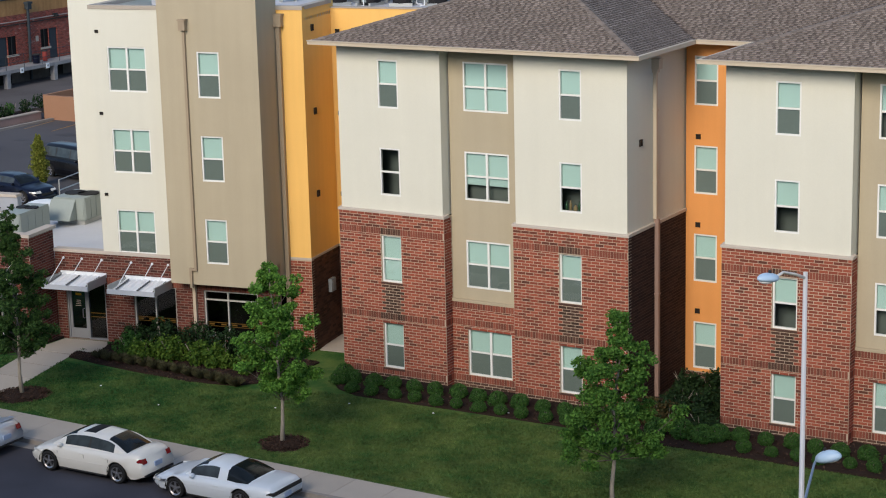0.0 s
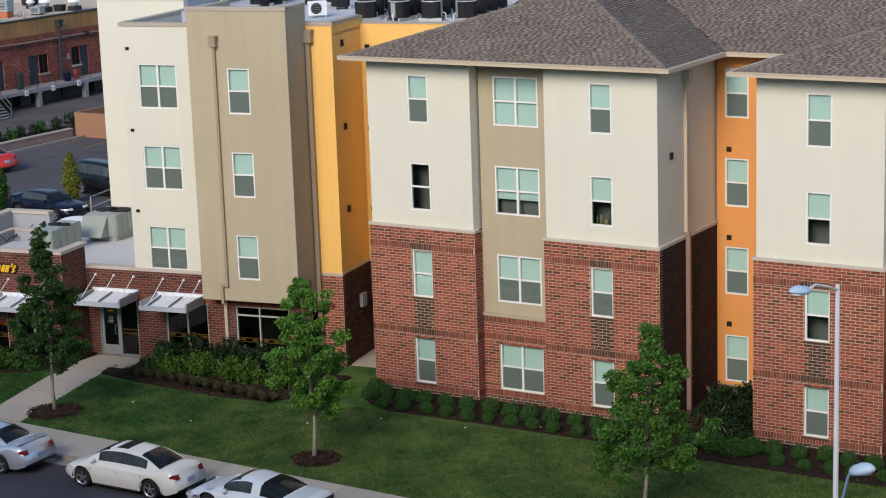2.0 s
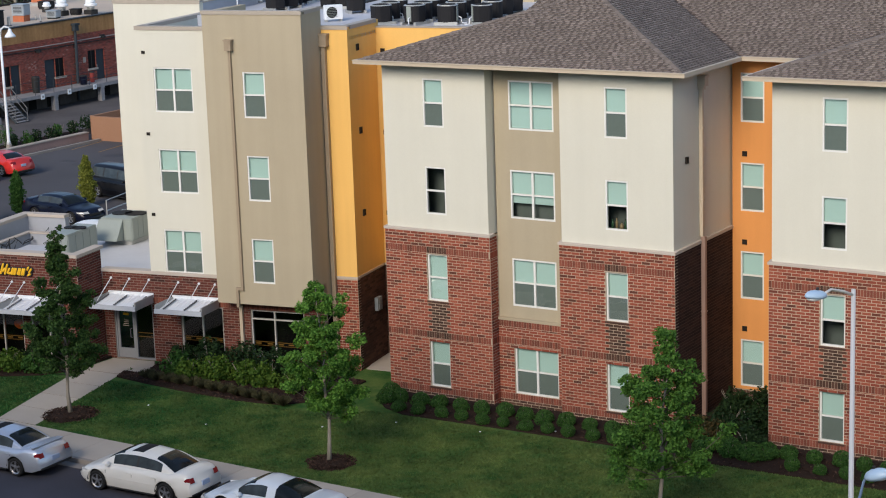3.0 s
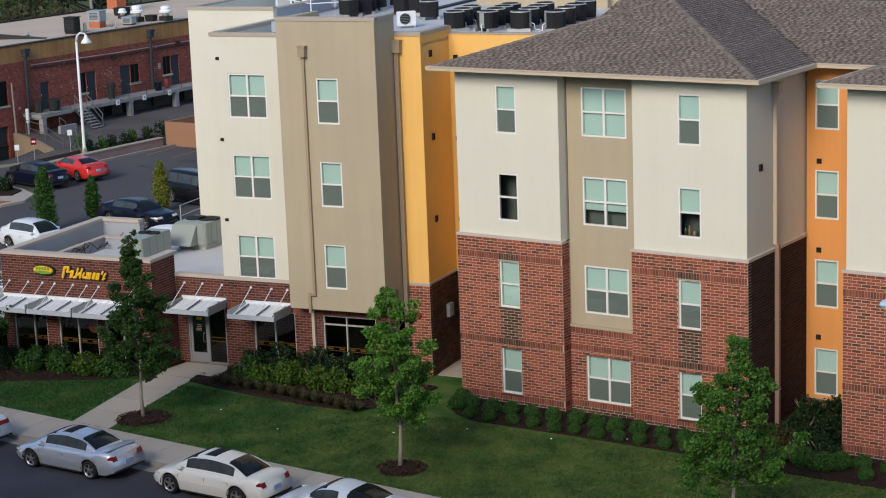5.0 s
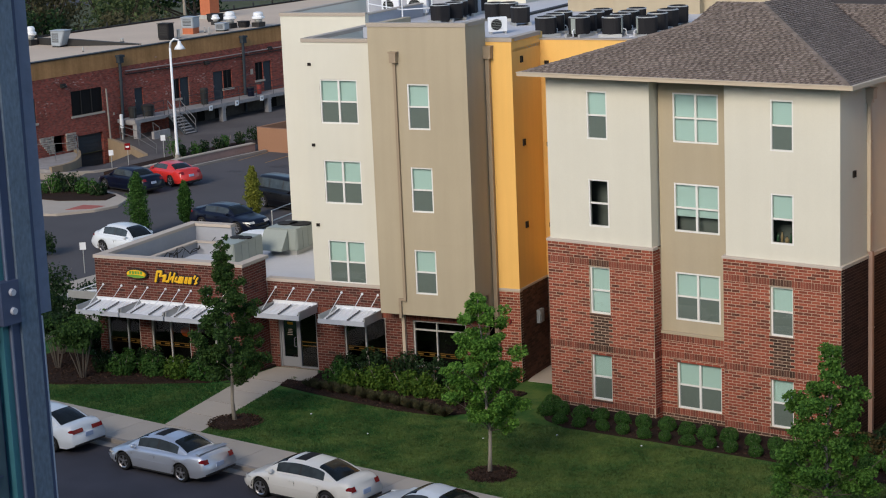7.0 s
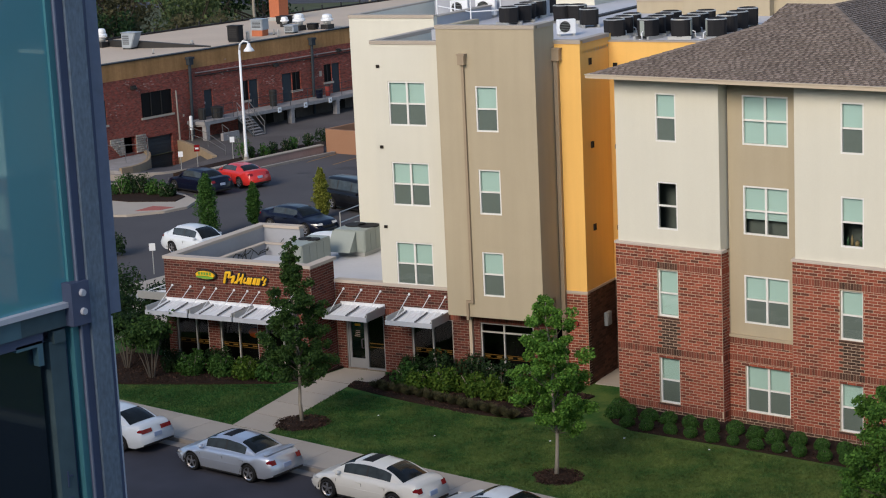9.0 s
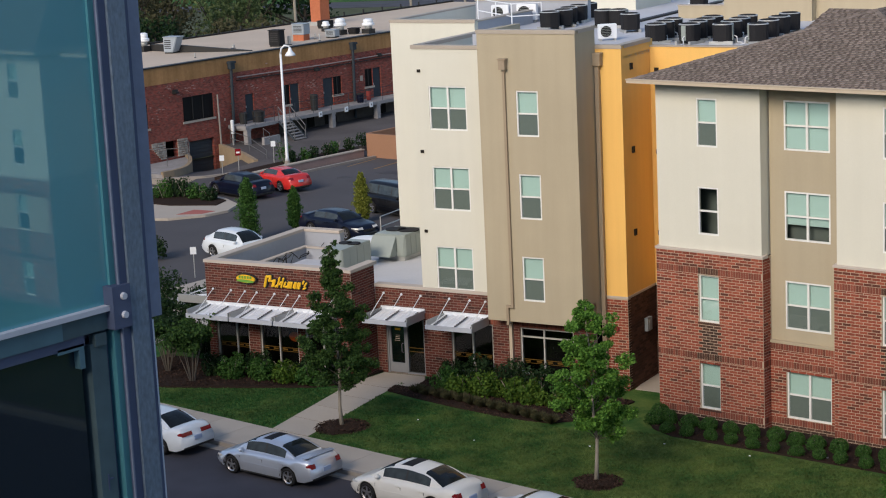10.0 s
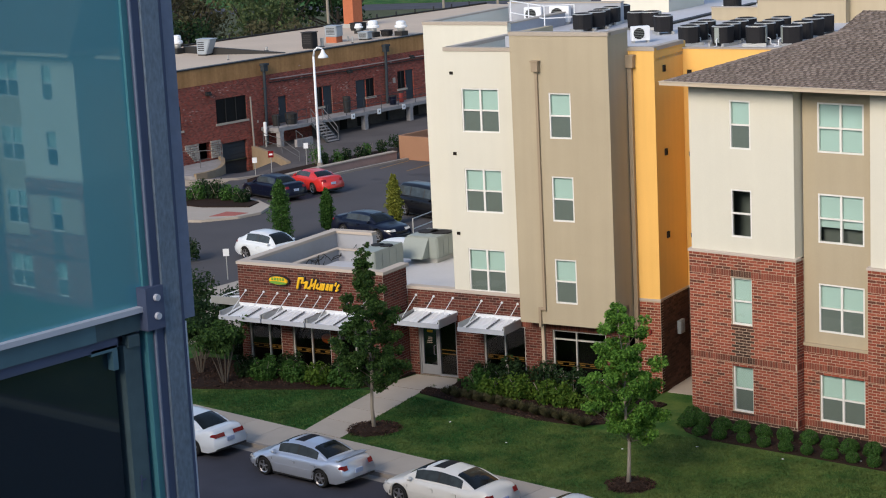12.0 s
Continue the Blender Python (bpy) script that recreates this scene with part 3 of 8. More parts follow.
# ================= apartment building =================
ST = [0.43, 3.54, 6.61, 9.66]              # sill heights of the four storeys
WH = 1.67
SOLD = [(0.2, 0.42), (2.2, 2.43), (5.24, 5.47)]


def shingles(name, parent, o, u, v, poly, tab=(0.26, 0.14)):
    """A roof plane: a deck with courses of tabs, dark deck strips between them standing for shadow lines; o: a corner
    at the eave, u along it, v up the slope.
    """
    o, u, v = Vector(o), Vector(u).normalized(), Vector(v).normalized()
    n = u.cross(v)
    if n.z < 0:
        n = -n
    bm = bmesh.new()
    hi = [bm.verts.new(o + u * a + v * b) for a, b in poly]
    lo = [bm.verts.new(o + u * a + v * b - n * 0.12) for a, b in poly]
    bm.faces.new(hi)
    bm.faces.new(lo[::-1])
    for i in range(len(poly)):
        j = (i + 1) % len(poly)
        bm.faces.new([lo[i], lo[j], hi[j], hi[i]])
    bmesh.ops.recalc_face_normals(bm, faces=bm.faces)
    deck = part(name, bm, M["shingle"], parent)

    def inside(a, b):
        c = False
        for (x0, y0), (x1, y1) in zip(poly, poly[1:] + poly[:1]):
            if (y0 > b) != (y1 > b) and a < (x1 - x0) * (b - y0) / (y1 - y0) + x0:
                c = not c
        return c
    rng = random.Random(3)
    verts, faces, tone = [], [], []
    vmax = max(b for _, b in poly)
    amin, amax = min(a for a, _ in poly), max(a for a, _ in poly)
    r = 0
    b = 0.0
    while b < vmax:
        a, shade = amin - tab[0] * 2 * rng.random(), False
        while a < amax:
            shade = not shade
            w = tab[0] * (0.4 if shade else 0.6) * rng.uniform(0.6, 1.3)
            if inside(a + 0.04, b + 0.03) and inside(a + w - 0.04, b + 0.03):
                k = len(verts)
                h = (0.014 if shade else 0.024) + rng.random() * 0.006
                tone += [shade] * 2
                p = [o + u * (a + 0.004) + v * b, o + u * (a + w - 0.004) + v * b, o + u * (a + w - 0.004) + v * (b + tab[1] * 0.84), o + u * (a + 0.004) + v * (b + tab[1] * 0.84)]
                verts += [p[0] + n * 0.001, p[1] + n * 0.001, p[0] + n * h, p[1] + n * h, p[2] + n * 0.004, p[3] + n * 0.004]
                faces += [(k, k + 1, k + 3, k + 2), (k + 2, k + 3, k + 4, k + 5)]
            a += w
        b += tab[1]
        r += 1
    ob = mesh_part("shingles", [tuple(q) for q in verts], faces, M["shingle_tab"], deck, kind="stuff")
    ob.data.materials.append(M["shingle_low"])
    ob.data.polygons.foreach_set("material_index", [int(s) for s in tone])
    return deck


M["shingle_tab"] = brick_material("weathered_shingle", [(0.0, (0.20, 0.165, 0.14)), (0.5, (0.25, 0.207, 0.177)), (1.0, (0.30, 0.25, 0.217))], base_noise=0.15)
# darker copy of the tab colour: shade painted on the lower tabs
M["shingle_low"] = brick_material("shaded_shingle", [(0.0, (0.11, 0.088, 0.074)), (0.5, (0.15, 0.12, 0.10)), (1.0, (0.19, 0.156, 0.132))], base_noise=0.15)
SL = 0.312                                   # roof pitch, rise over run
EV = 11.97


def downspout(parent, x, y, z0, z1, r=0.06, head=True, mat=None, label="tan metal downspout", toward=(0, -1)):
    bm = bmesh.new()
    dx, dy = toward
    bx(bm, x - r, x + r, y - r, y + r, z0, z1)
    for z in np.arange(z0 + 1.2, z1 - 0.5, 2.4):
        bx(bm, x - r - 0.02, x + r + 0.02, y - r - 0.015, y + r + 0.015, z, z + 0.05)
    if head:
        bx(bm, x - 0.19, x + 0.19, y - 0.14, y + 0.14, z1, z1 + 0.3)
        bx(bm, x - 0.21, x + 0.21, y - 0.16, y + 0.16, z1 + 0.3, z1 + 0.35)
        bx(bm, x - 0.11, x + 0.11, y - 0.1, y + 0.1, z1 - 0.12, z1)
    return part("downspout", bm, mat or M["pipe"], parent, label)


def vent(parent, to, u, z, w=0.13, h=0.15):
    bm = bmesh.new()
    for a, b, c, e, d0, d1 in ((u, u + w, z, z + h, -0.02, 0.03), (u - 0.015, u + w + 0.015, z + h, z + h + 0.02, -0.01, 0.07), (u - 0.015, u, z, z + h, -0.01, 0.06), (u + w, u + w + 0.015, z, z + h, -0.01, 0.06)):
        c0 = [to(p, q, r) for r in (d0, d1) for p, q in ((a, c), (b, c), (b, e), (a, e))]
        vs = [bm.verts.new(p) for p in c0]
        for f in ((0, 1, 2, 3), (4, 5, 6, 7), (0, 1, 5, 4), (1, 2, 6, 5), (2, 3, 7, 6), (3, 0, 4, 7)):
            bm.faces.new([vs[i] for i in f])
    bmesh.ops.recalc_face_normals(bm, faces=bm.faces)
    return part("vent", bm, M["black"], parent, "small black wall vent")


def apartment_block(label, states, skip=None, first_block=False):
    """One repeat of the facade: two brick and cream bays, a tan recess between them, and an orange link."""
    b = thing("apartment_block", label, "apartment building", group="blocks of the apartment building")
    wx = {"w": (1.70, 0.82), "v": (8.65, 0.82)}
    for key, u0, u1 in (("w", 0.0, 4.25), ("v", 6.93, 11.16)):
        x, w = wx[key]
        low = [(x, x + w, ST[k], ST[k] + WH) for k in (0, 1)]
        upp = [(x, x + w, ST[k], ST[k] + WH) for k in (2, 3)]
        holed("brick_wall", M["mortar"], b, front(0.0), u0, u1, -0.2, 6.05, low, 0.25, "red brick wall")
        brickwork(b, front(0.0), u0, u1, 0.0, 6.0, low, SOLD, [(u0, u1, -1, 0.19), (x, x + w, 2.43, 3.5), (x - 0.05, x + w + 0.05, 2.2, 2.43), (x, x + w, 3.4, 3.54), (x, x + w, 5.2, 5.5)], skip if key == "w" else None)
        holed("stucco_wall", M["cream"], b, front(0.08), u0 + 0.07, u1 - 0.07, 6.05, 11.9, upp, 0.2, "cream stucco wall")
        bm = bmesh.new()
        bx(bm, u0 - 0.035, u1 + 0.035, -0.035, 0.3, 5.98, 6.06)
        for vt in [v for v in bm.verts if v.co.z > 6.02 and v.co.y > 0]:
            vt.co.z += 0.04
        part("sill_course", bm, M["cap"], b, "pale cast stone course")
        for k in range(4):
            window(b, x, ST[k], 0.1 if k < 2 else 0.12, w, WH, False, *states[key][k])
            if k < 2:
                block("window_sill", M["brick_dark"], b, (x - 0.03, x + w + 0.03, -0.02, 0.1, ST[k] - 0.07, ST[k] - 0.003))
    # the recess
    rx, rw = 4.81, 1.71
    holed("recess_wall", M["tan"], b, front(0.55), 4.25, 6.93, 3.1, 11.9, [(rx, rx + rw, ST[k], ST[k] + WH) for k in (1, 2, 3)], 0.2, "tan stucco wall")
    holed("brick_wall", M["mortar"], b, front(0.46), 4.25, 6.93, -0.2, 3.05, [(rx + 0.05, rx + rw + 0.05, ST[0], ST[0] + WH)], 0.2, "red brick wall")
    brickwork(b, front(0.46), 4.25, 6.93, 0, 3.02, [(rx + 0.05, rx + rw + 0.05, ST[0], ST[0] + WH)], SOLD[:2] + [(2.8, 3.02)], [(4, 7, -1, 0.19)])
    block("sill_course", M["tan"], b, (4.25, 6.93, 0.43, 0.6, 3.03, 3.12))
    window(b, rx + 0.05, ST[0], 0.55, rw, WH, True, *states["c"][0])
    for k in (1, 2, 3):
        window(b, rx, ST[k], 0.58, rw, WH, True, *states["c"][k])
    for x0, to in ((4.25, 4.25), (6.93, 6.93)):
        s = 1 if x0 < 5 else -1
        block("recess_return", M["mortar"], b, (min(x0, x0 - s * 0.25), max(x0, x0 - s * 0.25) - 0.002, 0.25, 0.7, -0.2, 6.0))
        block("recess_return", M["cream"], b, (min(x0 - s * 0.07, x0 - s * 0.25), max(x0 - s * 0.07, x0 - s * 0.25), 0.28, 0.7, 6.05, 11.9))
    brick = brick_cells(0.012, 0.5, 0, 6.0, (), SOLD)
    brick_mesh("bricks", brick, east(4.25), M["brick"], b)
    # east return wall; its shade is put into the dark brick and mortar colours
    holed("side_wall", M["mortar_dark"], b, east(11.16), 0.25, 4.9, -0.2, 6.05, [], 0.25, "red brick side wall with its shade put into the colour")
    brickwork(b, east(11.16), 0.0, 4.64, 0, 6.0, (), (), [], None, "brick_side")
    block("side_wall", M["cream"], b, (10.9, 11.09, 0.28, 4.9, 6.05, 11.9), label="cream stucco side wall")
    block("sill_course", M["cap"], b, (11.0, 11.195, 0.3, 4.64, 5.98, 6.08))
    downspout(b, 11.24, 2.1, 0.02, 6.2, 0.07, False, M["pipe_red"], "dull brown downspout", (1, 0))
    downspout(b, 11.17, 2.1, 6.2, 11.2, 0.06, True, M["gutter"], "beige downspout with a conductor head", (1, 0))
    vent(b, east(11.09), 1.0, 8.8, 0.14, 0.2)
    # orange link
    lx, lw = 11.46, 0.85
    holed("link_wall", M["orange"], b, front(4.64), 11.16, 14.39, 0.32, 11.9, [(lx, lx + lw, ST[k], ST[k] + WH) for k in range(4)], 0.2, "orange stucco wall")
    holed("brick_wall", M["mortar"], b, front(4.66), 11.16, 14.39, -0.2, 0.3, [], 0.2)
    brickwork(b, front(4.66), 11.16, 14.39, 0, 0.3, (), [(0.05, 0.28)], [(0, 20, -1, 1)])
    for k in range(4):
        window(b, lx, ST[k], 4.68, lw, WH, False, *states["l"][k])
    for z in (8.5, 5.45, 2.4):
        vent(b, front(4.64), 11.55, z)
    # backing sheets whose grey colour stands for dim rooms behind the windows
    block("room_back", M["room"], b, (0.2, 10.9, 0.95, 1.0, 0, 11.85))
    block("room_back", M["room"], b, (10.95, 14.39, 5.2, 5.25, 0, 11.85))
    block("west_wall", M["cream"], b, (0.08, 0.2, 0.3, 4.9, 6.05, 11.9))
    block("west_wall", M["mortar"], b, (0.0, 0.2, 0.26, 4.9, -0.2, 6.04))
    block("back_wall", M["cream"], b, (0.2, 14.39, 11.5, 11.8, -0.2, 11.9))
    # roof
    k = math.hypot(1, SL)
    run = 6.1
    shingles("roof_front", b, (-0.45, -0.6, EV), (1, 0, 0), (0, 1, SL), [(0, 0), (12.2, 0), (6.1, run * k)])
    shingles("roof_east", b, (11.75, -0.6, EV), (0, 1, 0), (-1, 0, SL), [(0, 0), (4.5, 0), (10.6, run * k), (6.1, run * k)])
    shingles("roof_west", b, (-0.45, -0.6, EV), (0, 1, 0), (1, 0, SL), [(0, 0), (4.5, 0), (10.6, run * k), (6.1, run * k)])
    shingles("roof_main", b, (5.65, 3.9, EV), (1, 0, 0), (0, 1, SL), [(6.1, 0), (8.29, 0), (13.29, 5 * k), (1.1, 5 * k)])
    block("roof_back", M["shingle"], b, (4.6, 19.0, 8.95, 11.8, EV, EV + SL * 5 - 0.02))
    if first_block:
        # the main roof ends in a rake behind the hipped bay
        shingles("roof_end", b, (1.95, 3.9, EV), (1, 0, 0), (0, 1, SL), [(0, 2.4 * k), (2.6, 5 * k), (0, 5 * k)])
        block("gable_wall", M["tan"], b, (1.99, 4.6, 8.6, 8.9, EV - 0.1, EV + SL * 5 - 0.14))
    # hip caps, gutters and soffits
    for p, q in (((-0.45, -0.6, EV), (5.65, 5.5, EV + SL * 6.1)), ((11.75, -0.6, EV), (5.65, 5.5, EV + SL * 6.1)), ((5.65, 5.5, EV + SL * 6.1), (5.65, 10, EV + SL * 6.1))):
        p, q = Vector(p), Vector(q)
        n = int((q - p).length / 0.2)
        bm = bmesh.new()
        d = (q - p).normalized()
        a, e = Vector(), d * (q - p).length * 1.15 / n
        w = d.cross(Vector((0, 0, 1))).normalized() * 0.13
        up = Vector((0, 0, 0.035))
        vs = [bm.verts.new(c) for c in (a - w - up * 0.6, a + up, a + w - up * 0.6, e - w - up * 0.6, e + up * 0.7, e + w - up * 0.6)]
        bm.faces.new([vs[0], vs[1], vs[4], vs[3]])
        bm.faces.new([vs[1], vs[2], vs[5], vs[4]])
        cap = part("hip_cap", bm, M["ridge"], b)
        cap.location = p
        for i in range(1, n):
            o = new("hip_cap", cap.data)
            o.parent = b
            o.location = p.lerp(q, i / n) + Vector((0, 0, 0.008 * (i % 2)))
    bm = bmesh.new()
    for bb in ((-0.58, 11.88, -0.73, -0.6, 11.84, 11.98), (11.75, 11.88, -0.6, 3.78, 11.84, 11.98), (11.88, 13.81, 3.77, 3.9, 11.84, 11.98), (-0.58, -0.45, -0.6, 3.9, 11.84, 11.98)):
        bx(bm, *bb)
    for bb in ((-0.6, 11.9, -0.755, -0.73, 11.955, 11.985), (11.88, 13.81, 3.745, 3.77, 11.955, 11.985)):
        bx(bm, *bb)
    part("gutter", bm, M["gutter"], b, "beige metal eaves gutter")
    block("soffit", M["soffit"], b, (-0.45, 11.75, -0.6, 4.8, 11.86, 11.9), (11.75, 13.94, 3.9, 4.8, 11.86, 11.9))
    return b


HALF, OPEN, FULL, NONE = (1.0, True), (0.5, False), (1.0, False), (0.0, False)
apartment_block("four-storey block with red brick below and cream stucco above", {
    "w": (HALF, FULL, NONE, HALF), "v": (HALF, HALF, OPEN, HALF), "c": (HALF, HALF, (0.7, False), FULL), "l": (HALF, HALF, HALF, HALF)}, None, True)
SKIP = (0.3, 4.1, 3.55, 5.2)
block_c = apartment_block("four-storey block with red brick below and cream stucco above", {
    "w": (HALF, OPEN, OPEN, HALF), "v": (HALF, OPEN, HALF, FULL), "c": (HALF, OPEN, HALF, OPEN), "l": (HALF, FULL, HALF, HALF)}, SKIP)
block_c.location = (14.39, 0, 0)
M["bottle_green"] = material("green_bottle", (0.03, 0.08, 0.04), 0.2, 0.4)
M["bottle_tan"] = material("tan_jar", (0.30, 0.22, 0.12), 0.4, 0.3)
for x, r, h, mt in ((8.84, 0.05, 0.3, "bottle_green"), (8.98, 0.045, 0.36, "bottle_tan"), (9.16, 0.07, 0.2, "bottle_tan"), (9.3, 0.05, 0.33, "bottle_green")):
    bt = thing("bottle", "small bottle standing on the window sill inside", "bottle", pose(x, 0.23, ST[2] + 0.055), "bottles on the sill")
    bm = bmesh.new()
    tube(bm, [(0, 0, 0), (0, 0, h * 0.6), (0, 0, h * 0.72), (0, 0, h * 0.95)], [r, r, r * 0.45, r * 0.4], 12)
    smooth(part("body", bm, M[mt], bt))
    bm = bmesh.new()
    tube(bm, [(0, 0, h * 0.94), (0, 0, h)], [r * 0.5, r * 0.5], 10)
    part("cap", bm, M["dark_trim"], bt)
for i in range(2, 8):
    copy_thing(block_c, Matrix.Translation((14.39 * i, 0, 0)))

# ================= tower wing =================
WING = pose(0, 0, 0, 0, 0, math.degrees(0.17))
wing = thing("apartment_tower", "tall flat-roofed wing in cream, tan and yellow stucco", "apartment building", WING)


def parapet(parent, x0, x1, y0, y1, z_roof, z_top, mat, t=0.25, sides="nsew", lining=True):
    """Low walls round a flat roof with a metal coping; the outer faces stop at the coping."""
    for s in sides:
        r = {"s": (x0, x1, y0, y0 + t), "n": (x0, x1, y1 - t, y1), "e": (x1 - t, x1, y0 + t, y1 - t), "w": (x0, x0 + t, y0 + t, y1 - t)}[s]
        block("parapet", M["parapet_in"] if lining else mat, parent, (r[0] + 0.004, r[1] - 0.004, r[2] + 0.004, r[3] - 0.004, z_roof - 0.05, z_top))
        o = 0.03
        block("coping", M["coping"], parent, (r[0] - o, r[1] + o, r[2] - o, r[3] + o, z_top, z_top + 0.05), (r[0] - o, r[1] + o, r[2] - o, r[2] - o + 0.02, z_top - 0.09, z_top) if s == "s" else (r[1] + o - 0.02, r[1] + o, r[2] - o, r[3] + o, z_top - 0.09, z_top))


# cream front with three storeys of paired windows
BX0, BX1, BY = -10.38, -7.12, 1.33
bwin = [(-9.71, -8.10, ST[k], ST[k] + WH) for k in (1, 2, 3)]
holed("stucco_wall", M["cream"], wing, front(BY), BX0, BX1, 3.56, 12.8, bwin, 0.25, "cream stucco wall")
for k in (1, 2, 3):
    window(wing, -9.71, ST[k], BY + 0.05, 1.61, WH, True, 1.0, True)
    vent(wing, front(BY), -10.13, ST[k] + WH + 0.5, 0.09, 0.09)
block("west_wall", M["cream"], wing, (BX0, BX0 + 0.25, BY + 0.25, 8.8, 3.1, 12.8))
block("roof_deck", M["membrane"], wing, (BX0 + 0.25, BX1 - 0.25, BY + 0.25, 5.0, 12.2, 12.3))
parapet(wing, BX0, BX1, BY, 8.8, 12.3, 12.8, M["cream"], sides="sw")
block("parapet", M["parapet_in"], wing, (BX0 + 1.0, BX1, 4.3, 4.6, 12.3, 12.95), label="grey roof step")
# cream block behind it, one step higher
B2X0, B2X1, B2Y, B2Z = -15.83, -11.77, 8.8, 13.0
block("stucco_wall", M["cream"], wing, (B2X0, B2X1, B2Y, B2Y + 0.3, 3.1, B2Z), (B2X0, B2X0 + 0.3, B2Y + 0.3, 24, 3.1, B2Z), label="cream stucco wall of the upper block")
parapet(wing, B2X0, B2X1, B2Y, 24, 12.4, B2Z + 0.02, M["cream"], sides="sw")
block("stucco_wall", M["cream"], wing, (B2X1, -10.4, B2Y, B2Y + 0.3, 3.1, 12.4))
block("roof_upstand", M["parapet_in"], wing, (B2X1 - 0.3, B2X1, B2Y + 0.3, 14, 12.3, B2Z - 0.05), label="grey inner parapet")
block("coping", M["coping"], wing, (B2X1 - 0.33, B2X1 + 0.03, B2Y + 0.28, 14.03, B2Z - 0.05, B2Z))
# tan stair tower that overhangs the shop
TX0, TX1, TY = -7.12, -3.17, 0.54
twin = [(-5.60, -4.71, ST[k], ST[k] + WH) for k in (1, 2, 3)]
holed("stucco_wall", M["tan"], wing, front(TY), TX0, TX1, 2.72, 13.45, twin, 0.25, "tan stucco wall")
for k in (1, 2, 3):
    window(wing, -5.60, ST[k], TY + 0.05, 0.89, WH, False, 1.0, True)
block("stucco_wall", M["tan"], wing, (TX1 - 0.25, TX1, TY + 0.25, 2.17, 2.72, 13.45), label="tan stucco side wall")
block("stucco_wall", M["tan"], wing, (TX0, TX0 + 0.25, TY + 0.25, 3.5, 2.72, 13.45))
block("overhang_soffit", M["tan"], wing, (TX0 + 0.25, TX1 - 0.25, TY + 0.25, 2.1, 2.72, 2.85))
block("stucco_reveal", M["tan"], wing, (TX0 + 0.01, TX1 - 0.01, TY - 0.006, TY - 0.001, 5.42, 5.44), label="fine joint line in the stucco")
parapet(wing, TX0, TX1, TY, 2.35, 13.0, 13.47, M["tan"], sides="se", lining=False)
block("roof_deck", M["membrane"], wing, (TX0 + 0.25, TX1 - 0.25, TY + 0.25, 2.35, 12.9, 13.0))
block("roof_deck", M["membrane"], wing, (TX0, TX1 - 0.1, 2.35, 5.2, 12.3, 12.42))
bm = bmesh.new()
for bb in ((-6.09, -5.99, TY - 0.1, TY - 0.02, 3.35, 12.1), (-6.16, -5.9, TY - 0.22, TY - 0.002, 12.1, 12.45), (-6.19, -5.87, TY - 0.24, TY - 0.002, 12.45, 12.5), (-6.3, -5.99, TY - 0.1, TY - 0.02, 3.25, 3.35), (-6.3, -6.2, TY - 0.1, TY - 0.02, 2.6, 3.25)):
    bx(bm, *bb)
part("downspout", bm, M["pipe"], wing, "thin tan downspout with a box head")
# yellow bay
YX1, YY, YB = -2.15, 2.17, 4.69
block("stucco_wall", M["yellow"], wing, (TX1 - 0.1, YX1, YY, YY + 0.25, 3.58, 12.78), (YX1 - 0.25, YX1, YY + 0.25, YB + 0.25, 3.58, 12.78), label="yellow stucco wall")
block("stucco_wall", M["yellow"], wing, (YX1, 7.5, YB, YB + 0.25, 3.58, 12.5), label="yellow stucco wall set back")
block("sill_course", M["cap"], wing, (TX1 - 0.1, YX1 + 0.03, YY - 0.03, YY + 0.2, 3.5, 3.58), (YX1 - 0.2, YX1 + 0.03, YY + 0.2, YB, 3.5, 3.58), label="pale cast stone course")
block("sill_course", M["cap"], wing, (YX1 + 0.03, 7.5, YB - 0.03, YB + 0.2, 3.5, 3.58))
parapet(wing, TX1 - 0.1, YX1, YY, YB + 0.25, 12.5, 12.78, M["yellow"], sides="se", lining=False)
block("coping", M["coping"], wing, (YX1 - 0.2, 7.5, YB - 0.03, YB + 0.28, 12.5, 12.55))
holed("brick_wall", M["mortar"], wing, front(YY), TX1 + 0.0, YX1, -0.2, 3.5, [], 0.25, "red brick pier")
brickwork(wing, front(YY), TX1, YX1, 0, 3.48, (), [], [])
# passage walls: dark brick and mortar carry the shade in their colour
holed("side_wall", M["mortar_dark"], wing, east(YX1), YY + 0.25, YB, -0.2, 3.5, [], 0.25, "passage brick wall with its shade put into dark colour")
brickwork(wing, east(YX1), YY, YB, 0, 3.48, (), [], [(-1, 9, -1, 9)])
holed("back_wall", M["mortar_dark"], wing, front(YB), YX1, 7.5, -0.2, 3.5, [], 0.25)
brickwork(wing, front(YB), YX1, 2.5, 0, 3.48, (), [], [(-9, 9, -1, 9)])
for k in range(3):
    vent(wing, east(YX1), 2.9, ST[k + 1] + 2.2, 0.13, 0.22)
    vent(wing, front(YB), -1.95, ST[k + 1] + 1.9, 0.13, 0.15)
bm = bmesh.new()
for bb in ((-3.14, -2.98, YY - 0.17, YY - 0.02, 0.02, 12.1), (-3.22, -2.88, YY - 0.26, YY - 0.004, 12.1, 12.5), (-3.25, -2.85, YY - 0.28, YY - 0.004, 12.5, 12.56)):
    bx(bm, *bb)
part("downspout", bm, M["pipe"], wing, "tan downspout with a box head")
bm = bmesh.new()
bmesh.ops.create_cone(bm, cap_ends=True, segments=20, radius1=0.11, radius2=0.1, depth=0.08, matrix=pose(-2.62, YY - 0.06, 2.35, 90))
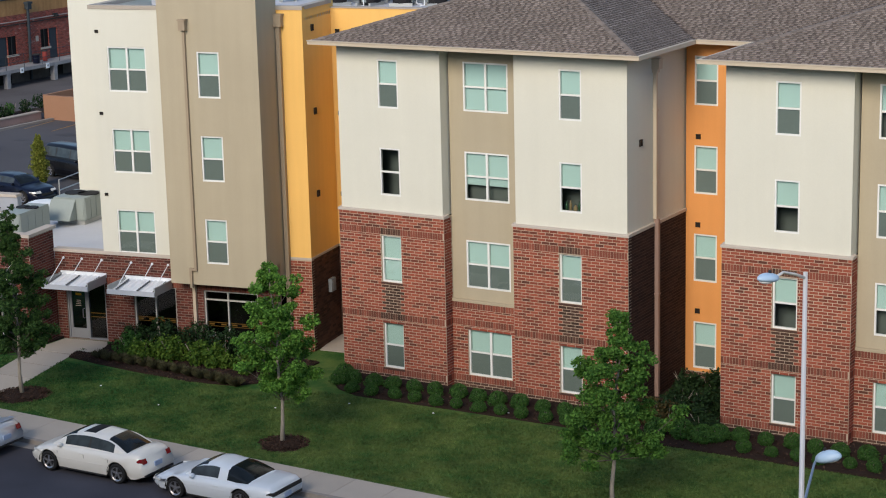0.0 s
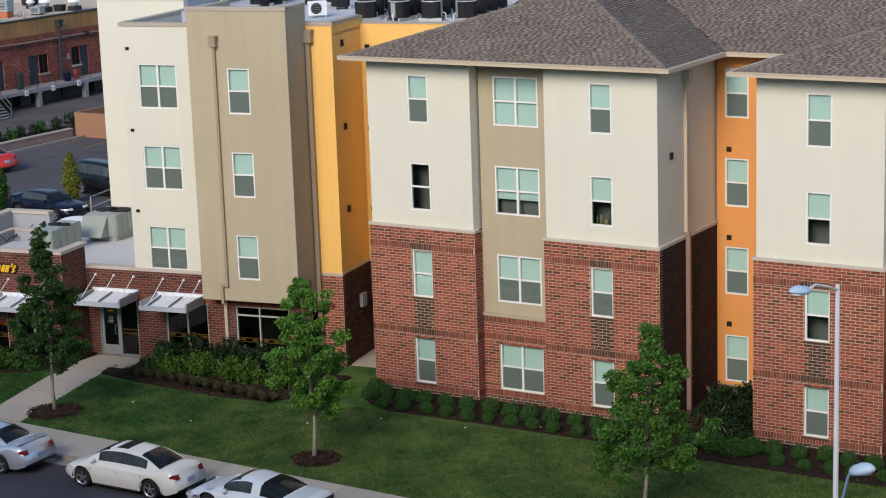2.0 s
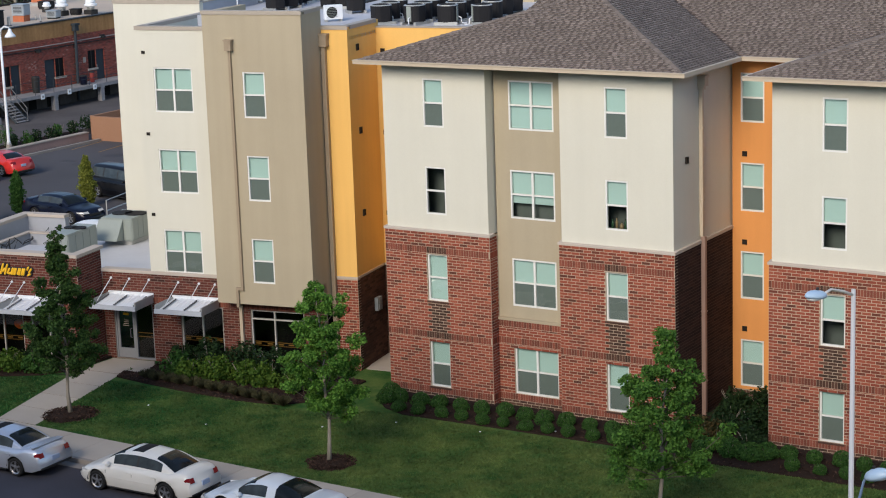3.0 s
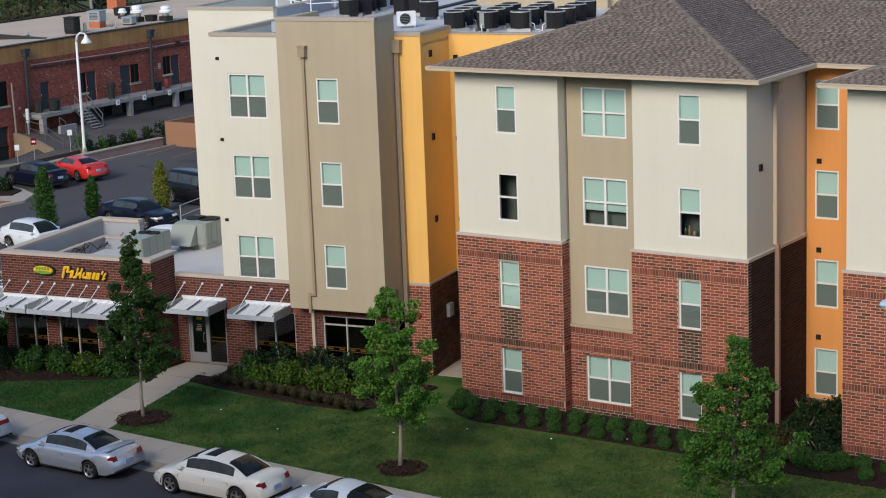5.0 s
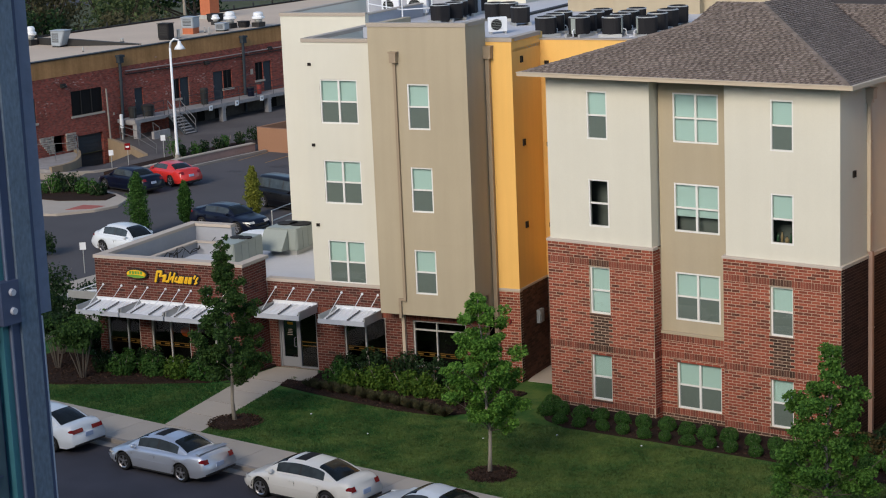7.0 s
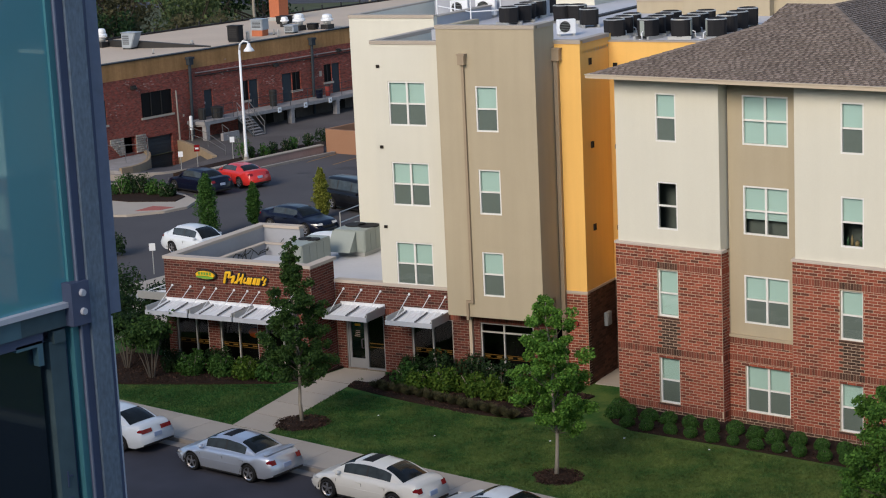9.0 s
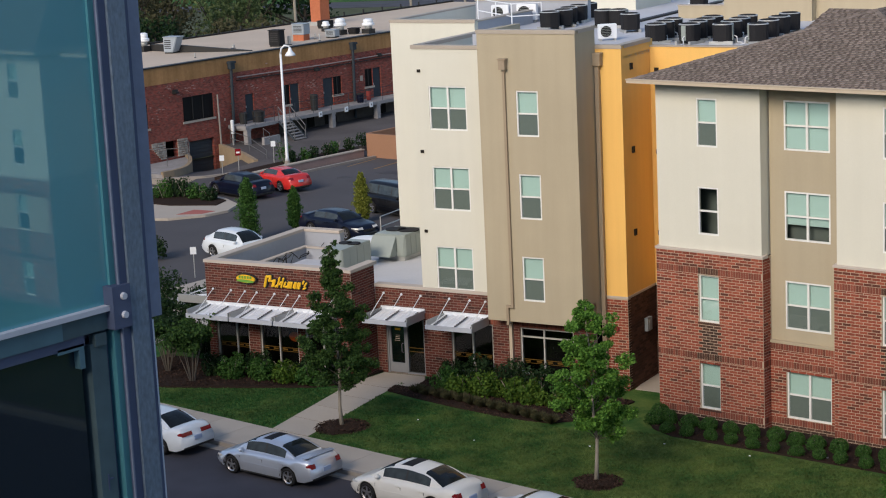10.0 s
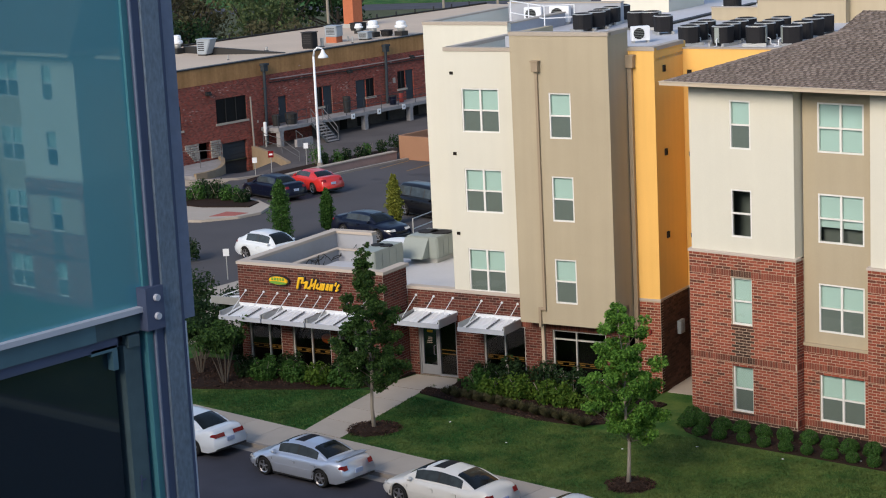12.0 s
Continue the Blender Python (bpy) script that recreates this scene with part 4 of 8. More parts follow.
part("alarm_bell", bm, material("red_bell", (0.25, 0.03, 0.03), 0.4, 0.4), wing, "round red alarm bell")
bm = bmesh.new()
bx(bm, YX1, YX1 + 0.14, 3.6, 4.0, 1.95, 2.45)
bx(bm, YX1 + 0.14, YX1 + 0.16, 3.68, 3.92, 2.03, 2.2)
bx(bm, YX1 + 0.14, YX1 + 0.16, 3.68, 3.92, 2.25, 2.38)
part("meter_box", bm, M["roof_grey"], wing, "grey metal meter box")
# wide flat roof
block("roof_deck", M["membrane"], wing, (BX0 + 0.3, 14, 5.2, 9.1, 12.3, 12.42), (B2X0 + 0.3, 14, 9.1, 40, 12.3, 12.42), label="pale flat roof membrane")
block("roof_deck", M["membrane"], wing, (TX1, YX1, YY + 0.2, 5.25, 12.3, 12.42))
for a, b, c, e, z, m in ((-5.9, -3.4, 16.2, 16.4, 12.95, "tan"), (-3.4, 0.4, 15.2, 18.5, 13.35, "tan"), (0.4, 9.0, 15.7, 26, 14.6, "tan"), (-13, -9.6, 20, 24, 13.9, "cream"), (-15.0, -9.5, 14.8, 15.1, 13.3, "parapet_in"), (-14.2, -12, 30, 36, 14.2, "cream")):
    block("roof_penthouse", M[m], wing, (a, b, c, e, 12.42, z), label="plain stucco roof upstand")
    block("coping", M["coping"], wing, (a - 0.03, b + 0.03, c - 0.03, e + 0.03, z, z + 0.05))
block("roof_strip", M["dark_trim"], wing, (-7.2, -6.9, 12, 24, 12.42, 12.5), label="dark roof expansion strip")


def condenser():
    """An outdoor condenser: a dark coil box with rounded corners, pale corner posts, top and fan guard."""
    u = thing("condenser_unit", "black outdoor condenser unit with a pale rim on the roof", "air conditioner", group="condensers on the flat roof")
    bm = bmesh.new()
    bmesh.ops.create_cone(bm, cap_ends=True, segments=24, radius1=0.40, radius2=0.43, depth=0.62, matrix=pose(0, 0, 0.41))
    for v in bm.verts:
        k = max(abs(v.co.x), abs(v.co.y))
        s = 0.36 / k if k > 0.36 else 1.0
        v.co.x, v.co.y = v.co.x * s, v.co.y * s
    part("coil", bm, M["unit_dark"], u, "black coil")
    bm = bmesh.new()
    bmesh.ops.create_cone(bm, cap_ends=True, segments=24, radius1=0.42, radius2=0.38, depth=0.035, matrix=pose(0, 0, 0.735))
    for v in bm.verts:
        k = max(abs(v.co.x), abs(v.co.y))
        s = 0.385 / k if k > 0.385 else 1.0
        v.co.x, v.co.y = v.co.x * s, v.co.y * s
    part("top_rim", bm, M["galv"], u, "pale metal top rim")
    bm = bmesh.new()
    bmesh.ops.create_cone(bm, cap_ends=True, segments=24, radius1=0.33, radius2=0.33, depth=0.012, matrix=pose(0, 0, 0.752))
    part("fan_well", bm, M["unit_dark"], u, "black fan well")
    bm = bmesh.new()
    for r in (0.08, 0.16, 0.24, 0.3):
        for k in range(24):
            a, b2 = 2 * math.pi * k / 24, 2 * math.pi * (k + 1) / 24
            tube(bm, [(r * math.cos(a), r * math.sin(a), 0.765), (r * math.cos(b2), r * math.sin(b2), 0.765)], [0.006, 0.006], 4)
    tagged(part("fan_guard", bm, M["dark_trim"], u), kind="stuff")
    bm = bmesh.new()
    bx(bm, 0.3, 0.385, -0.1, 0.1, 0.14, 0.7)
    part("control_panel", bm, M["unit"], u, "pale metal side panel")
    for ys in (-0.36, 0.26):
        block("skid", M["galv"], u, (-0.45, 0.45, ys, ys + 0.1, 0, 0.12))
    bm = bmesh.new()
    tube(bm, [(0.4, 0.05, 0.3), (0.5, 0.06, 0.25), (0.52, 0.1, 0.05), (0.7, 0.12, 0.03)], [0.02] * 4, 6)
    part("pipe", bm, M["white_metal"], u)
    return u


ROOF_Z = 12.42
first = None
spots = []
for x, y, n, step in ((-2.66, 6.45, 3, 1.05), (-1.33, 6.55, 4, 1.0), (-0.02, 6.62, 4, 1.1), (1.31, 6.72, 4, 1.4)):
    spots += [(x - 0.1 * j, y + step * j) for j in range(n)]
spots += [(-9.6, 11.35), (-9.45, 12.3), (-9.7, 13.3), (-9.75, 14.35), (-9.8, 15.4), (-7.5, 12.2), (-6.9, 12.3), (-5.6, 10.6), (-11.3, 23.4), (-10.5, 22.8), (-6.6, 20.2), (-6.3, 23.3), (-5.0, 23.3), (-4.2, 23.3)]
for x, y in spots:
    m = WING @ pose(x, y, ROOF_Z, 0, 0, (x * 37 + y * 11) % 4 * 90)
    if first is None:
        first = condenser()
        first.matrix_basis = m
    else:
        copy_thing(first, m)


def split_unit(x, y, z, turn, k=1.0):
    u = thing("split_unit", "white slim outdoor unit with a louvred front on the roof", "air conditioner", WING @ pose(x, y, z, 0, 0, turn) @ Matrix.Scale(k, 4))
    bm = bmesh.new()
    bx(bm, -0.45, 0.45, -0.16, 0.16, 0.1, 0.8)
    bmesh.ops.bevel(bm, geom=bm.edges[:], offset=0.02, segments=2, affect="EDGES")
    part("casing", bm, M["white_metal"], u)
    bm = bmesh.new()
    bmesh.ops.create_cone(bm, cap_ends=True, segments=24, radius1=0.27, radius2=0.27, depth=0.02, matrix=pose(-0.1, -0.165, 0.45, 90))
    fan = part("fan_opening", bm, M["unit_dark"], u, "dark round fan opening")
    for i in range(6):
        block("guard_bar", M["unit"], fan, (-0.36, 0.16, -0.19, -0.178, 0.24 + 0.08 * i, 0.252 + 0.08 * i))
    for xs in (-0.4, 0.32):
        block("skid", M["galv"], u, (xs, xs + 0.08, -0.2, 0.2, 0, 0.1))


split_unit(-13.7, 14.7, ROOF_Z, 10, 0.9)
split_unit(-12.2, 14.35, ROOF_Z, 10)
split_unit(-5.1, 7.35, ROOF_Z, 40, 0.8)
rail = thing("roof_railing", "white pipe safety railing on the flat roof", "railing", WING)
RP = [(-14.4, 13.9), (-12.7, 12.4), (-11.3, 11.2), (-10.3, 12.0)]
for x, y in RP:
    bm = bmesh.new()
    tube(bm, [(x, y, ROOF_Z), (x, y, ROOF_Z + 1.07)], [0.028, 0.028], 8)
    part("post", bm, M["white_metal"], rail)
for z in (0.55, 1.07):
    bm = bmesh.new()
    tube(bm, [(x, y, ROOF_Z + z) for x, y in RP], [0.026] * 4, 8)
    part("rail", bm, M["white_metal"], rail)

# ================= shop on the ground floor =================
M["dim_yellow"] = material("faded_yellow_paint", (0.25, 0.14, 0.03), 0.6, 0.3, grain=0.25, scale=9)
M["film"] = material("faded_yellow_film", (0.13, 0.07, 0.01), 0.5, 0.3)
shop = thing("corner_shop", "single-storey red brick shop with white metal awnings", "shop", WING)
RX0, RX1, RY, RYN, RZ = -19.45, -12.56, -0.36, 6.6, 4.3


def storefront(parent, to, y, x0, x1, z0, z1, mull, transom=None):
    """An aluminium shop window: frame, mullions, panes, a yellow stripe on the glass."""
    f = bmesh.new()
    t = 0.05
    for b in ((x0, x0 + t, y + 0.05, y + 0.15, z0, z1), (x1 - t, x1, y + 0.05, y + 0.15, z0, z1), (x0 + t, x1 - t, y + 0.05, y + 0.15, z1 - t, z1), (x0 + t, x1 - t, y + 0.05, y + 0.15, z0, z0 + t)):
        bx(f, *b)
    w = part("window", f, M["alu"], parent, "aluminium shop window")
    for m in mull:
        block("mullion", M["alu"], w, (m - 0.025, m + 0.025, y + 0.05, y + 0.15, z0 + t, z1 - t))
    if transom:
        block("transom", M["alu"], w, (x0 + t, x1 - t, y + 0.055, y + 0.145, transom - 0.025, transom + 0.025))
    edges = [x0, *mull, x1]
    for a, b in zip(edges, edges[1:]):
        p = mesh_part("pane", [(a + 0.025, y + 0.1, z0 + t), (b - 0.025, y + 0.1, z0 + t), (b - 0.025, y + 0.1, z1 - t), (a + 0.025, y + 0.1, z1 - t)], [(0, 1, 2, 3)], M["shop_glass"], w)
        p.visible_shadow = False
        s = bmesh.new()
        bx(s, a + 0.03, b - 0.03, y + 0.092, y + 0.096, 1.06, 1.085)
        bx(s, a + 0.03, b - 0.03, y + 0.092, y + 0.096, 0.92, 0.94)
        part("stripe", s, M["film"], w, "yellow stripe on the glass")
        q = bmesh.new()
        n = max(2, int((b - a) / 0.35))
        for k in range(n):
            c = a + (b - a) * (k + 0.5) / n
            bx(q, c - 0.12, c + 0.1, y + 0.092, y + 0.096, 0.975, 1.03)
        tagged(part("lettering", q, M["film"], w, "small yellow lettering bars"), kind="stuff")
    return w


rholes = [(-19.05, -17.5, 0.1, 2.25), (-16.95, -15.15, 0.1, 2.25), (-14.8, -13.2, 0.1, 2.25)]
holed("brick_wall", M["mortar_shop"], shop, front(RY), RX0, RX1, -0.2, RZ, rholes, 0.3, "red brick front wall")
brickwork(shop, front(RY), RX0, RX1, 0, RZ, rholes, [(2.27, 2.5)], [], None, "brick_shop")
holed("brick_wall", M["mortar_shop"], shop, east(RX1), RY + 0.3, 1.33, -0.2, RZ, [], 0.3, "red brick side wall")
brickwork(shop, east(RX1), RY, 1.33, 0, RZ, (), [], [], None, "brick_shop")
block("brick_wall", M["brick_dark"], shop, (RX0, RX0 + 0.3, RY + 0.3, RYN, -0.2, RZ), label="brick west wall")
block("back_wall", M["parapet_in"], shop, (RX0 + 0.3, -17.3, RYN - 0.3, RYN, -0.2, RZ), label="grey rear parapet")
for r in ((RX0 - 0.04, RX1 + 0.04, RY - 0.04, RY + 0.36), (RX0 - 0.04, RX0 + 0.36, RY + 0.36, RYN), (RX0 + 0.36, -17.3, RYN - 0.36, RYN + 0.04), (RX1 - 0.36, RX1 + 0.04, RY + 0.36, 1.5)):
    block("coping", M["cap"], shop, (*r, RZ, RZ + 0.12), label="pale stone coping")
block("parapet_lining", M["parapet_in"], shop, (RX0 + 0.3, RX1 - 0.3, RY + 0.3, RY + 0.33, 3.0, RZ - 0.004), (RX0 + 0.3, RX0 + 0.33, RY + 0.33, RYN - 0.3, 3.0, RZ - 0.004), label="grey parapet lining")
block("roof_deck", M["membrane"], shop, (RX0 + 0.33, RX1 - 0.3, RY + 0.33, 1.63, 3.05, 3.15), (RX0 + 0.33, -10.3, 1.63, RYN - 0.3, 3.05, 3.15), label="pale flat shop roof")
block("roof_deck", M["membrane"], shop, (-18.0, -15.9, RY + 0.4, 4.6, 3.15, 3.5), label="raised pale roof deck")
block("roof_deck", M["membrane"], shop, (-17.3, -10.3, RYN - 0.3, 12, 3.05, 3.15))
block("roof_kerb", M["parapet_in"], shop, (-18.6, -18.45, 0.2, 5.5, 3.15, 3.8), (-18.45, -16.7, 5.35, 5.5, 3.15, 3.8), label="low grey roof kerb")
block("coping", M["cap"], shop, (-18.64, -18.4, 0.2, 5.54, 3.8, 3.86), (-18.4, -16.7, 5.3, 5.54, 3.8, 3.86), label="pale stone coping")
rngc = random.Random(5)
for k in range(7):
    p = [(-18.36 + 0.1 * rngc.random(), 1.2 + 0.7 * k, 3.2 + 0.06 * k)]
    for j in range(6):
        p.append((-18.38 + rngc.uniform(0, 0.25), p[-1][1] + rngc.uniform(0.05, 0.4), 3.2 + rngc.uniform(0.3, 0.7)))
    bm = bmesh.new()
    tube(bm, p, [0.02] * len(p), 5)
    part("cable", bm, M["dark_trim"], shop, "loose dark cable on the roof")
# brick front under the cream wall
SX0, SX1, SY = -12.55, -3.17, 1.33
sholes = [(-12.14, -10.43, 0.02, 2.3), (-9.2, -7.4, 0.35, 2.3), (-6.22, -4.0, 0.5, 2.3)]
holed("brick_wall", M["mortar_shop"], shop, front(SY), SX0, SX1, -0.2, 3.44, sholes, 0.3, "red brick front wall")
brickwork(shop, front(SY), SX0, SX1, 0, 3.42, sholes, [(2.31, 2.54)], [], None, "brick_shop")
block("sill_course", M["cap"], shop, (SX0, TX0 + 0.3, SY - 0.06, SY + 0.3, 3.44, 3.56), label="pale cast stone course")
# room surfaces coloured near black to give the unlit inside of the shop
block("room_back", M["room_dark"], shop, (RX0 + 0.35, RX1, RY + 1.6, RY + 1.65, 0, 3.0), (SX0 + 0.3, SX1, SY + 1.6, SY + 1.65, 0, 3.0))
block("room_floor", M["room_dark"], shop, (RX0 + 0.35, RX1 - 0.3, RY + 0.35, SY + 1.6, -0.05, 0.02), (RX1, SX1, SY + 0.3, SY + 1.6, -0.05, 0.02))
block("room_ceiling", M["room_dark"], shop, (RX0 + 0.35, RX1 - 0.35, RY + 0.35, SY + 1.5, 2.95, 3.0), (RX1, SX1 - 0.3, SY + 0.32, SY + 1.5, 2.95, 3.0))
storefront(shop, None, RY, -19.05, -17.5, 0.1, 2.25, (-18.12,))
storefront(shop, None, RY, -16.95, -15.15, 0.1, 2.25, (-16.07,))
storefront(shop, None, RY, -14.8, -13.2, 0.1, 2.25, (-14.0,))
storefront(shop, None, SY, -9.2, -7.4, 0.35, 2.3, (-8.3,))
storefront(shop, None, SY, -6.22, -4.0, 0.5, 2.3, (-5.25,), 1.95)
bm = bmesh.new()
bmesh.ops.create_uvsphere(bm, u_segments=14, v_segments=8, radius=0.2, matrix=pose(-15.7, RY + 0.6, 1.4) @ Matrix.Diagonal((1.5, 0.12, 1, 1)))
part("window_sign", bm, material("orange_neon", (0.8, 0.15, 0.03), 0.5, 0.3), shop, "orange sign hanging behind the glass")
# door with a side light
dm = bmesh.new()
for b in ((-12.14, -12.08, SY + 0.05, SY + 0.17, 0.02, 2.3), (-11.27, -11.21, SY + 0.05, SY + 0.17, 0.02, 2.24), (-10.49, -10.43, SY + 0.05, SY + 0.17, 0.02, 2.3), (-12.08, -10.49, SY + 0.05, SY + 0.17, 2.24, 2.3), (-11.21, -10.49, SY + 0.05, SY + 0.17, 0.02, 0.08)):
    bx(dm, *b)
door = part("door", dm, M["door_alu"], shop, "aluminium and glass shop door with a side light")
dm = bmesh.new()
for b in ((-12.07, -11.97, SY + 0.07, SY + 0.13, 0.04, 2.22), (-11.38, -11.28, SY + 0.07, SY + 0.13, 0.04, 2.22), (-11.97, -11.38, SY + 0.07, SY + 0.13, 2.12, 2.22), (-11.97, -11.38, SY + 0.07, SY + 0.13, 0.04, 0.42)):
    bx(dm, *b)
part("door_leaf", dm, M["door_alu"], door)
for a, b, c, e in ((-11.97, -11.38, 0.42, 2.12), (-11.21, -10.49, 0.08, 2.24)):
    p = mesh_part("pane", [(a, SY + 0.1, c), (b, SY + 0.1, c), (b, SY + 0.1, e), (a, SY + 0.1, e)], [(0, 1, 2, 3)], M["shop_glass"], door)
    p.visible_shadow = False
dm = bmesh.new()
tube(dm, [(-11.42, SY + 0.06, 0.85), (-11.46, SY, 0.88), (-11.46, SY, 1.2), (-11.42, SY + 0.06, 1.23)], [0.016] * 4, 6)
part("door_handle", dm, M["rim"], door, "bright pull handle")
block("door_sticker", M["yellow_sign"], door, (-11.8, -11.55, SY + 0.09, SY + 0.095, 1.72, 1.81), label="yellow sticker on the door glass")
block("door_sticker", M["gutter"], door, *[(-11.82 + 0.02 * k, -11.58, SY + 0.09, SY + 0.095, 1.3 + 0.07 * k, 1.32 + 0.07 * k) for k in range(4)], label="pale lettering bars on the door glass")
block("stripe", M["film"], door, (-11.2, -10.5, SY + 0.09, SY + 0.095, 1.05, 1.08), (-11.2, -10.5, SY + 0.09, SY + 0.095, 0.9, 0.93))
bm = bmesh.new()
for bb in ((-6.62, -6.5, SY - 0.14, SY - 0.02, 0.02, 2.72),):
    bx(bm, *bb)
part("downspout", bm, M["gutter"], shop, "beige downspout")
# signs: a pill and slanted shapes
sign = thing("wall_sign", "yellow and green raised sign shapes on the brick parapet", "sign", WING)
bm = bmesh.new()
bmesh.ops.create_cone(bm, cap_ends=True, segments=40, radius1=0.5, radius2=0.5, depth=0.1, matrix=pose(-17.37, RY - 0.09, 3.79, 90, 4))
for v in bm.verts:
    v.co.z = 3.79 + (v.co.z - 3.79) * 0.42 - (v.co.x + 17.37) * 0.03
part("backing", bm, M["dark_trim"], sign, "dark green backing")
bm = bmesh.new()
bmesh.ops.create_cone(bm, cap_ends=True, segments=40, radius1=0.45, radius2=0.43, depth=0.06, matrix=pose(-17.37, RY - 0.16, 3.79, 90, 4))
for v in bm.verts:
    v.co.z = 3.79 + (v.co.z - 3.79) * 0.36 - (v.co.x + 17.37) * 0.03
part("pill", bm, M["yellow_sign"], sign, "yellow-green pill shape")
bm = bmesh.new()
for k in range(5):
    bx(bm, -17.67 + 0.13 * k, -17.58 + 0.13 * k, RY - 0.205, RY - 0.19, 3.8, 3.91)
part("lettering", bm, M["green_sign"], sign, "green lettering bars")
bm = bmesh.new()
bmesh.ops.create_cone(bm, cap_ends=True, segments=40, radius1=0.42, radius2=0.42, depth=0.03, matrix=pose(-17.37, RY - 0.19, 3.71, 90, 4))
for v in bm.verts:
    v.co.z = 3.71 + (v.co.z - 3.71) * 0.14 - (v.co.x + 17.37) * 0.03
part("swoosh", bm, M["green_sign"], sign)
x = -16.5
STROKES = ((0.62, (0, 0.03, -0.02, 0.44)), (0.0, (0.02, 0.26, 0.44, 0.46)), (0.0, (0.22, 0.26, 0.24, 0.4)), (0.34, (0.0, 0.22, 0.24, 0.3)), (0.0, (0.1, 0.14, 0.0, 0.3)), (0.18, (0, 0.05, 0.02, 0.27)), (0.06, (0.06, 0.14, 0.0, 0.05)), (0.18, (0, 0.06, 0.0, 0.44)), (0.06, (0.05, 0.13, 0.12, 0.24)), (0.18, (0, 0.06, 0.0, 0.42)),
           (0.15, (0, 0.06, 0.04, 0.24)), (0.09, (0.0, 0.1, 0.02, 0.06)), (0.13, (0, 0.03, 0.0, 0.26)), (0.1, (0, 0.03, 0.0, 0.26)), (0.1, (0, 0.03, 0.0, 0.26)), (0.16, (0, 0.05, 0.02, 0.26)), (0.09, (0, 0.03, 0.0, 0.26)), (0.14, (0, 0.03, 0.0, 0.26)), (0.1, (0, 0.03, 0.0, 0.26)), (0.17, (0.02, 0.05, 0.24, 0.36)), (0.1, (0, 0.1, 0.0, 0.05)), (0.02, (0.02, 0.1, 0.12, 0.28)))
for k, (step, (u0, u1, v0, v1)) in enumerate(STROKES):
    x += step * 0.78 if k else 0.0
    for nm, mt, off, g in (("stroke_backing", M["dark_trim"], 0.0, 0.045), ("stroke", M["yellow_sign"], 0.05, 0.0)):
        bm = bmesh.new()
        r = (0.055 if k < 3 else 0.042) + g
        p, q = Vector((x + u0 * 0.8 + v0 * 0.2, RY - 0.06 - off, 3.56 + v0 * 0.85)), Vector((x + u1 * 0.8 + v1 * 0.2, RY - 0.06 - off, 3.56 + v1 * 0.85))
        d = (q - p).normalized()
        tube(bm, [p - d * r * 0.7, p, q, q + d * r * 0.7], [r * 0.6, r, r, r * 0.6], 8)
        for v in bm.verts:
            v.co.y = RY - 0.06 - off + (v.co.y - RY + 0.06 + off) * (0.5 if g else 0.9)
        part(nm, bm, mt, sign)


M["saddle"] = material("weathered_zinc", (0.13, 0.135, 0.14), 0.7, 0.3, grain=0.15, scale=20)


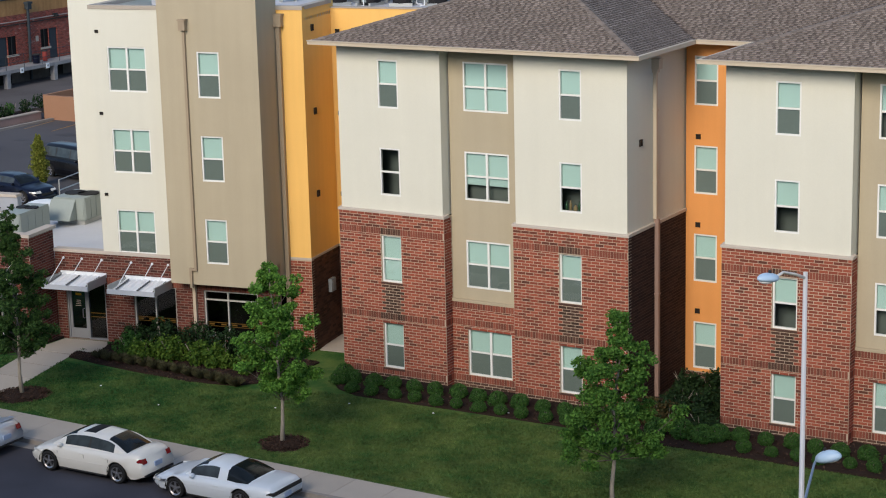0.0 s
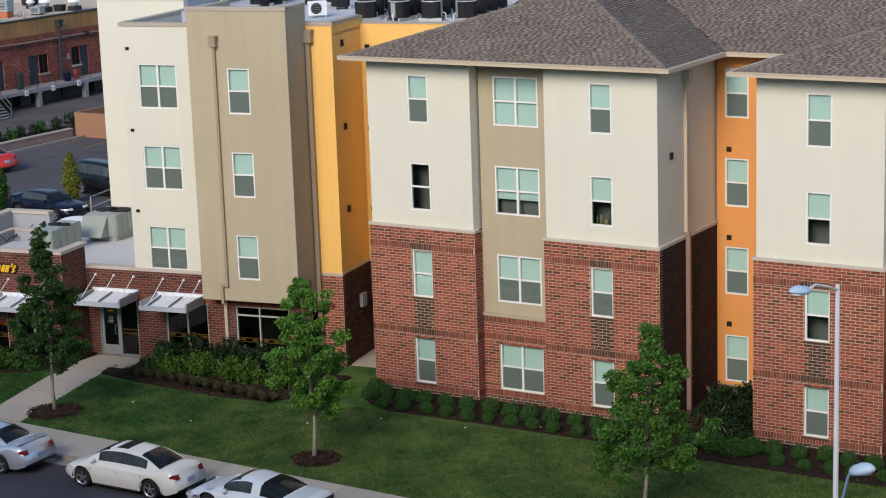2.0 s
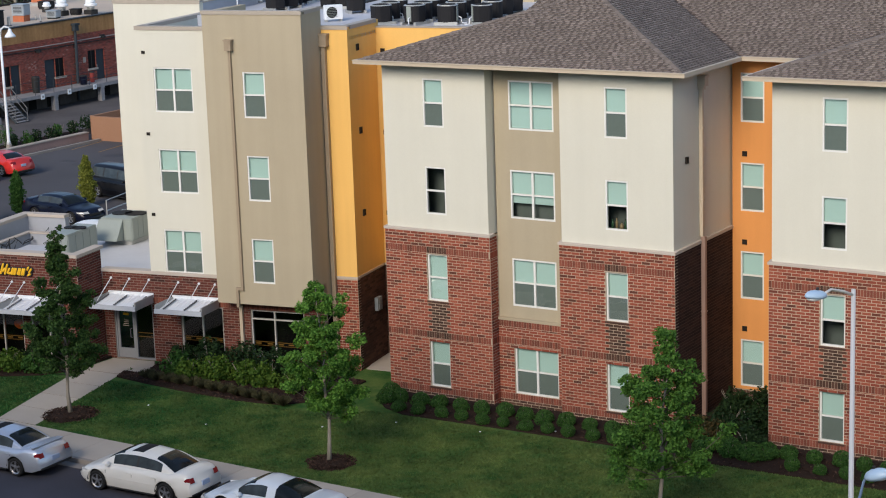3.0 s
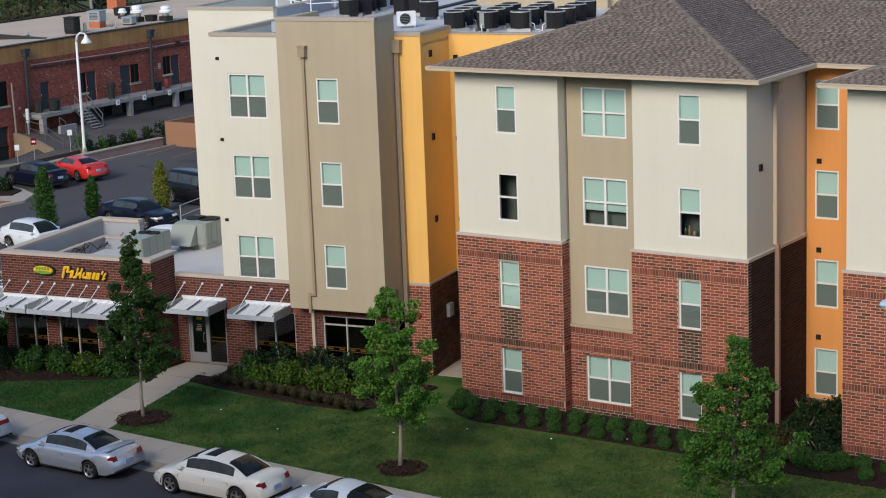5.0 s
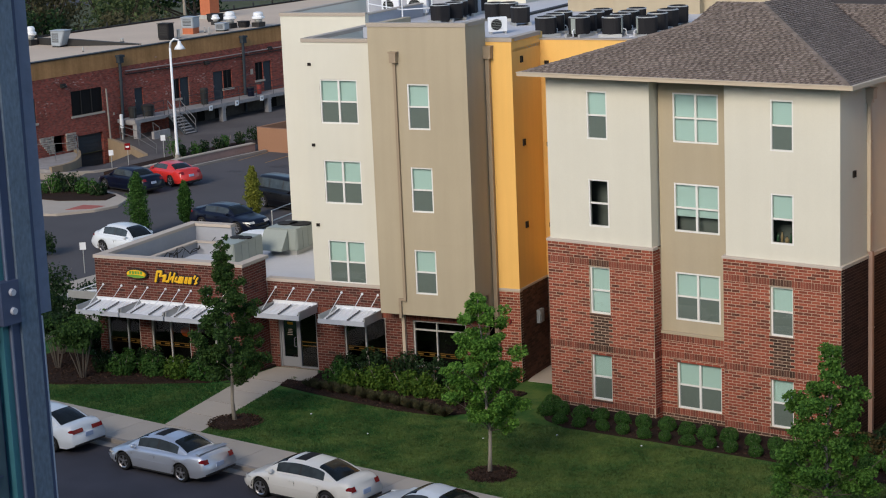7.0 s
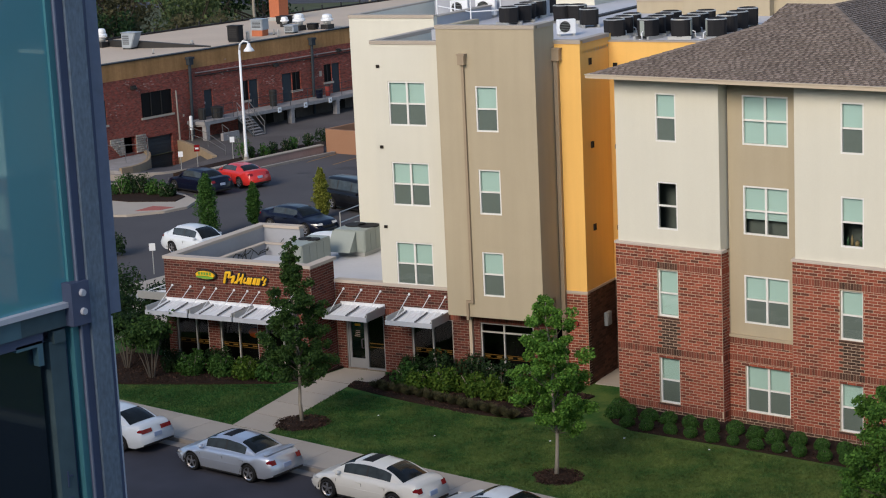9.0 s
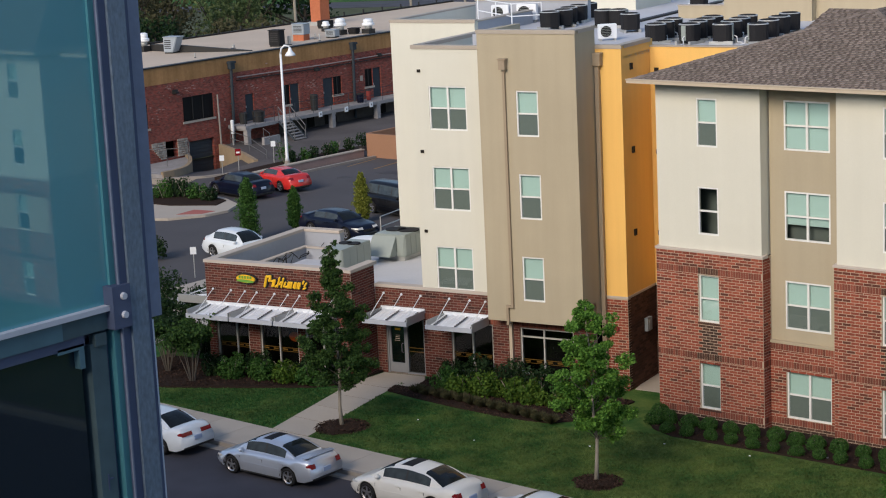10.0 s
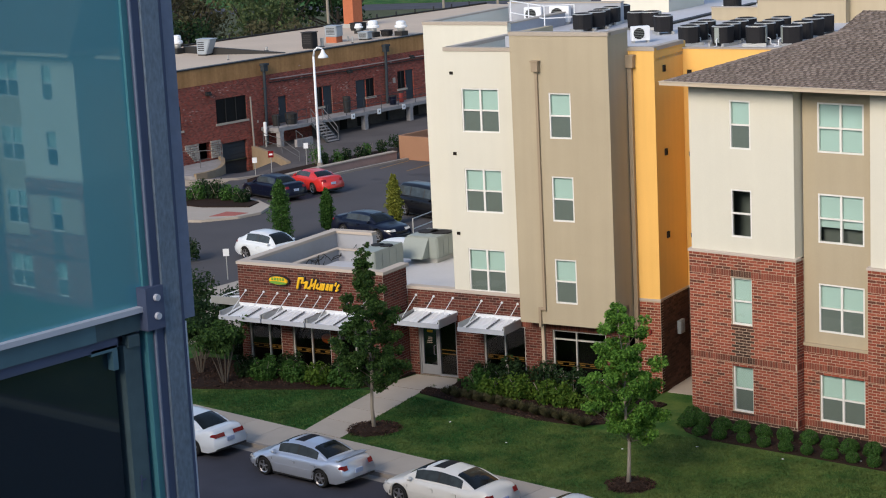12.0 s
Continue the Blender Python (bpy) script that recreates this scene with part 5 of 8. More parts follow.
def awning(x0, x1, y, z, depth, plates, m=WING, label="white corrugated metal awning hung on tie rods over the shop front"):
    """A flat metal awning: ribbed deck, deep fascia, side channels, outriggers and slanted tie rods."""
    a = thing("awning", label, "awning", m, "awnings of the shop")
    w = x1 - x0
    drop = 0.2
    verts, faces = [], []
    n = int(w / 0.06)
    for i in range(n + 1):
        h = 0.035 if (i // 2) % 2 else 0.0
        for d in (0.06, depth - 0.06):
            verts.append((x0 + 0.05 + (w - 0.1) * i / n, y - d, z - drop * d / depth + h))
    for i in range(n):
        faces.append((2 * i, 2 * i + 1, 2 * i + 3, 2 * i + 2))
    k = len(verts)
    verts += [(p, q, r - 0.025) for p, q, r in verts]
    faces += [(k + 2 * i + 2, k + 2 * i + 3, k + 2 * i + 1, k + 2 * i) for i in range(n)]
    mesh_part("deck", verts, faces, M["white_metal"], a, "white ribbed metal deck")
    f = bmesh.new()
    bx(f, x0, x1, y - depth, y - depth + 0.06, z - drop - 0.06, z - drop + 0.11)
    part("fascia", f, M["fascia"], a, "deep metal fascia")
    f = bmesh.new()
    bx(f, x0, x1, y - 0.06, y - 0.004, z - 0.05, z + 0.12)
    part("ledger", f, M["white_metal"], a)
    for xx in (x0, x1 - 0.05):
        f = bmesh.new()
        bx(f, xx, xx + 0.05, y - depth + 0.06, y - 0.06, z - drop - 0.06, z + 0.06)
        part("side_channel", f, M["galv"], a)
    for xx in plates:
        f = bmesh.new()
        bx(f, xx - 0.02, xx + 0.02, y - depth + 0.2, y - 0.1, z - 0.3, z - 0.24)
        part("outrigger", f, M["galv"], a)
        # a grey saddle strip over the ribs, with a tooth in each trough
        line = []
        for q in np.arange(0.3, depth - 0.2, 0.13):
            for dq, dz in ((-0.03, 0.06), (-0.03, 0.085), (0.04, 0.085), (0.04, 0.06)):
                line.append((y - q - dq, z - drop * (q + dq) / depth + dz))
        ends = [(line[-1][0], line[-1][1] - 0.024), (line[0][0], line[0][1] - 0.024)]
        line, n = line + ends, len(line) + 2
        mesh_part("saddle_strip", [(xx + e, p, h) for e in (-0.022, 0.022) for p, h in line], [tuple(range(n)), tuple(range(2 * n - 1, n - 1, -1))] + [(k, n + k, n + (k + 1) % n, (k + 1) % n) for k in range(n)], M["saddle"], a, "grey toothed saddle strip")
        f = bmesh.new()
        tube(f, [(xx, y - 0.03, z + 0.62), (xx, y - depth + 0.35, z - 0.02)], [0.016, 0.016], 6)
        part("tie_rod", f, M["white_metal"], a)
        f = bmesh.new()
        bmesh.ops.create_cone(f, cap_ends=True, segments=16, radius1=0.05, radius2=0.045, depth=0.03, matrix=pose(xx, y - 0.03, z + 0.62, 90))
        part("rod_plate", f, M["white_metal"], a, "round white anchor plate")
    return a


AW = 1.45
awning(-19.45, -17.42, RY, 2.62, AW, (-19.1, -18.22, -17.55))
awning(-17.36, -15.33, RY, 2.62, AW, (-16.98, -16.13, -15.5))
awning(-15.27, -13.24, RY, 2.62, AW, (-14.95, -14.1, -13.4))
awning(-12.3, -10.32, SY, 2.58, AW, (-12.15, -11.35, -10.49))
awning(-9.5, -7.5, SY, 2.56, AW, (-9.22, -8.33, -7.65))
awning(-2.4, -0.4, 0, 2.62, 2.1, (-2.1, -1.4, -0.7), WING @ pose(RX0, 0, 0, 0, 0, -90))


def rooftop_unit(x, y, z, w, d, h, hood, label):
    """A packaged rooftop unit: panelled casing on a kerb, fan openings on top, an intake hood."""
    u = thing("rooftop_unit", label, "air conditioner", WING @ pose(x, y, z), "rooftop units over the shop")
    f = bmesh.new()
    bx(f, 0.1, w - 0.1, 0.1, d - 0.1, 0, 0.18)
    part("kerb", f, M["galv"], u)
    f = bmesh.new()
    bx(f, 0, w, 0, d, 0.18, h)
    bmesh.ops.bevel(f, geom=f.edges[:], offset=0.03, segments=2, affect="EDGES")
    part("casing", f, M["unit"], u, "pale grey-green sheet metal casing")
    for i in range(4):
        f = bmesh.new()
        bx(f, 0.06 + i * (w - 0.1) / 4, 0.02 + (i + 1) * (w - 0.1) / 4, -0.014, 0.004, 0.26, h - 0.1)
        part("panel", f, M["unit"], u)
        f = bmesh.new()
        bx(f, w - 0.004, w + 0.014, 0.05 + i * (d - 0.08) / 4, (i + 1) * (d - 0.08) / 4, 0.26, h - 0.1)
        part("panel", f, M["unit"], u)
    for i in range(2):
        f = bmesh.new()
        bmesh.ops.create_cone(f, cap_ends=True, segments=28, radius1=min(w, d) * 0.3, radius2=min(w, d) * 0.3, depth=0.05, matrix=pose(w * 0.3 + i * w * 0.42, d * 0.6, h + 0.012))
        part("fan_opening", f, M["unit_dark"], u, "dark fan opening")
    if hood:
        f = bmesh.new()
        vs = [f.verts.new(p) for p in ((-0.05, -0.02, h - 0.06), (w * 0.72, -0.02, h - 0.06), (w * 0.72, -0.6, h - 0.85), (-0.05, -0.6, h - 0.85), (-0.05, -0.02, h - 0.9), (w * 0.72, -0.02, h - 0.9))]
        for q in ((0, 1, 2, 3), (0, 3, 4), (1, 5, 2), (3, 2, 5, 4)):
            f.faces.new([vs[i] for i in q])
        part("intake_hood", f, M["unit"], u, "slanted intake hood")
    return u


rooftop_unit(-16.3, 3.4, 3.15, 0.95, 2.2, 1.12, False, "grey-green packaged rooftop unit with ribbed panels")
rooftop_unit(-15.95, 6.85, 3.15, 1.5, 1.75, 1.12, True, "grey-green packaged rooftop unit with a slanted hood")
bm = bmesh.new()
bmesh.ops.create_uvsphere(bm, u_segments=20, v_segments=10, radius=0.9, matrix=pose(0, 0, 0) @ Matrix.Diagonal((1.0, 0.8, 0.32, 1)))
bmesh.ops.delete(bm, geom=[v for v in bm.verts if v.co.z < -0.01], context="VERTS")
for i, (x, y) in enumerate(((-18.6, 7.5), (-18.3, 9.9))):
    ob = part("tarp_cover", bm.copy(), M["white_metal"], None, "white humped cover on the shop roof")
    ob.matrix_basis = WING @ pose(x, y, 3.15, 0, 0, 20 * i)
    tagged(ob, category="cover")
bm.free()

# ================= planting =================
def young_tree(x, y, h, shape, seed, label, mat="leaf", limbs=30, lean=0.0, leaf=0.135, ring=0.78):
    """A street tree: tapered trunk, limbs of uneven length that carry flat sprays of leaves with gaps between them; shape: crown radius at heights."""
    rng = np.random.default_rng(seed)
    t = thing("young_tree", label, "tree", pose(x, y, 0), "street trees on the lawn")
    zs, rs_ = [p[0] for p in shape], [p[1] for p in shape]
    trunk = [(lean * (k / 8) ** 2 + 0.035 * math.sin(k * 1.9 + seed), 0.035 * math.cos(k * 1.6 + seed), h * 0.97 * k / 8) for k in range(9)]

    def axis(z):
        f = max(0.0, min(7.999, z / (h * 0.97) * 8))
        return Vector(trunk[int(f)]).lerp(Vector(trunk[int(f) + 1]), f - int(f))
    bm = bmesh.new()
    tube(bm, trunk, [0.062 * (1 - 0.86 * k / 8) + 0.006 + (0.02 if k == 0 else 0) for k in range(9)], 10)
    smooth(part("trunk", bm, M["bark"], t))
    q = []

    def clump(c, size):
        q.append(leaves(int(2100 * size * size) + 12, c, (size, size, size * 0.72), leaf, rng, 0.15, 0.35))
    for k in range(limbs):
        f = (k + 0.6 * rng.random()) / limbs
        z = zs[0] + (zs[-1] - zs[0]) * f ** 1.12
        a = k * 2.4 + rng.normal() * 0.35
        R = float(np.interp(z, zs, rs_)) * (0.45 + 0.65 * rng.random())
        z += 0.12 * rng.normal()
        root = axis(max(zs[0] - 0.3, z - 0.3 - 0.6 * R))
        way = Vector((math.cos(a), math.sin(a), 0))
        o = axis(z)
        tip = Vector((o.x, o.y, z)) + way * R
        mid = root.lerp(tip, 0.5) + Vector((0, 0, -0.05 * R)) + Vector(rng.normal(size=3)) * 0.05
        bm = bmesh.new()
        tube(bm, [root, mid, tip], [0.009 + 0.008 * R, 0.007 + 0.004 * R, 0.003], 6)
        scale = 0.7 + 0.3 * min(1.0, R)
        clump(tip, (0.19 + 0.15 * rng.random()) * scale)
        # leafy side twigs out to the tip and short ones near the trunk
        for g in ((0.15, 0.62) if R < 0.8 else (0.1, 0.45, 0.8)):
            c = mid.lerp(tip, g)
            e = c + Vector((-way.y, way.x, 0)) * rng.choice((-1, 1)) * (0.12 + 0.24 * rng.random()) * scale + Vector((0, 0, 0.13 * rng.normal() + 0.06))
            tube(bm, [c, e], [0.006, 0.003], 4)
            clump(e, (0.16 + 0.14 * rng.random()) * scale)
        part("limb", bm, M["bark_mid"], t)
    for k in range(9):
        z = zs[0] + 0.15 + (h * 0.9 - zs[0]) * k / 9
        r = 0.3 * float(np.interp(z, zs, rs_))
        clump(axis(z) + Vector((r * math.cos(k * 2.4), r * math.sin(k * 2.4), 0)), 0.2 + 0.08 * rng.random())
    for k in range(5):
        clump(axis(h * (0.86 + 0.03 * k)) + Vector((0.1 * math.cos(k * 2.4), 0.1 * math.sin(k * 2.4), 0)), 0.17)
    leaf_mesh("crown", np.concatenate(q), M[mat], t)
    mulch_ring(x, y, ring)
    return t


young_tree(-8.71, -7.25, 6.6, [(1.75, 0.75), (2.1, 1.15), (2.9, 1.3), (3.6, 1.35), (4.2, 1.15), (4.7, 0.75), (5.2, 0.35), (6.0, 0.2), (6.4, 0.08)], 21, "slim young street tree with dark green leaves", "leaf_mid", 54, -0.1, 0.1, 0.95)
young_tree(2.59, -7.56, 5.9, [(1.75, 0.85), (2.1, 1.25), (2.8, 1.45), (3.5, 1.2), (4.2, 1.0), (4.8, 0.85), (5.3, 0.5), (5.7, 0.15)], 4, "young oak with a pale trunk and fresh green leaves", "leaf", 42, -0.25, 0.105)
young_tree(14.55, -8.3, 6.0, [(1.85, 1.5), (2.2, 1.95), (3.0, 1.95), (3.8, 1.35), (4.5, 1.0), (5.1, 0.35), (5.7, 0.12)], 9, "broad young oak with green leaves before the block", "leaf_oak", 42, 0.3, 0.105)


def bush(x, y, w, d, h, seed, mat, label, name="shrub", n=420, leaf=0.09, group="", cat="shrub"):
    """A shrub: a few bent stems and a crown of leaves on lumps of uneven height."""
    rng = np.random.default_rng(seed)
    s = thing(name, label, cat, pose(x, y, 0.0), group)
    bm = bmesh.new()
    for k in range(5):
        a = rng.random() * 6.28
        tube(bm, [(0, 0, 0), (math.cos(a) * w * 0.15, math.sin(a) * d * 0.15, h * 0.4), (math.cos(a) * w * 0.32, math.sin(a) * d * 0.32, h * 0.75)], [0.02, 0.014, 0.005], 5)
    part("stem", bm, M["bark"], s)
    q = []
    if name == "boxwood":
        q.append(leaves(n, (0, 0, h * 0.5), (w * 0.47, d * 0.47, h * 0.5), leaf, rng, 0.8, 0.6))
        n = n // 2
    lumps = max(3, int(w * d * 7))
    for k in range(lumps):
        a, r = rng.random() * 6.28, math.sqrt(rng.random()) * 0.7
        cx, cy = math.cos(a) * r * w / 2, math.sin(a) * r * d / 2
        hh = h * (0.72 + 0.28 * rng.random()) * (1 - 0.25 * r)
        q.append(leaves(n // lumps, (cx, cy, hh * 0.52), (w * 0.5 / lumps ** 0.35, d * 0.5 / lumps ** 0.35, hh * 0.5), leaf, rng, 0.55, 0.55))
    quads = np.concatenate(q)
    quads[..., 2] = np.maximum(quads[..., 2], 0.02)
    leaf_mesh("foliage", quads, M[mat], s)
    return s


# clipped boxwoods along the brick facade, in two staggered rows
rng = np.random.default_rng(5)
boxwood = [bush(0, 0, 0.7, 0.7, 0.62, 100 + k, "leaf_bush", "small rounded boxwood shrub in the mulch bed", "boxwood", 1100, 0.07, "boxwoods along the facade") for k in range(3)]
spots = []
for m in (0.0, 14.39):
    for k in range(13):
        if m or k < 11:
            spots.append((m + 1.64 + 0.825 * k, -1.97, 0.7))
        spots.append((m + 1.1 + 0.825 * k, -1.02, 0.84))
spots += [(0.75, -1.35, 1.0), (0.5, -0.8, 1.0), (12.9, -1.75, 1.15), (13.7, -1.6, 1.1), (14.5, -1.75, 1.0), (14.9, -1.3, 0.95)]
for i, (x, y, s) in enumerate(spots):
    s *= 0.9 + 0.2 * rng.random()
    m = pose(x + rng.normal() * 0.04, y + rng.normal() * 0.04, 0.03, 0, 0, rng.random() * 360) @ Matrix.Diagonal((s, s, s * (0.85 + 0.15 * rng.random()), 1))
    if i < 3:
        boxwood[i].matrix_basis = m
    else:
        b = boxwood[i % 3]
        c = copy_thing(b, pose(0, 0, 0))
        c.matrix_basis = m

# shrubs before the shop
k = 0
for x, y, w, d, h, mt in ((-8.95, -0.8, 1.2, 1.1, 1.25, "leaf_dark"), (-8.5, -1.7, 1.3, 1.1, 1.1, "leaf_bush"), (-7.7, -0.7, 1.5, 1.2, 1.5, "leaf_dark"), (-7.6, -1.9, 1.2, 1.0, 1.0, "leaf_yellow"), (-6.6, -1.6, 1.3, 1.1, 1.15, "leaf_yellow"), (-6.3, -0.5, 1.5, 1.3, 1.6, "leaf_dark"), (-5.5, -1.5, 1.3, 1.1, 1.1, "leaf_yellow"), (-4.9, -0.5, 1.4, 1.2, 1.4, "leaf_dark"), (-4.4, -1.6, 1.3, 1.1, 1.1, "leaf_yellow"), (-3.5, -0.6, 1.5, 1.3, 1.3, "leaf_bush"), (-3.1, -1.6, 1.2, 1.0, 0.95, "leaf_yellow"), (-2.3, -0.7, 1.2, 1.2, 1.0, "leaf_dark"),
                          (-17.9, -4.6, 1.4, 1.1, 1.1, "leaf_dark"), (-16.9, -4.6, 1.5, 1.2, 1.2, "leaf_bush"), (-15.8, -4.2, 1.4, 1.1, 1.05, "leaf_bush"), (-14.7, -4.0, 1.4, 1.2, 1.1, "leaf_yellow"), (-13.6, -3.7, 1.3, 1.1, 1.0, "leaf_bush"), (-16.3, -3.7, 1.3, 1.0, 1.2, "leaf_dark"), (-14.2, -3.3, 1.3, 1.0, 1.1, "leaf_dark"), (-12.9, -3.3, 0.9, 0.9, 0.8, "leaf_dark"),
                          (11.9, 2.9, 1.2, 1.2, 1.0, "leaf_dark"), (13.2, 2.6, 1.8, 1.6, 1.25, "leaf_dark"), (12.6, 0.9, 1.5, 1.4, 1.0, "leaf_dark"), (13.7, 0.7, 1.3, 1.3, 1.2, "leaf_dark"), (12.1, -0.6, 1.2, 1.1, 1.1, "leaf_rust"), (12.9, -0.9, 1.1, 1.0, 1.1, "leaf_rust"), (14.0, -0.7, 1.1, 1.0, 0.9, "leaf_dark")):
    k += 1
    kind = {"leaf_dark": "dark green", "leaf_bush": "mid green", "leaf_yellow": "yellowish green", "leaf_rust": "rust-tinged green"}[mt]
    bush(x, y, w, d, h, 300 + k, mt, kind + " leafy shrub in the mulch bed", "shrub", 1300, 0.12, "shrubs round the building")
# low dry tufts along the edge of the shop bed
for k in range(1, 14):
    x = -9.75 + 0.56 * k
    rngt = np.random.default_rng(700 + k)
    g = thing("ornamental_grass", "low dry tuft of ornamental grass at the bed edge", "grass", pose(x, -2.5 - 0.045 * k + rngt.normal() * 0.06, 0.03), "grass tufts at the bed edge")
    n = 260
    a = rngt.random(n) * 6.28
    r = 0.27 * np.sqrt(rngt.random(n))
    hgt = np.sqrt(np.maximum(0.01, 0.12 - r ** 2)) * (0.85 + 0.4 * rngt.random(n))
    base = np.stack([np.cos(a) * 0.05, np.sin(a) * 0.05, np.zeros(n)], 1)
    tip = np.stack([np.cos(a) * r * 1.4, np.sin(a) * r * 1.4, hgt], 1)
    side = np.stack([-np.sin(a), np.cos(a), np.zeros(n)], 1) * 0.012
    leaf_mesh("blades", np.stack([base - side, base + side, (base + tip) / 2 + side + (0, 0, 0.06), tip], 1), M["grass_tuft"], g)


def stemmed_shrub(x, y, h, w, seed, mat, label):
    """A tall shrub with several bare pale stems that spread to a round crown."""
    rng = np.random.default_rng(seed)
    s = thing("tall_shrub", label, "shrub", pose(x, y, 0))
    bm = bmesh.new()
    q = []
    for k in range(9):
        a = k * 0.7 + rng.random() * 0.3
        r = w * (0.2 + 0.25 * rng.random())
        p = [(math.cos(a) * 0.08, math.sin(a) * 0.08, 0), (math.cos(a) * r * 0.5, math.sin(a) * r * 0.5, h * 0.35), (math.cos(a) * r, math.sin(a) * r, h * 0.72)]
        tube(bm, p, [0.024, 0.018, 0.008], 6)
        part("stem", bm, M["bark_mid"], s)
        bm = bmesh.new()
        for _ in range(5):
            c = (p[2][0] + rng.normal() * w * 0.14, p[2][1] + rng.normal() * w * 0.14, h * (0.6 + 0.36 * rng.random()))
            q.append(leaves(70, c, (0.34, 0.34, 0.26), 0.13, rng, 0.2, 0.4))
    bm.free()
    leaf_mesh("foliage", np.concatenate(q), M[mat], s)


stemmed_shrub(-18.0, -5.75, 2.5, 1.9, 31, "leaf_mid", "tall shrub with bare pale stems and green crown")
stemmed_shrub(-20.0, -5.2, 2.3, 1.8, 32, "leaf_dark", "tall shrub with bare stems and dark crown")
stemmed_shrub(-21.5, -3.6, 2.6, 2.0, 33, "leaf_dark", "tall shrub with bare stems and dark crown")
bush(-20.6, -2.6, 1.6, 1.5, 1.3, 341, "leaf_dark", "dark green leafy shrub in the mulch bed", "shrub", 900, 0.13, "shrubs round the building")
bush(-22.2, -2.0, 1.7, 1.6, 1.4, 342, "leaf_dark", "dark green leafy shrub in the mulch bed", "shrub", 900, 0.13, "shrubs round the building")
stemmed_shrub(-20.9, -1.2, 2.9, 1.8, 34, "leaf_dark", "tall shrub with bare stems and dark crown")

# ================= cars =================
def wheel(parent, x, y, r, side, spokes=5):
    """A wheel: tyre, dished rim and spokes; side: -1 or 1, where its face looks."""
    t = bmesh.new()
    prof = [(0.68, -0.1), (0.9, -0.11), (1.0, -0.07), (1.0, 0.07), (0.9, 0.11), (0.68, 0.1)]
    n = 28
    rings = [[t.verts.new((math.cos(2 * math.pi * k / n) * r * p, w, math.sin(2 * math.pi * k / n) * r * p)) for p, w in prof] for k in range(n)]
    for k in range(n):
        for i in range(len(prof)):
            j = (i + 1) % len(prof)
            t.faces.new([rings[k][i], rings[k][j], rings[(k + 1) % n][j], rings[(k + 1) % n][i]])
    bmesh.ops.recalc_face_normals(t, faces=t.faces)
    w = smooth(part("wheel", t, M["rubber"], parent, "black tyre"))
    w.location = (x, y, r)
    d = bmesh.new()
    bmesh.ops.create_cone(d, cap_ends=True, segments=28, radius1=r * 0.63, radius2=r * 0.63, depth=0.06, matrix=pose(0, side * 0.0, 0, 90))
    part("brake_disc", d, M["dark_trim"], w)
    d = bmesh.new()
    for k in range(n):
        a, b = 2 * math.pi * k / n, 2 * math.pi * (k + 1) / n
        vs = [d.verts.new((math.cos(q) * r * p, side * yy, math.sin(q) * r * p)) for q, p, yy in ((a, 0.60, 0.08), (b, 0.60, 0.08), (b, 0.72, 0.105), (a, 0.72, 0.105))]
        d.faces.new(vs)
    for k in range(spokes):
        a = 2 * math.pi * k / spokes + 0.3
        c, s = math.cos(a), math.sin(a)
        bx(d, 0, r * 0.66, -0.015, 0.015, -r * 0.09, r * 0.09, pose(0, side * 0.07, 0) @ Matrix.Rotation(-a, 4, "Y"))
    bmesh.ops.create_cone(d, cap_ends=True, segments=16, radius1=r * 0.16, radius2=r * 0.13, depth=0.05, matrix=pose(0, side * 0.085, 0, 90))
    part("rim", d, M["rim"], w, "alloy rim")
    return w


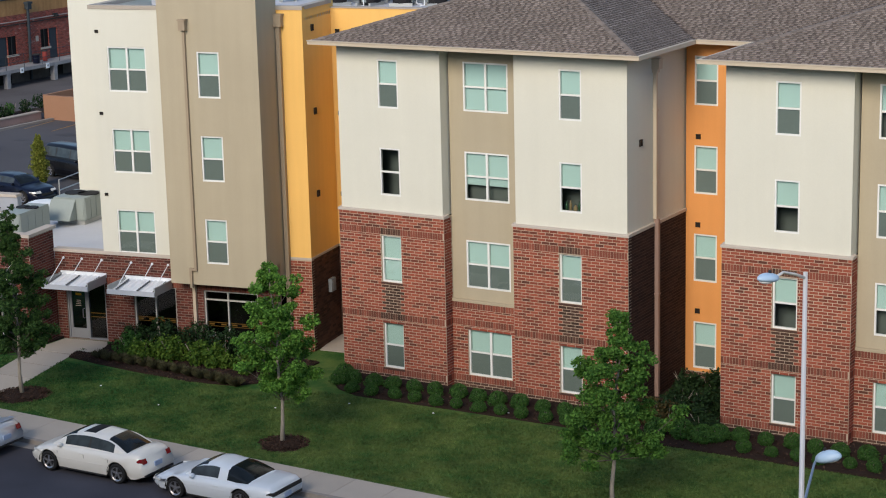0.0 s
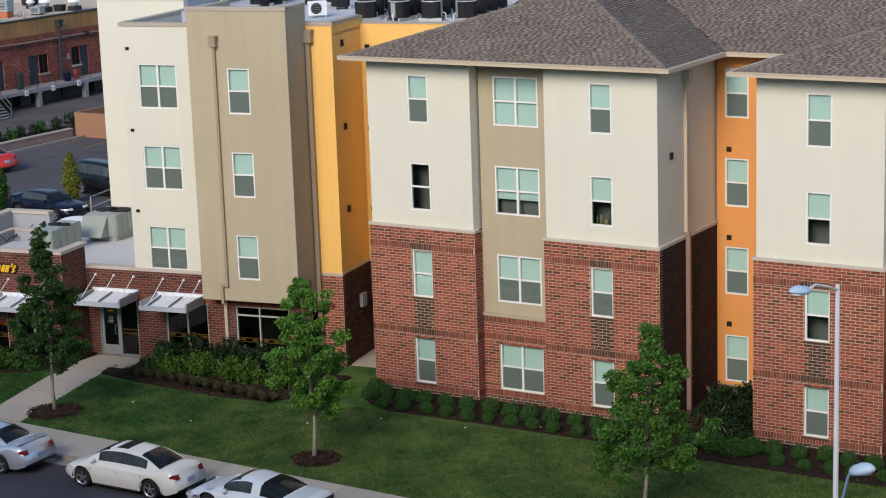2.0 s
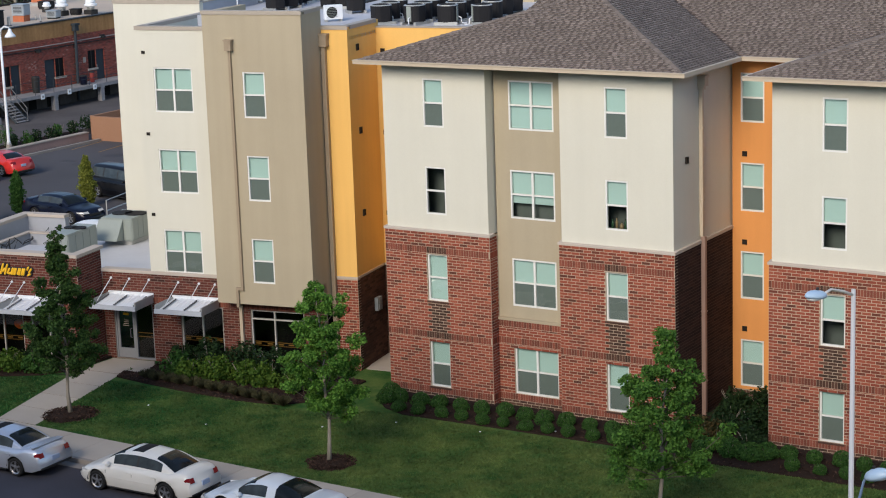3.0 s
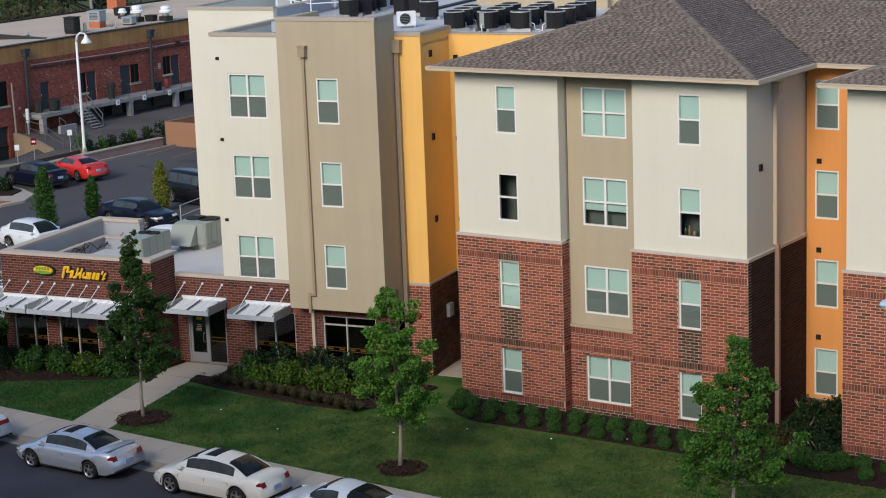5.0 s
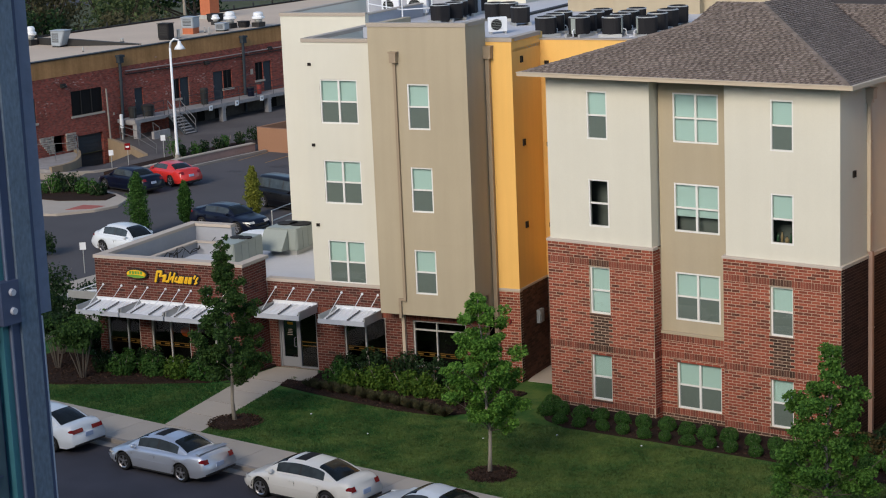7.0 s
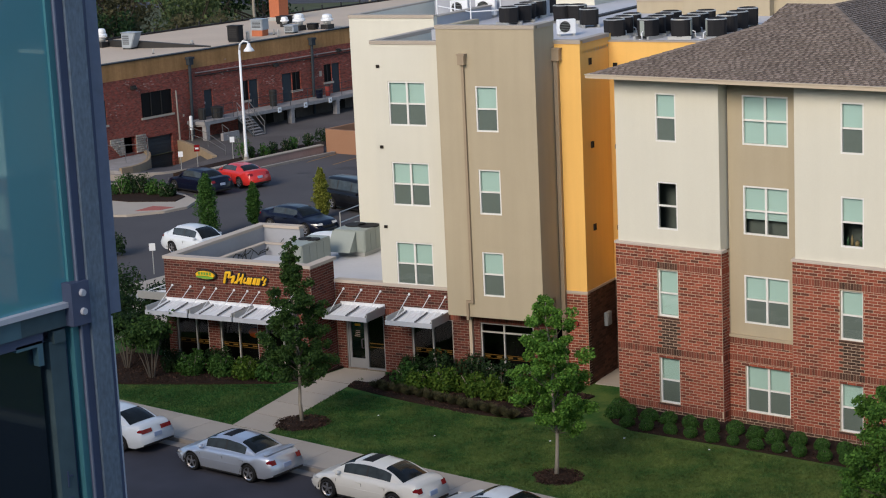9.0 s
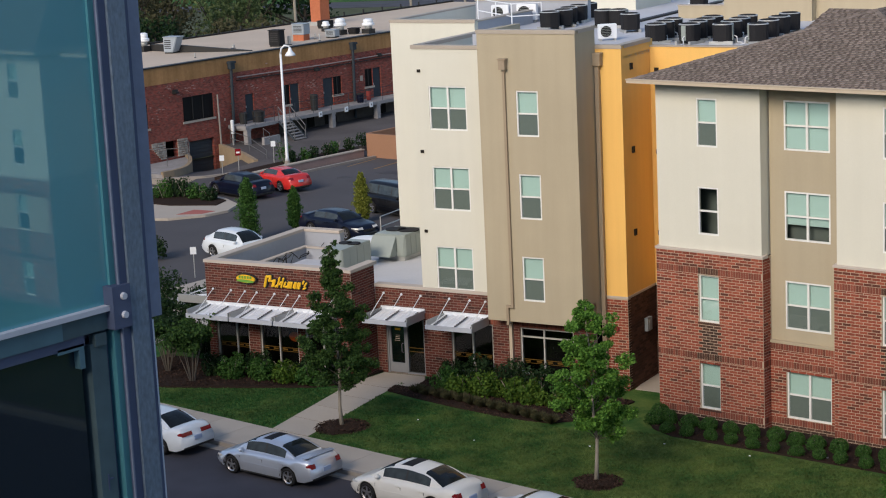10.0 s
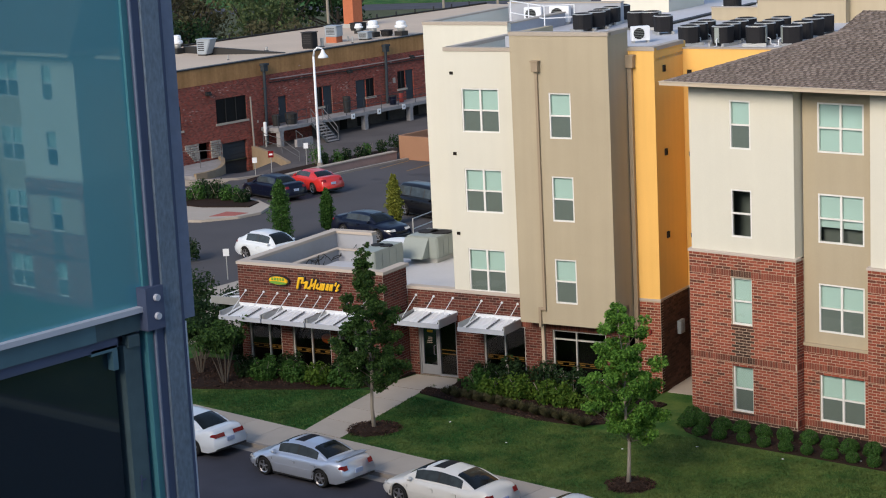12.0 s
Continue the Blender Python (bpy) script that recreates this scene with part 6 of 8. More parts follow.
def car(label, m, paint, L=4.8, W=1.8, H=1.45, wb=2.75, r=0.33, hood=(0.72, 0.86), deck=1.05, cabin=(1.25, 2.05, 3.35, 4.15), belt=0.93, sunroof=False, wide_tail=False, spokes=5, doors=2, spoiler=False, wrap=False):
    """A car that points to -x, its nose at x = 0, wheels on z = 0.
    cabin: where the windscreen starts, the roof starts, the roof ends and the rear glass ends."""
    c = thing("car", label, "car", m, "parked cars")
    hw = W / 2
    f_ax = (L - wb) * 0.47
    r_ax = f_ax + wb
    c0, c1, c2, c3 = cabin

    def top(x):
        pts = [(0, hood[0] - 0.1), (0.12, hood[0]), (c0, hood[1]), (c0 + 0.3, belt), (c3 - 0.25, belt + 0.03), (c3, deck), (L - 0.12, deck - 0.01), (L - 0.03, deck - 0.05), (L, deck - 0.12)]
        for (a, p), (b, q) in zip(pts, pts[1:]):
            if a <= x <= b:
                return p + (q - p) * (x - a) / (b - a)
        return deck

    def half(x):
        e = min(x, L - x)
        nose = 1 - 0.24 * max(0, 1 - x / 0.7) ** 2 - 0.13 * max(0, 1 - (L - x) / 0.8) ** 2
        return hw * nose

    def low(x):
        z = 0.2
        if x < 0.3:
            z += 0.1 * (1 - x / 0.3)
        if L - x < 0.35:
            z += 0.12 * (1 - (L - x) / 0.35)
        for a in (f_ax, r_ax):
            q = r + 0.06
            if abs(x - a) < q:
                z = max(z, r + math.sqrt(q * q - (x - a) ** 2) - 0.02)
        return z
    def side(x, z):
        """Half the width at a height: the flanks lean in above the waist, more so towards the tail."""
        k = min(1.0, max(0.0, (z - 0.5) / 0.45))
        return half(x) * (1 - (0.07 + 0.07 * max(0.0, 1 - (L - x) / 1.0)) * k)

    def shear(x, z):
        """The boot and the nose lean back above their bumpers."""
        if x > L - 0.5:
            return x - 0.17 * min(1.0, max(0.0, (z - 0.62) / 0.4)) * (x - L + 0.5) / 0.5
        if x < 0.7:
            return x + 0.26 * min(1.0, max(0.0, (z - 0.42) / 0.34)) * (1 - x / 0.7)
        return x
    xs = sorted({*np.linspace(0, L, 40).tolist(), *[a + (r + 0.06) * k / 6 for a in (f_ax, r_ax) for k in range(-6, 7)]})
    bm = bmesh.new()
    rows = []
    for x in xs:
        h, t, lo = half(x), top(x), low(x)
        mid = max(lo + 0.02, 0.55)
        prof = [(h * 0.93, lo), (h * 0.985, min(mid, lo + (mid - lo) * 0.5) if mid > lo else lo), (h, max(mid, lo + 0.03)), (side(x, t - 0.13), max(t - 0.13, lo + 0.05)), (side(x, t) * 0.97, max(t - 0.035, lo + 0.07)), (side(x, t) * 0.88, t), (h * 0.42, t + 0.025), (0, t + 0.03)]
        rows.append([bm.verts.new((shear(x, z), -y, z)) for y, z in prof] + [bm.verts.new((shear(x, z), y, z)) for y, z in prof[-2::-1]])
    for a, b in zip(rows, rows[1:]):
        for i in range(len(a) - 1):
            bm.faces.new([a[i], a[i + 1], b[i + 1], b[i]])
    bm.faces.new(rows[0][::-1])
    bm.faces.new(rows[-1])
    bmesh.ops.recalc_face_normals(bm, faces=bm.faces)
    smooth(part("body", bm, paint, c))
    block("underbody", M["dark_trim"], c, (0.25, L - 0.3, -hw * 0.86, hw * 0.86, 0.18, 0.5))
    # dark sills and a crease along the doors
    for s in (-1, 1):
        q = bmesh.new()
        bx(q, f_ax + r + 0.1, r_ax - r - 0.1, s * hw * 0.955 - 0.02, s * hw * 0.955 + 0.02, 0.17, 0.205)
        part("sill", q, M["dark_trim"], c)
        q = bmesh.new()
        bx(q, f_ax + r + 0.12, r_ax - r - 0.12, s * hw * 0.99 - 0.012, s * hw * 0.99 + 0.016, 0.5, 0.54)
        bmesh.ops.bevel(q, geom=q.edges[:], offset=0.008, segments=1, affect="EDGES")
        part("side_moulding", q, paint, c)
        for ax in (f_ax, r_ax):
            q = bmesh.new()
            for k in range(14):
                a0, a1 = math.pi * k / 14, math.pi * (k + 1) / 14
                vs = [q.verts.new((ax + math.cos(a) * rr, s * yy, r - 0.02 + math.sin(a) * rr)) for a, rr, yy in ((a0, r + 0.07, hw * 0.99), (a1, r + 0.07, hw * 0.99), (a1, r + 0.02, hw * 0.8), (a0, r + 0.02, hw * 0.8))]
                q.faces.new(vs)
            bmesh.ops.remove_doubles(q, verts=q.verts, dist=0.001)
            part("arch_lining", q, M["dark_trim"], c)
    # cabin: a smooth shell; the faces that are glazed become panes of their own
    def roofline(x):
        if x < c1:
            s = (x - c0) / (c1 - c0)
            k = math.sin(s * math.pi / 2) ** 0.92
        elif x > c2:
            s = (c3 - x) / (c3 - c2)
            k = math.sin(s * math.pi / 2) ** 0.92
        else:
            return H - 0.035 * ((2 * x - c1 - c2) / (c2 - c1)) ** 2
        edge = H - 0.035
        return belt - 0.04 + (edge - belt + 0.04) * k
    NX, SV = 40, (0.0, 0.2, 0.5, 0.82, 0.96, 1.0, 1.0, 1.0)
    grid = []
    for k in range(NX + 1):
        x = c0 + (c3 - c0) * k / NX
        h = roofline(x) - (belt - 0.04)
        row = []
        for v, s in enumerate(SV):
            lean = 0.86 - 0.25 * s * h / (H - belt) if v < 4 else (0.86 - 0.25 * h / (H - belt)) * (0.93, 0.8, 0.45, 0.0)[v - 4]
            drop = (0.045, 0.015, 0.004, 0.0)[v - 4] if v >= 4 else 0.0
            pinch = 1 - 0.1 * (abs(2 * k / NX - 1)) ** 4
            row.append((hw * lean * pinch, belt - 0.04 + h * s - drop * min(1, h * 4)))
        grid.append((x, [(-y, z) for y, z in row] + [(y, z) for y, z in row[-2::-1]]))
    nv = len(grid[0][1])
    spans = ((0.17, 0.475), (0.495, 0.8)) if doors == 2 else ((0.10, 0.5),) if wrap else ((0.12, 0.66),) if doors == 1 else ((0.05, 0.3), (0.33, 0.62), (0.65, 0.95))
    groups = {"cabin": []}
    for k in range(NX):
        x = (grid[k][0] + grid[k + 1][0]) / 2
        f = (x - c0) / (c3 - c0)
        tall = roofline(x) - belt > 0.1
        for v in range(nv - 1):
            m_ = v if v < nv // 2 else nv - 2 - v
            name = "cabin"
            if m_ in (1, 2) and tall:
                for q, (a, b) in enumerate(spans):
                    if a < f < b:
                        name = "side_window%d_%d" % (q, v < nv // 2)
                    elif q and spans[q - 1][1] <= f <= a:
                        name = "pillar"
            if name != "cabin":
                pass
            elif m_ >= 4 and x < c1 - 0.06 and roofline(x) - belt > 0.02:
                name = "windscreen"
            elif m_ >= (1 if wrap else 4) and x > c2 + (-0.05 if wrap else 0.1) and 0.09 < roofline(x) - belt < H - belt - 0.06:
                name = "rear_window"
            elif sunroof and m_ >= 5 and c1 + 0.12 < x < c1 + 0.58:
                name = "sunroof"
            groups.setdefault(name, []).append((k, v))
    for name, cells in groups.items():
        g = bmesh.new()
        seen = {}

        def vert(k, v):
            if (k, v) not in seen:
                y, z = grid[k][1][v]
                seen[(k, v)] = g.verts.new((grid[k][0], y, z))
            return seen[(k, v)]
        for k, v in cells:
            g.faces.new([vert(k, v), vert(k, v + 1), vert(k + 1, v + 1), vert(k + 1, v)])
        bmesh.ops.recalc_face_normals(g, faces=g.faces)
        plain = name.rstrip("0123456789_")
        smooth(part(plain, g, paint if plain == "cabin" else M["dark_trim"] if plain == "pillar" else M["sunroof"] if plain == "sunroof" else M["car_side_glass"] if plain == "side_window" else M["car_glass"], c, "" if plain == "cabin" else "black door pillar" if plain == "pillar" else "grey glass" if plain == "side_window" else "dark tinted glass"))
    # trim
    for s in (-1, 1):
        wheel(c, f_ax, s * (hw - 0.11), r, s, spokes)
        wheel(c, r_ax, s * (hw - 0.11), r, s, spokes)
        q = bmesh.new()
        bmesh.ops.create_uvsphere(q, u_segments=12, v_segments=8, radius=0.1, matrix=pose(c0 + 0.42, s * (hw * 0.88 + 0.08), belt + 0.05) @ Matrix.Diagonal((0.7, 1.1, 0.75, 1)))
        smooth(part("mirror", q, paint, c))
        q = bmesh.new()
        plan = [(0.004, half(0) * f) for f in (0.5, 0.7, 0.88)] + [(0.42 * k / 5, half(0.42 * k / 5) + 0.006) for k in range(6)]
        rims = [[q.verts.new((shear(px, z) - 0.006, sd * py, z)) for z in (hood[0] - 0.17 + 0.08 * i / 8, hood[0] - 0.05)] for sd in (s,) for i, (px, py) in enumerate(plan)]
        for a, b in zip(rims, rims[1:]):
            q.faces.new([a[0], a[1], b[1], b[0]])
        bmesh.ops.recalc_face_normals(q, faces=q.faces)
        part("headlight", q, M["clear_lens"], c, "clear headlight")
        # a lens that follows the rear corner
        q = bmesh.new()
        zl = deck - 0.2
        plan = [(L - 0.2 + 0.2 * k / 6, side(L - 0.2 + 0.2 * k / 6, zl) + 0.008) for k in range(7)] + [(L + 0.008, side(L, zl) * f) for f in ((0.9, 0.7, 0.5, 0.3, 0.0) if wrap else (0.9, 0.66, 0.45, 0.3) if wide_tail else (0.93, 0.82, 0.7))]
        rims = []
        for i, (px, py) in enumerate(plan):
            grow = min(1.0, 0.25 + i / 5)
            zc, hz = zl, (0.06 if wrap else 0.07 if wide_tail else 0.08) * grow
            rims.append([q.verts.new((shear(px - dx, zc + dz), s * (py - dx), zc + dz)) for dx, dz in ((0.03, -hz), (0.0, -hz * 0.9), (0.0, hz * 0.9), (0.03, hz))])
        for a, b in zip(rims, rims[1:]):
            for i in range(3):
                q.faces.new([a[i], a[i + 1], b[i + 1], b[i]])
        bmesh.ops.recalc_face_normals(q, faces=q.faces)
        part("tail_light", q, M["dark_trim"] if wrap else M["red_lens"], c, "dark tail light band" if wrap else "red tail light")
        for k in range(min(doors, 2)):
            q = bmesh.new()
            hx = c0 + 1.15 + 0.95 * k
            bx(q, hx, hx + 0.2, s * hw * 0.985 - 0.015, s * hw * 0.985 + 0.015, belt - 0.16, belt - 0.12)
            part("door_handle", q, paint, c)
            q = bmesh.new()
            for xx in ((c0 + 0.3, c0 + 1.35, c0 + 2.3) if doors == 2 else (c0 + 0.3, c0 + 1.6)):
                bx(q, xx, xx + 0.008, s * hw * 0.98 - 0.006, s * hw * 0.98 + 0.006, 0.45, belt - 0.16)
            if k == 0:
                part("door_gap", q, M["dark_trim"], c)
            else:
                q.free()
    q = bmesh.new()
    px = shear(L, deck - 0.38)
    bx(q, px - 0.03, px + 0.02, -0.17, 0.17, deck - 0.45, deck - 0.31)
    part("number_plate", q, M["plate"], c, "pale number plate with no writing")
    q = bmesh.new()
    bx(q, L - 0.1, L + 0.03, -half(L - 0.1) * 0.9, half(L - 0.1) * 0.9, 0.3, 0.36)
    part("bumper_gap", q, M["dark_trim"], c)
    q = bmesh.new()
    bx(q, -0.01, 0.05, -0.4, 0.4, hood[0] - 0.28, hood[0] - 0.18)
    part("grille", q, M["dark_trim"], c)
    if spoiler:
        q = bmesh.new()
        bx(q, L - 0.46, L - 0.24, -hw * 0.78, hw * 0.78, deck + 0.035, deck + 0.065)
        bx(q, L - 0.4, L - 0.3, -hw * 0.78, -hw * 0.7, deck - 0.02, deck + 0.035)
        bx(q, L - 0.4, L - 0.3, hw * 0.7, hw * 0.78, deck - 0.02, deck + 0.035)
        bmesh.ops.bevel(q, geom=q.edges[:], offset=0.012, segments=1, affect="EDGES")
        part("spoiler", q, paint, c)
    return c


def paint(name, c, metal=0.0):
    m = material(name, c, 0.3, 0.5 if max(c) > 0.1 else 0.25, metal=metal, grain=0.03, scale=3)
    m.node_tree.nodes["Principled BSDF"].inputs["Coat Weight"].default_value = 0.35 if max(c) > 0.1 else 0.12
    m.node_tree.nodes["Principled BSDF"].inputs["Coat Roughness"].default_value = 0.06
    return m


M["paint_pearl"] = paint("pearl_white_paint", (0.74, 0.72, 0.66))
M["paint_white"] = paint("white_paint", (0.67, 0.715, 0.75))
M["paint_silver"] = paint("silver_paint", (0.564, 0.606, 0.678), 0.55)
M["paint_navy"] = paint("navy_paint", (0.004, 0.006, 0.018))
M["paint_red"] = paint("red_paint", (0.55, 0.03, 0.025))
M["paint_black"] = paint("black_paint", (0.006, 0.006, 0.008))
ROAD = -0.15
# along the kerb; the noses point to -x
car("pearl white saloon with a sunroof parked at the kerb", pose(-3.63, -11.75, ROAD), M["paint_pearl"], L=4.52, W=1.7, H=1.35, wb=2.71, r=0.32, sunroof=True, hood=(0.68, 0.83), cabin=(0.92, 1.85, 2.85, 3.98), deck=0.97, belt=0.88)
car("silver saloon with a small spoiler parked at the kerb", pose(-9.55, -11.93, ROAD), M["paint_silver"], L=4.48, W=1.72, H=1.31, wb=2.62, r=0.31, sunroof=True, spoiler=True, hood=(0.63, 0.78), cabin=(0.98, 1.85, 2.75, 3.85), deck=0.95, belt=0.86)
car("white coupe with pop-up lamps and wraparound rear glass", pose(1.33, -11.9, ROAD), M["paint_white"], L=4.45, W=1.75, H=1.2, wb=2.39, r=0.31, hood=(0.55, 0.74), deck=0.8, belt=0.75, cabin=(1.2, 2.0, 2.55, 3.75), doors=1, wrap=True)
car("white saloon parked at the kerb behind the silver one", pose(-15.82, -11.8, ROAD), M["paint_white"], L=4.55, W=1.73, H=1.36, wb=2.61, r=0.31, hood=(0.66, 0.8), cabin=(1.0, 1.95, 2.95, 4.0), wide_tail=True, deck=1.0, belt=0.88)
# in the car park
def far_car(label, pt, front_left, heading, **k):
    return car(label, pose(front_left[0], front_left[1], 0.0, 0, 0, heading), pt, **k)


far_car("red coupe parked on the car park", M["paint_red"], (-49.1, 29.3), -12, L=4.7, W=1.8, H=1.34, wb=2.72, doors=1, hood=(0.66, 0.8), cabin=(1.3, 2.15, 3.1, 4.1))
far_car("navy saloon parked on the car park", M["paint_navy"], (-49.7, 26.35), -10, L=4.9, W=1.8, H=1.42, wb=2.8)
far_car("white hatchback saloon on the drive", M["paint_white"], (-31.4, 12.25), 175, L=4.5, W=1.76, H=1.47, wb=2.64)
far_car("dark blue saloon parked behind the shop", M["paint_navy"], (-30.8, 19.15), 175, L=4.8, W=1.8, H=1.37, wb=2.75)
far_car("black van parked beside the wing", M["paint_black"], (-31.8, 25.0), 168, L=4.9, W=1.9, H=1.78, wb=2.9, cabin=(1.0, 1.6, 4.5, 4.85), belt=1.02, deck=1.05, hood=(0.8, 0.95), doors=3)

# ================= car park and drive =================
slab("car_park", M["lot"], None, [(-31.5, -10.6), (-31.5, 9.5), (-24, 12.5), (-24, 60), (-60, 60), (-60, 38.0), (-57.6, 36.2), (-55.6, 31.0), (-53.5, 27), (-62, 22), (-120, 10), (-120, -10.6)], -0.298, -0.04, "grey asphalt car park and drive", "structure")
slab("drive", M["lot"], None, [(-53.5, 27), (-55.6, 31.0), (-59.4, 31.0), (-61.9, 30.0), (-61.9, 22.1)], -0.32, -0.29, "grey asphalt drive to the sunken ramp", "structure")
slab("apron", M["concrete"], None, [(-31.5, -8), (-24, -8), (-24, 12.4), (-31.5, 9.4)], -0.298, 0.02, "pale concrete apron beside the shop", "structure")
# planted island with a ramped corner
isl = [(-60, 13.5), (-47.5, 16.9), (-45.2, 18.0), (-44.0, 19.8), (-43.8, 21.4), (-44.8, 23.2), (-47, 24.3), (-52, 25.6), (-60, 24)]
slab("traffic_island", M["concrete"], None, isl, -0.298, 0.1, "pale concrete island with rounded corner", "structure")
slab("planting_bed", M["mulch"], None, [(-60, 20.4), (-48.2, 20.9), (-45.6, 22.2), (-46.2, 23.6), (-51, 24.9), (-60, 23.4)], 0.05, 0.16, "dark mulch bed on the island", "structure")
slab("planting_bed", M["mulch"], None, [(-60, 15.2), (-49.0, 17.5), (-47.3, 18.6), (-50.5, 19.4), (-60, 18.6)], 0.05, 0.15, "dark mulch bed on the island", "structure")
slab("tactile_pad", material("tactile_pad", (0.36, 0.12, 0.10), 0.9, 0.2, grain=0.1, scale=20), None, [(-45.6, 19.0), (-44.4, 19.9), (-44.3, 20.9), (-45.8, 20.6)], 0.09, 0.112, "worn red tactile pad on the ramp", "structure")
for i, (x, y, w, h) in enumerate(((-50.4, 22.4, 1.4, 1.5), (-49.6, 23.4, 1.6, 1.6), (-48.3, 23.4, 1.4, 1.3), (-47.1, 23.2, 1.2, 1.0), (-50.9, 18.8, 1.5, 1.6), (-51.5, 24.0, 1.4, 1.2), (-52.4, 21.6, 1.6, 1.5))):
    bush(x, y, w, w, h, 900 + i, "leaf_dark" if i % 2 else "leaf_bush", "dense green shrub on the island bed", "shrub", 700, 0.16, "shrubs on the island")
bush(-37.6, 10.0, 1.6, 1.6, 1.5, 930, "leaf_dark", "dark green shrub beside the drive", "shrub", 700, 0.16)
bush(-29.0, 3.2, 2.2, 2.0, 2.0, 931, "leaf_dark", "dark green shrub beside the apron", "shrub", 900, 0.16)
# low retaining wall with a pale kerb
M["wall_red"] = material("red_block_wall", (0.33, 0.235, 0.21), 0.9, 0.2, grain=0.12, scale=12, stain=0.2, stain_scale=0.8)


def strip(name, mat, pts, t, z0, z1, label):
    """A wall of even thickness along a bent line."""
    p = [Vector((x, y)) for x, y in pts]
    out, back = [], []
    for i, q in enumerate(p):
        d = (p[min(i + 1, len(p) - 1)] - p[max(i - 1, 0)]).normalized()
        nn = Vector((-d.y, d.x)) * t / 2
        out.append(tuple(q + nn))
        back.append(tuple(q - nn))
    return slab(name, mat, None, out + back[::-1], z0, z1, label, "structure")


RW = [(-50.2, 28.2), (-50.45, 30.0), (-50.6, 33.8), (-50.55, 37.0), (-50.4, 40.45)]
strip("retaining_wall", M["wall_red"], RW, 0.35, -0.3, 0.43, "low red block retaining wall")
strip("wall_cap", M["concrete"], RW, 0.45, 0.43, 0.5, "pale concrete wall cap")
strip("kerb", M["kerb"], [(x + 1.1, y) for x, y in RW], 0.25, -0.3, 0.1, "pale kerb along the car park")
slab("planting_bed", M["mulch"], None, [(x - 0.25, y) for x, y in RW] + [(x - 1.75, y) for x, y in RW[::-1]], -0.3, 0.4, "mulch strip above the retaining wall", "structure")
for i, (x, y, w) in enumerate(((-51.15, 35.6, 0.85), (-51.3, 36.7, 0.85), (-51.2, 37.8, 0.9), (-51.2, 38.9, 0.95), (-51.45, 40.3, 1.0), (-51.6, 41.9, 1.0), (-52.0, 34.5, 1.5), (-51.35, 34.55, 0.8))):
    b = bush(x, y, w, w, w * 1.15, 950 + i, "leaf_dark" if i % 3 else "leaf_bush", "small green shrub above the retaining wall", "shrub", 330, 0.14, "shrubs above the retaining wall")
    b.location.z = 0.38
# asphalt yard of the warehouse, higher than the car park
YARD = [(-61.95, 38.55), (-59.45, 37.4), (-57.15, 36.22), (-54.25, 34.35), (-52.3, 34.3), (-52.3, 42.2), (-50.3, 46.0), (-50.3, 84.0), (-61.95, 84.0)]
M["yard"] = material("yard_asphalt", (0.098, 0.09, 0.09), 0.9, 0.2, grain=0.2, scale=10, stain=0.4, stain_scale=0.35)
slab("yard", M["yard"], None, YARD, -0.35, 0.33, "stained grey asphalt yard before the loading dock", "structure")
tagged(mesh_part("yard_slope", [(-54.3, 34.35, 0.33), (-52.3, 34.3, 0.33), (-53.3, 31.6, -0.035), (-55.1, 32.2, -0.035), (-54.3, 34.35, -0.3), (-52.3, 34.3, -0.3), (-53.3, 31.6, -0.3), (-55.1, 32.2, -0.3)], [(0, 3, 2, 1), (0, 4, 7, 3), (3, 7, 6, 2), (2, 6, 5, 1)], M["yard"], None, "asphalt slope up to the yard"), kind="structure")
enc = thing("refuse_enclosure", "tan stucco refuse enclosure at the car park", "enclosure")
M["oil"] = material("oil_stain", (0.055, 0.052, 0.053), 0.7, 0.3, grain=0.3, scale=4)
M["enc"] = material("enclosure_stucco", (0.30, 0.165, 0.10), 0.9, 0.2, grain=0.06, scale=8, stain=0.1)
# stains on the car park
for x, y, w in ((-43.6, 33.0, 1.3), (-41.8, 34.6, 1.0), (-44.2, 36.2, 1.2), (-40.6, 32.2, 0.8), (-45.8, 33.6, 0.7)):
    slab("oil_stain", M["oil"], None, [(x + w * math.cos(k * 0.6) * (0.8 + 0.25 * math.sin(k * 2.3 + x)), y + w * 0.55 * math.sin(k * 0.6) * (0.8 + 0.25 * math.cos(k * 1.7))) for k in range(10)], -0.045, -0.0375, "dark oil stain on the asphalt", "structure")
block("wall", M["enc"], enc, (-50.2, -49.95, 40.7, 45.5, -0.05, 1.55))
block("wall", M["enc"], enc, (-49.95, -44.0, 40.5, 40.75, -0.05, 1.55))
block("wall", M["enc"], enc, (-49.95, -44.0, 45.25, 45.5, -0.05, 1.55))
for k in range(3):
    slab("bay_line", M["dim_yellow"], None, [(-48.6 + k * 2.3, 36.9), (-48.48 + k * 2.3, 36.9), (-48.9 + k * 2.3, 40.2), (-49.02 + k * 2.3, 40.2)], -0.045, -0.036, "faded yellow bay line", "structure")


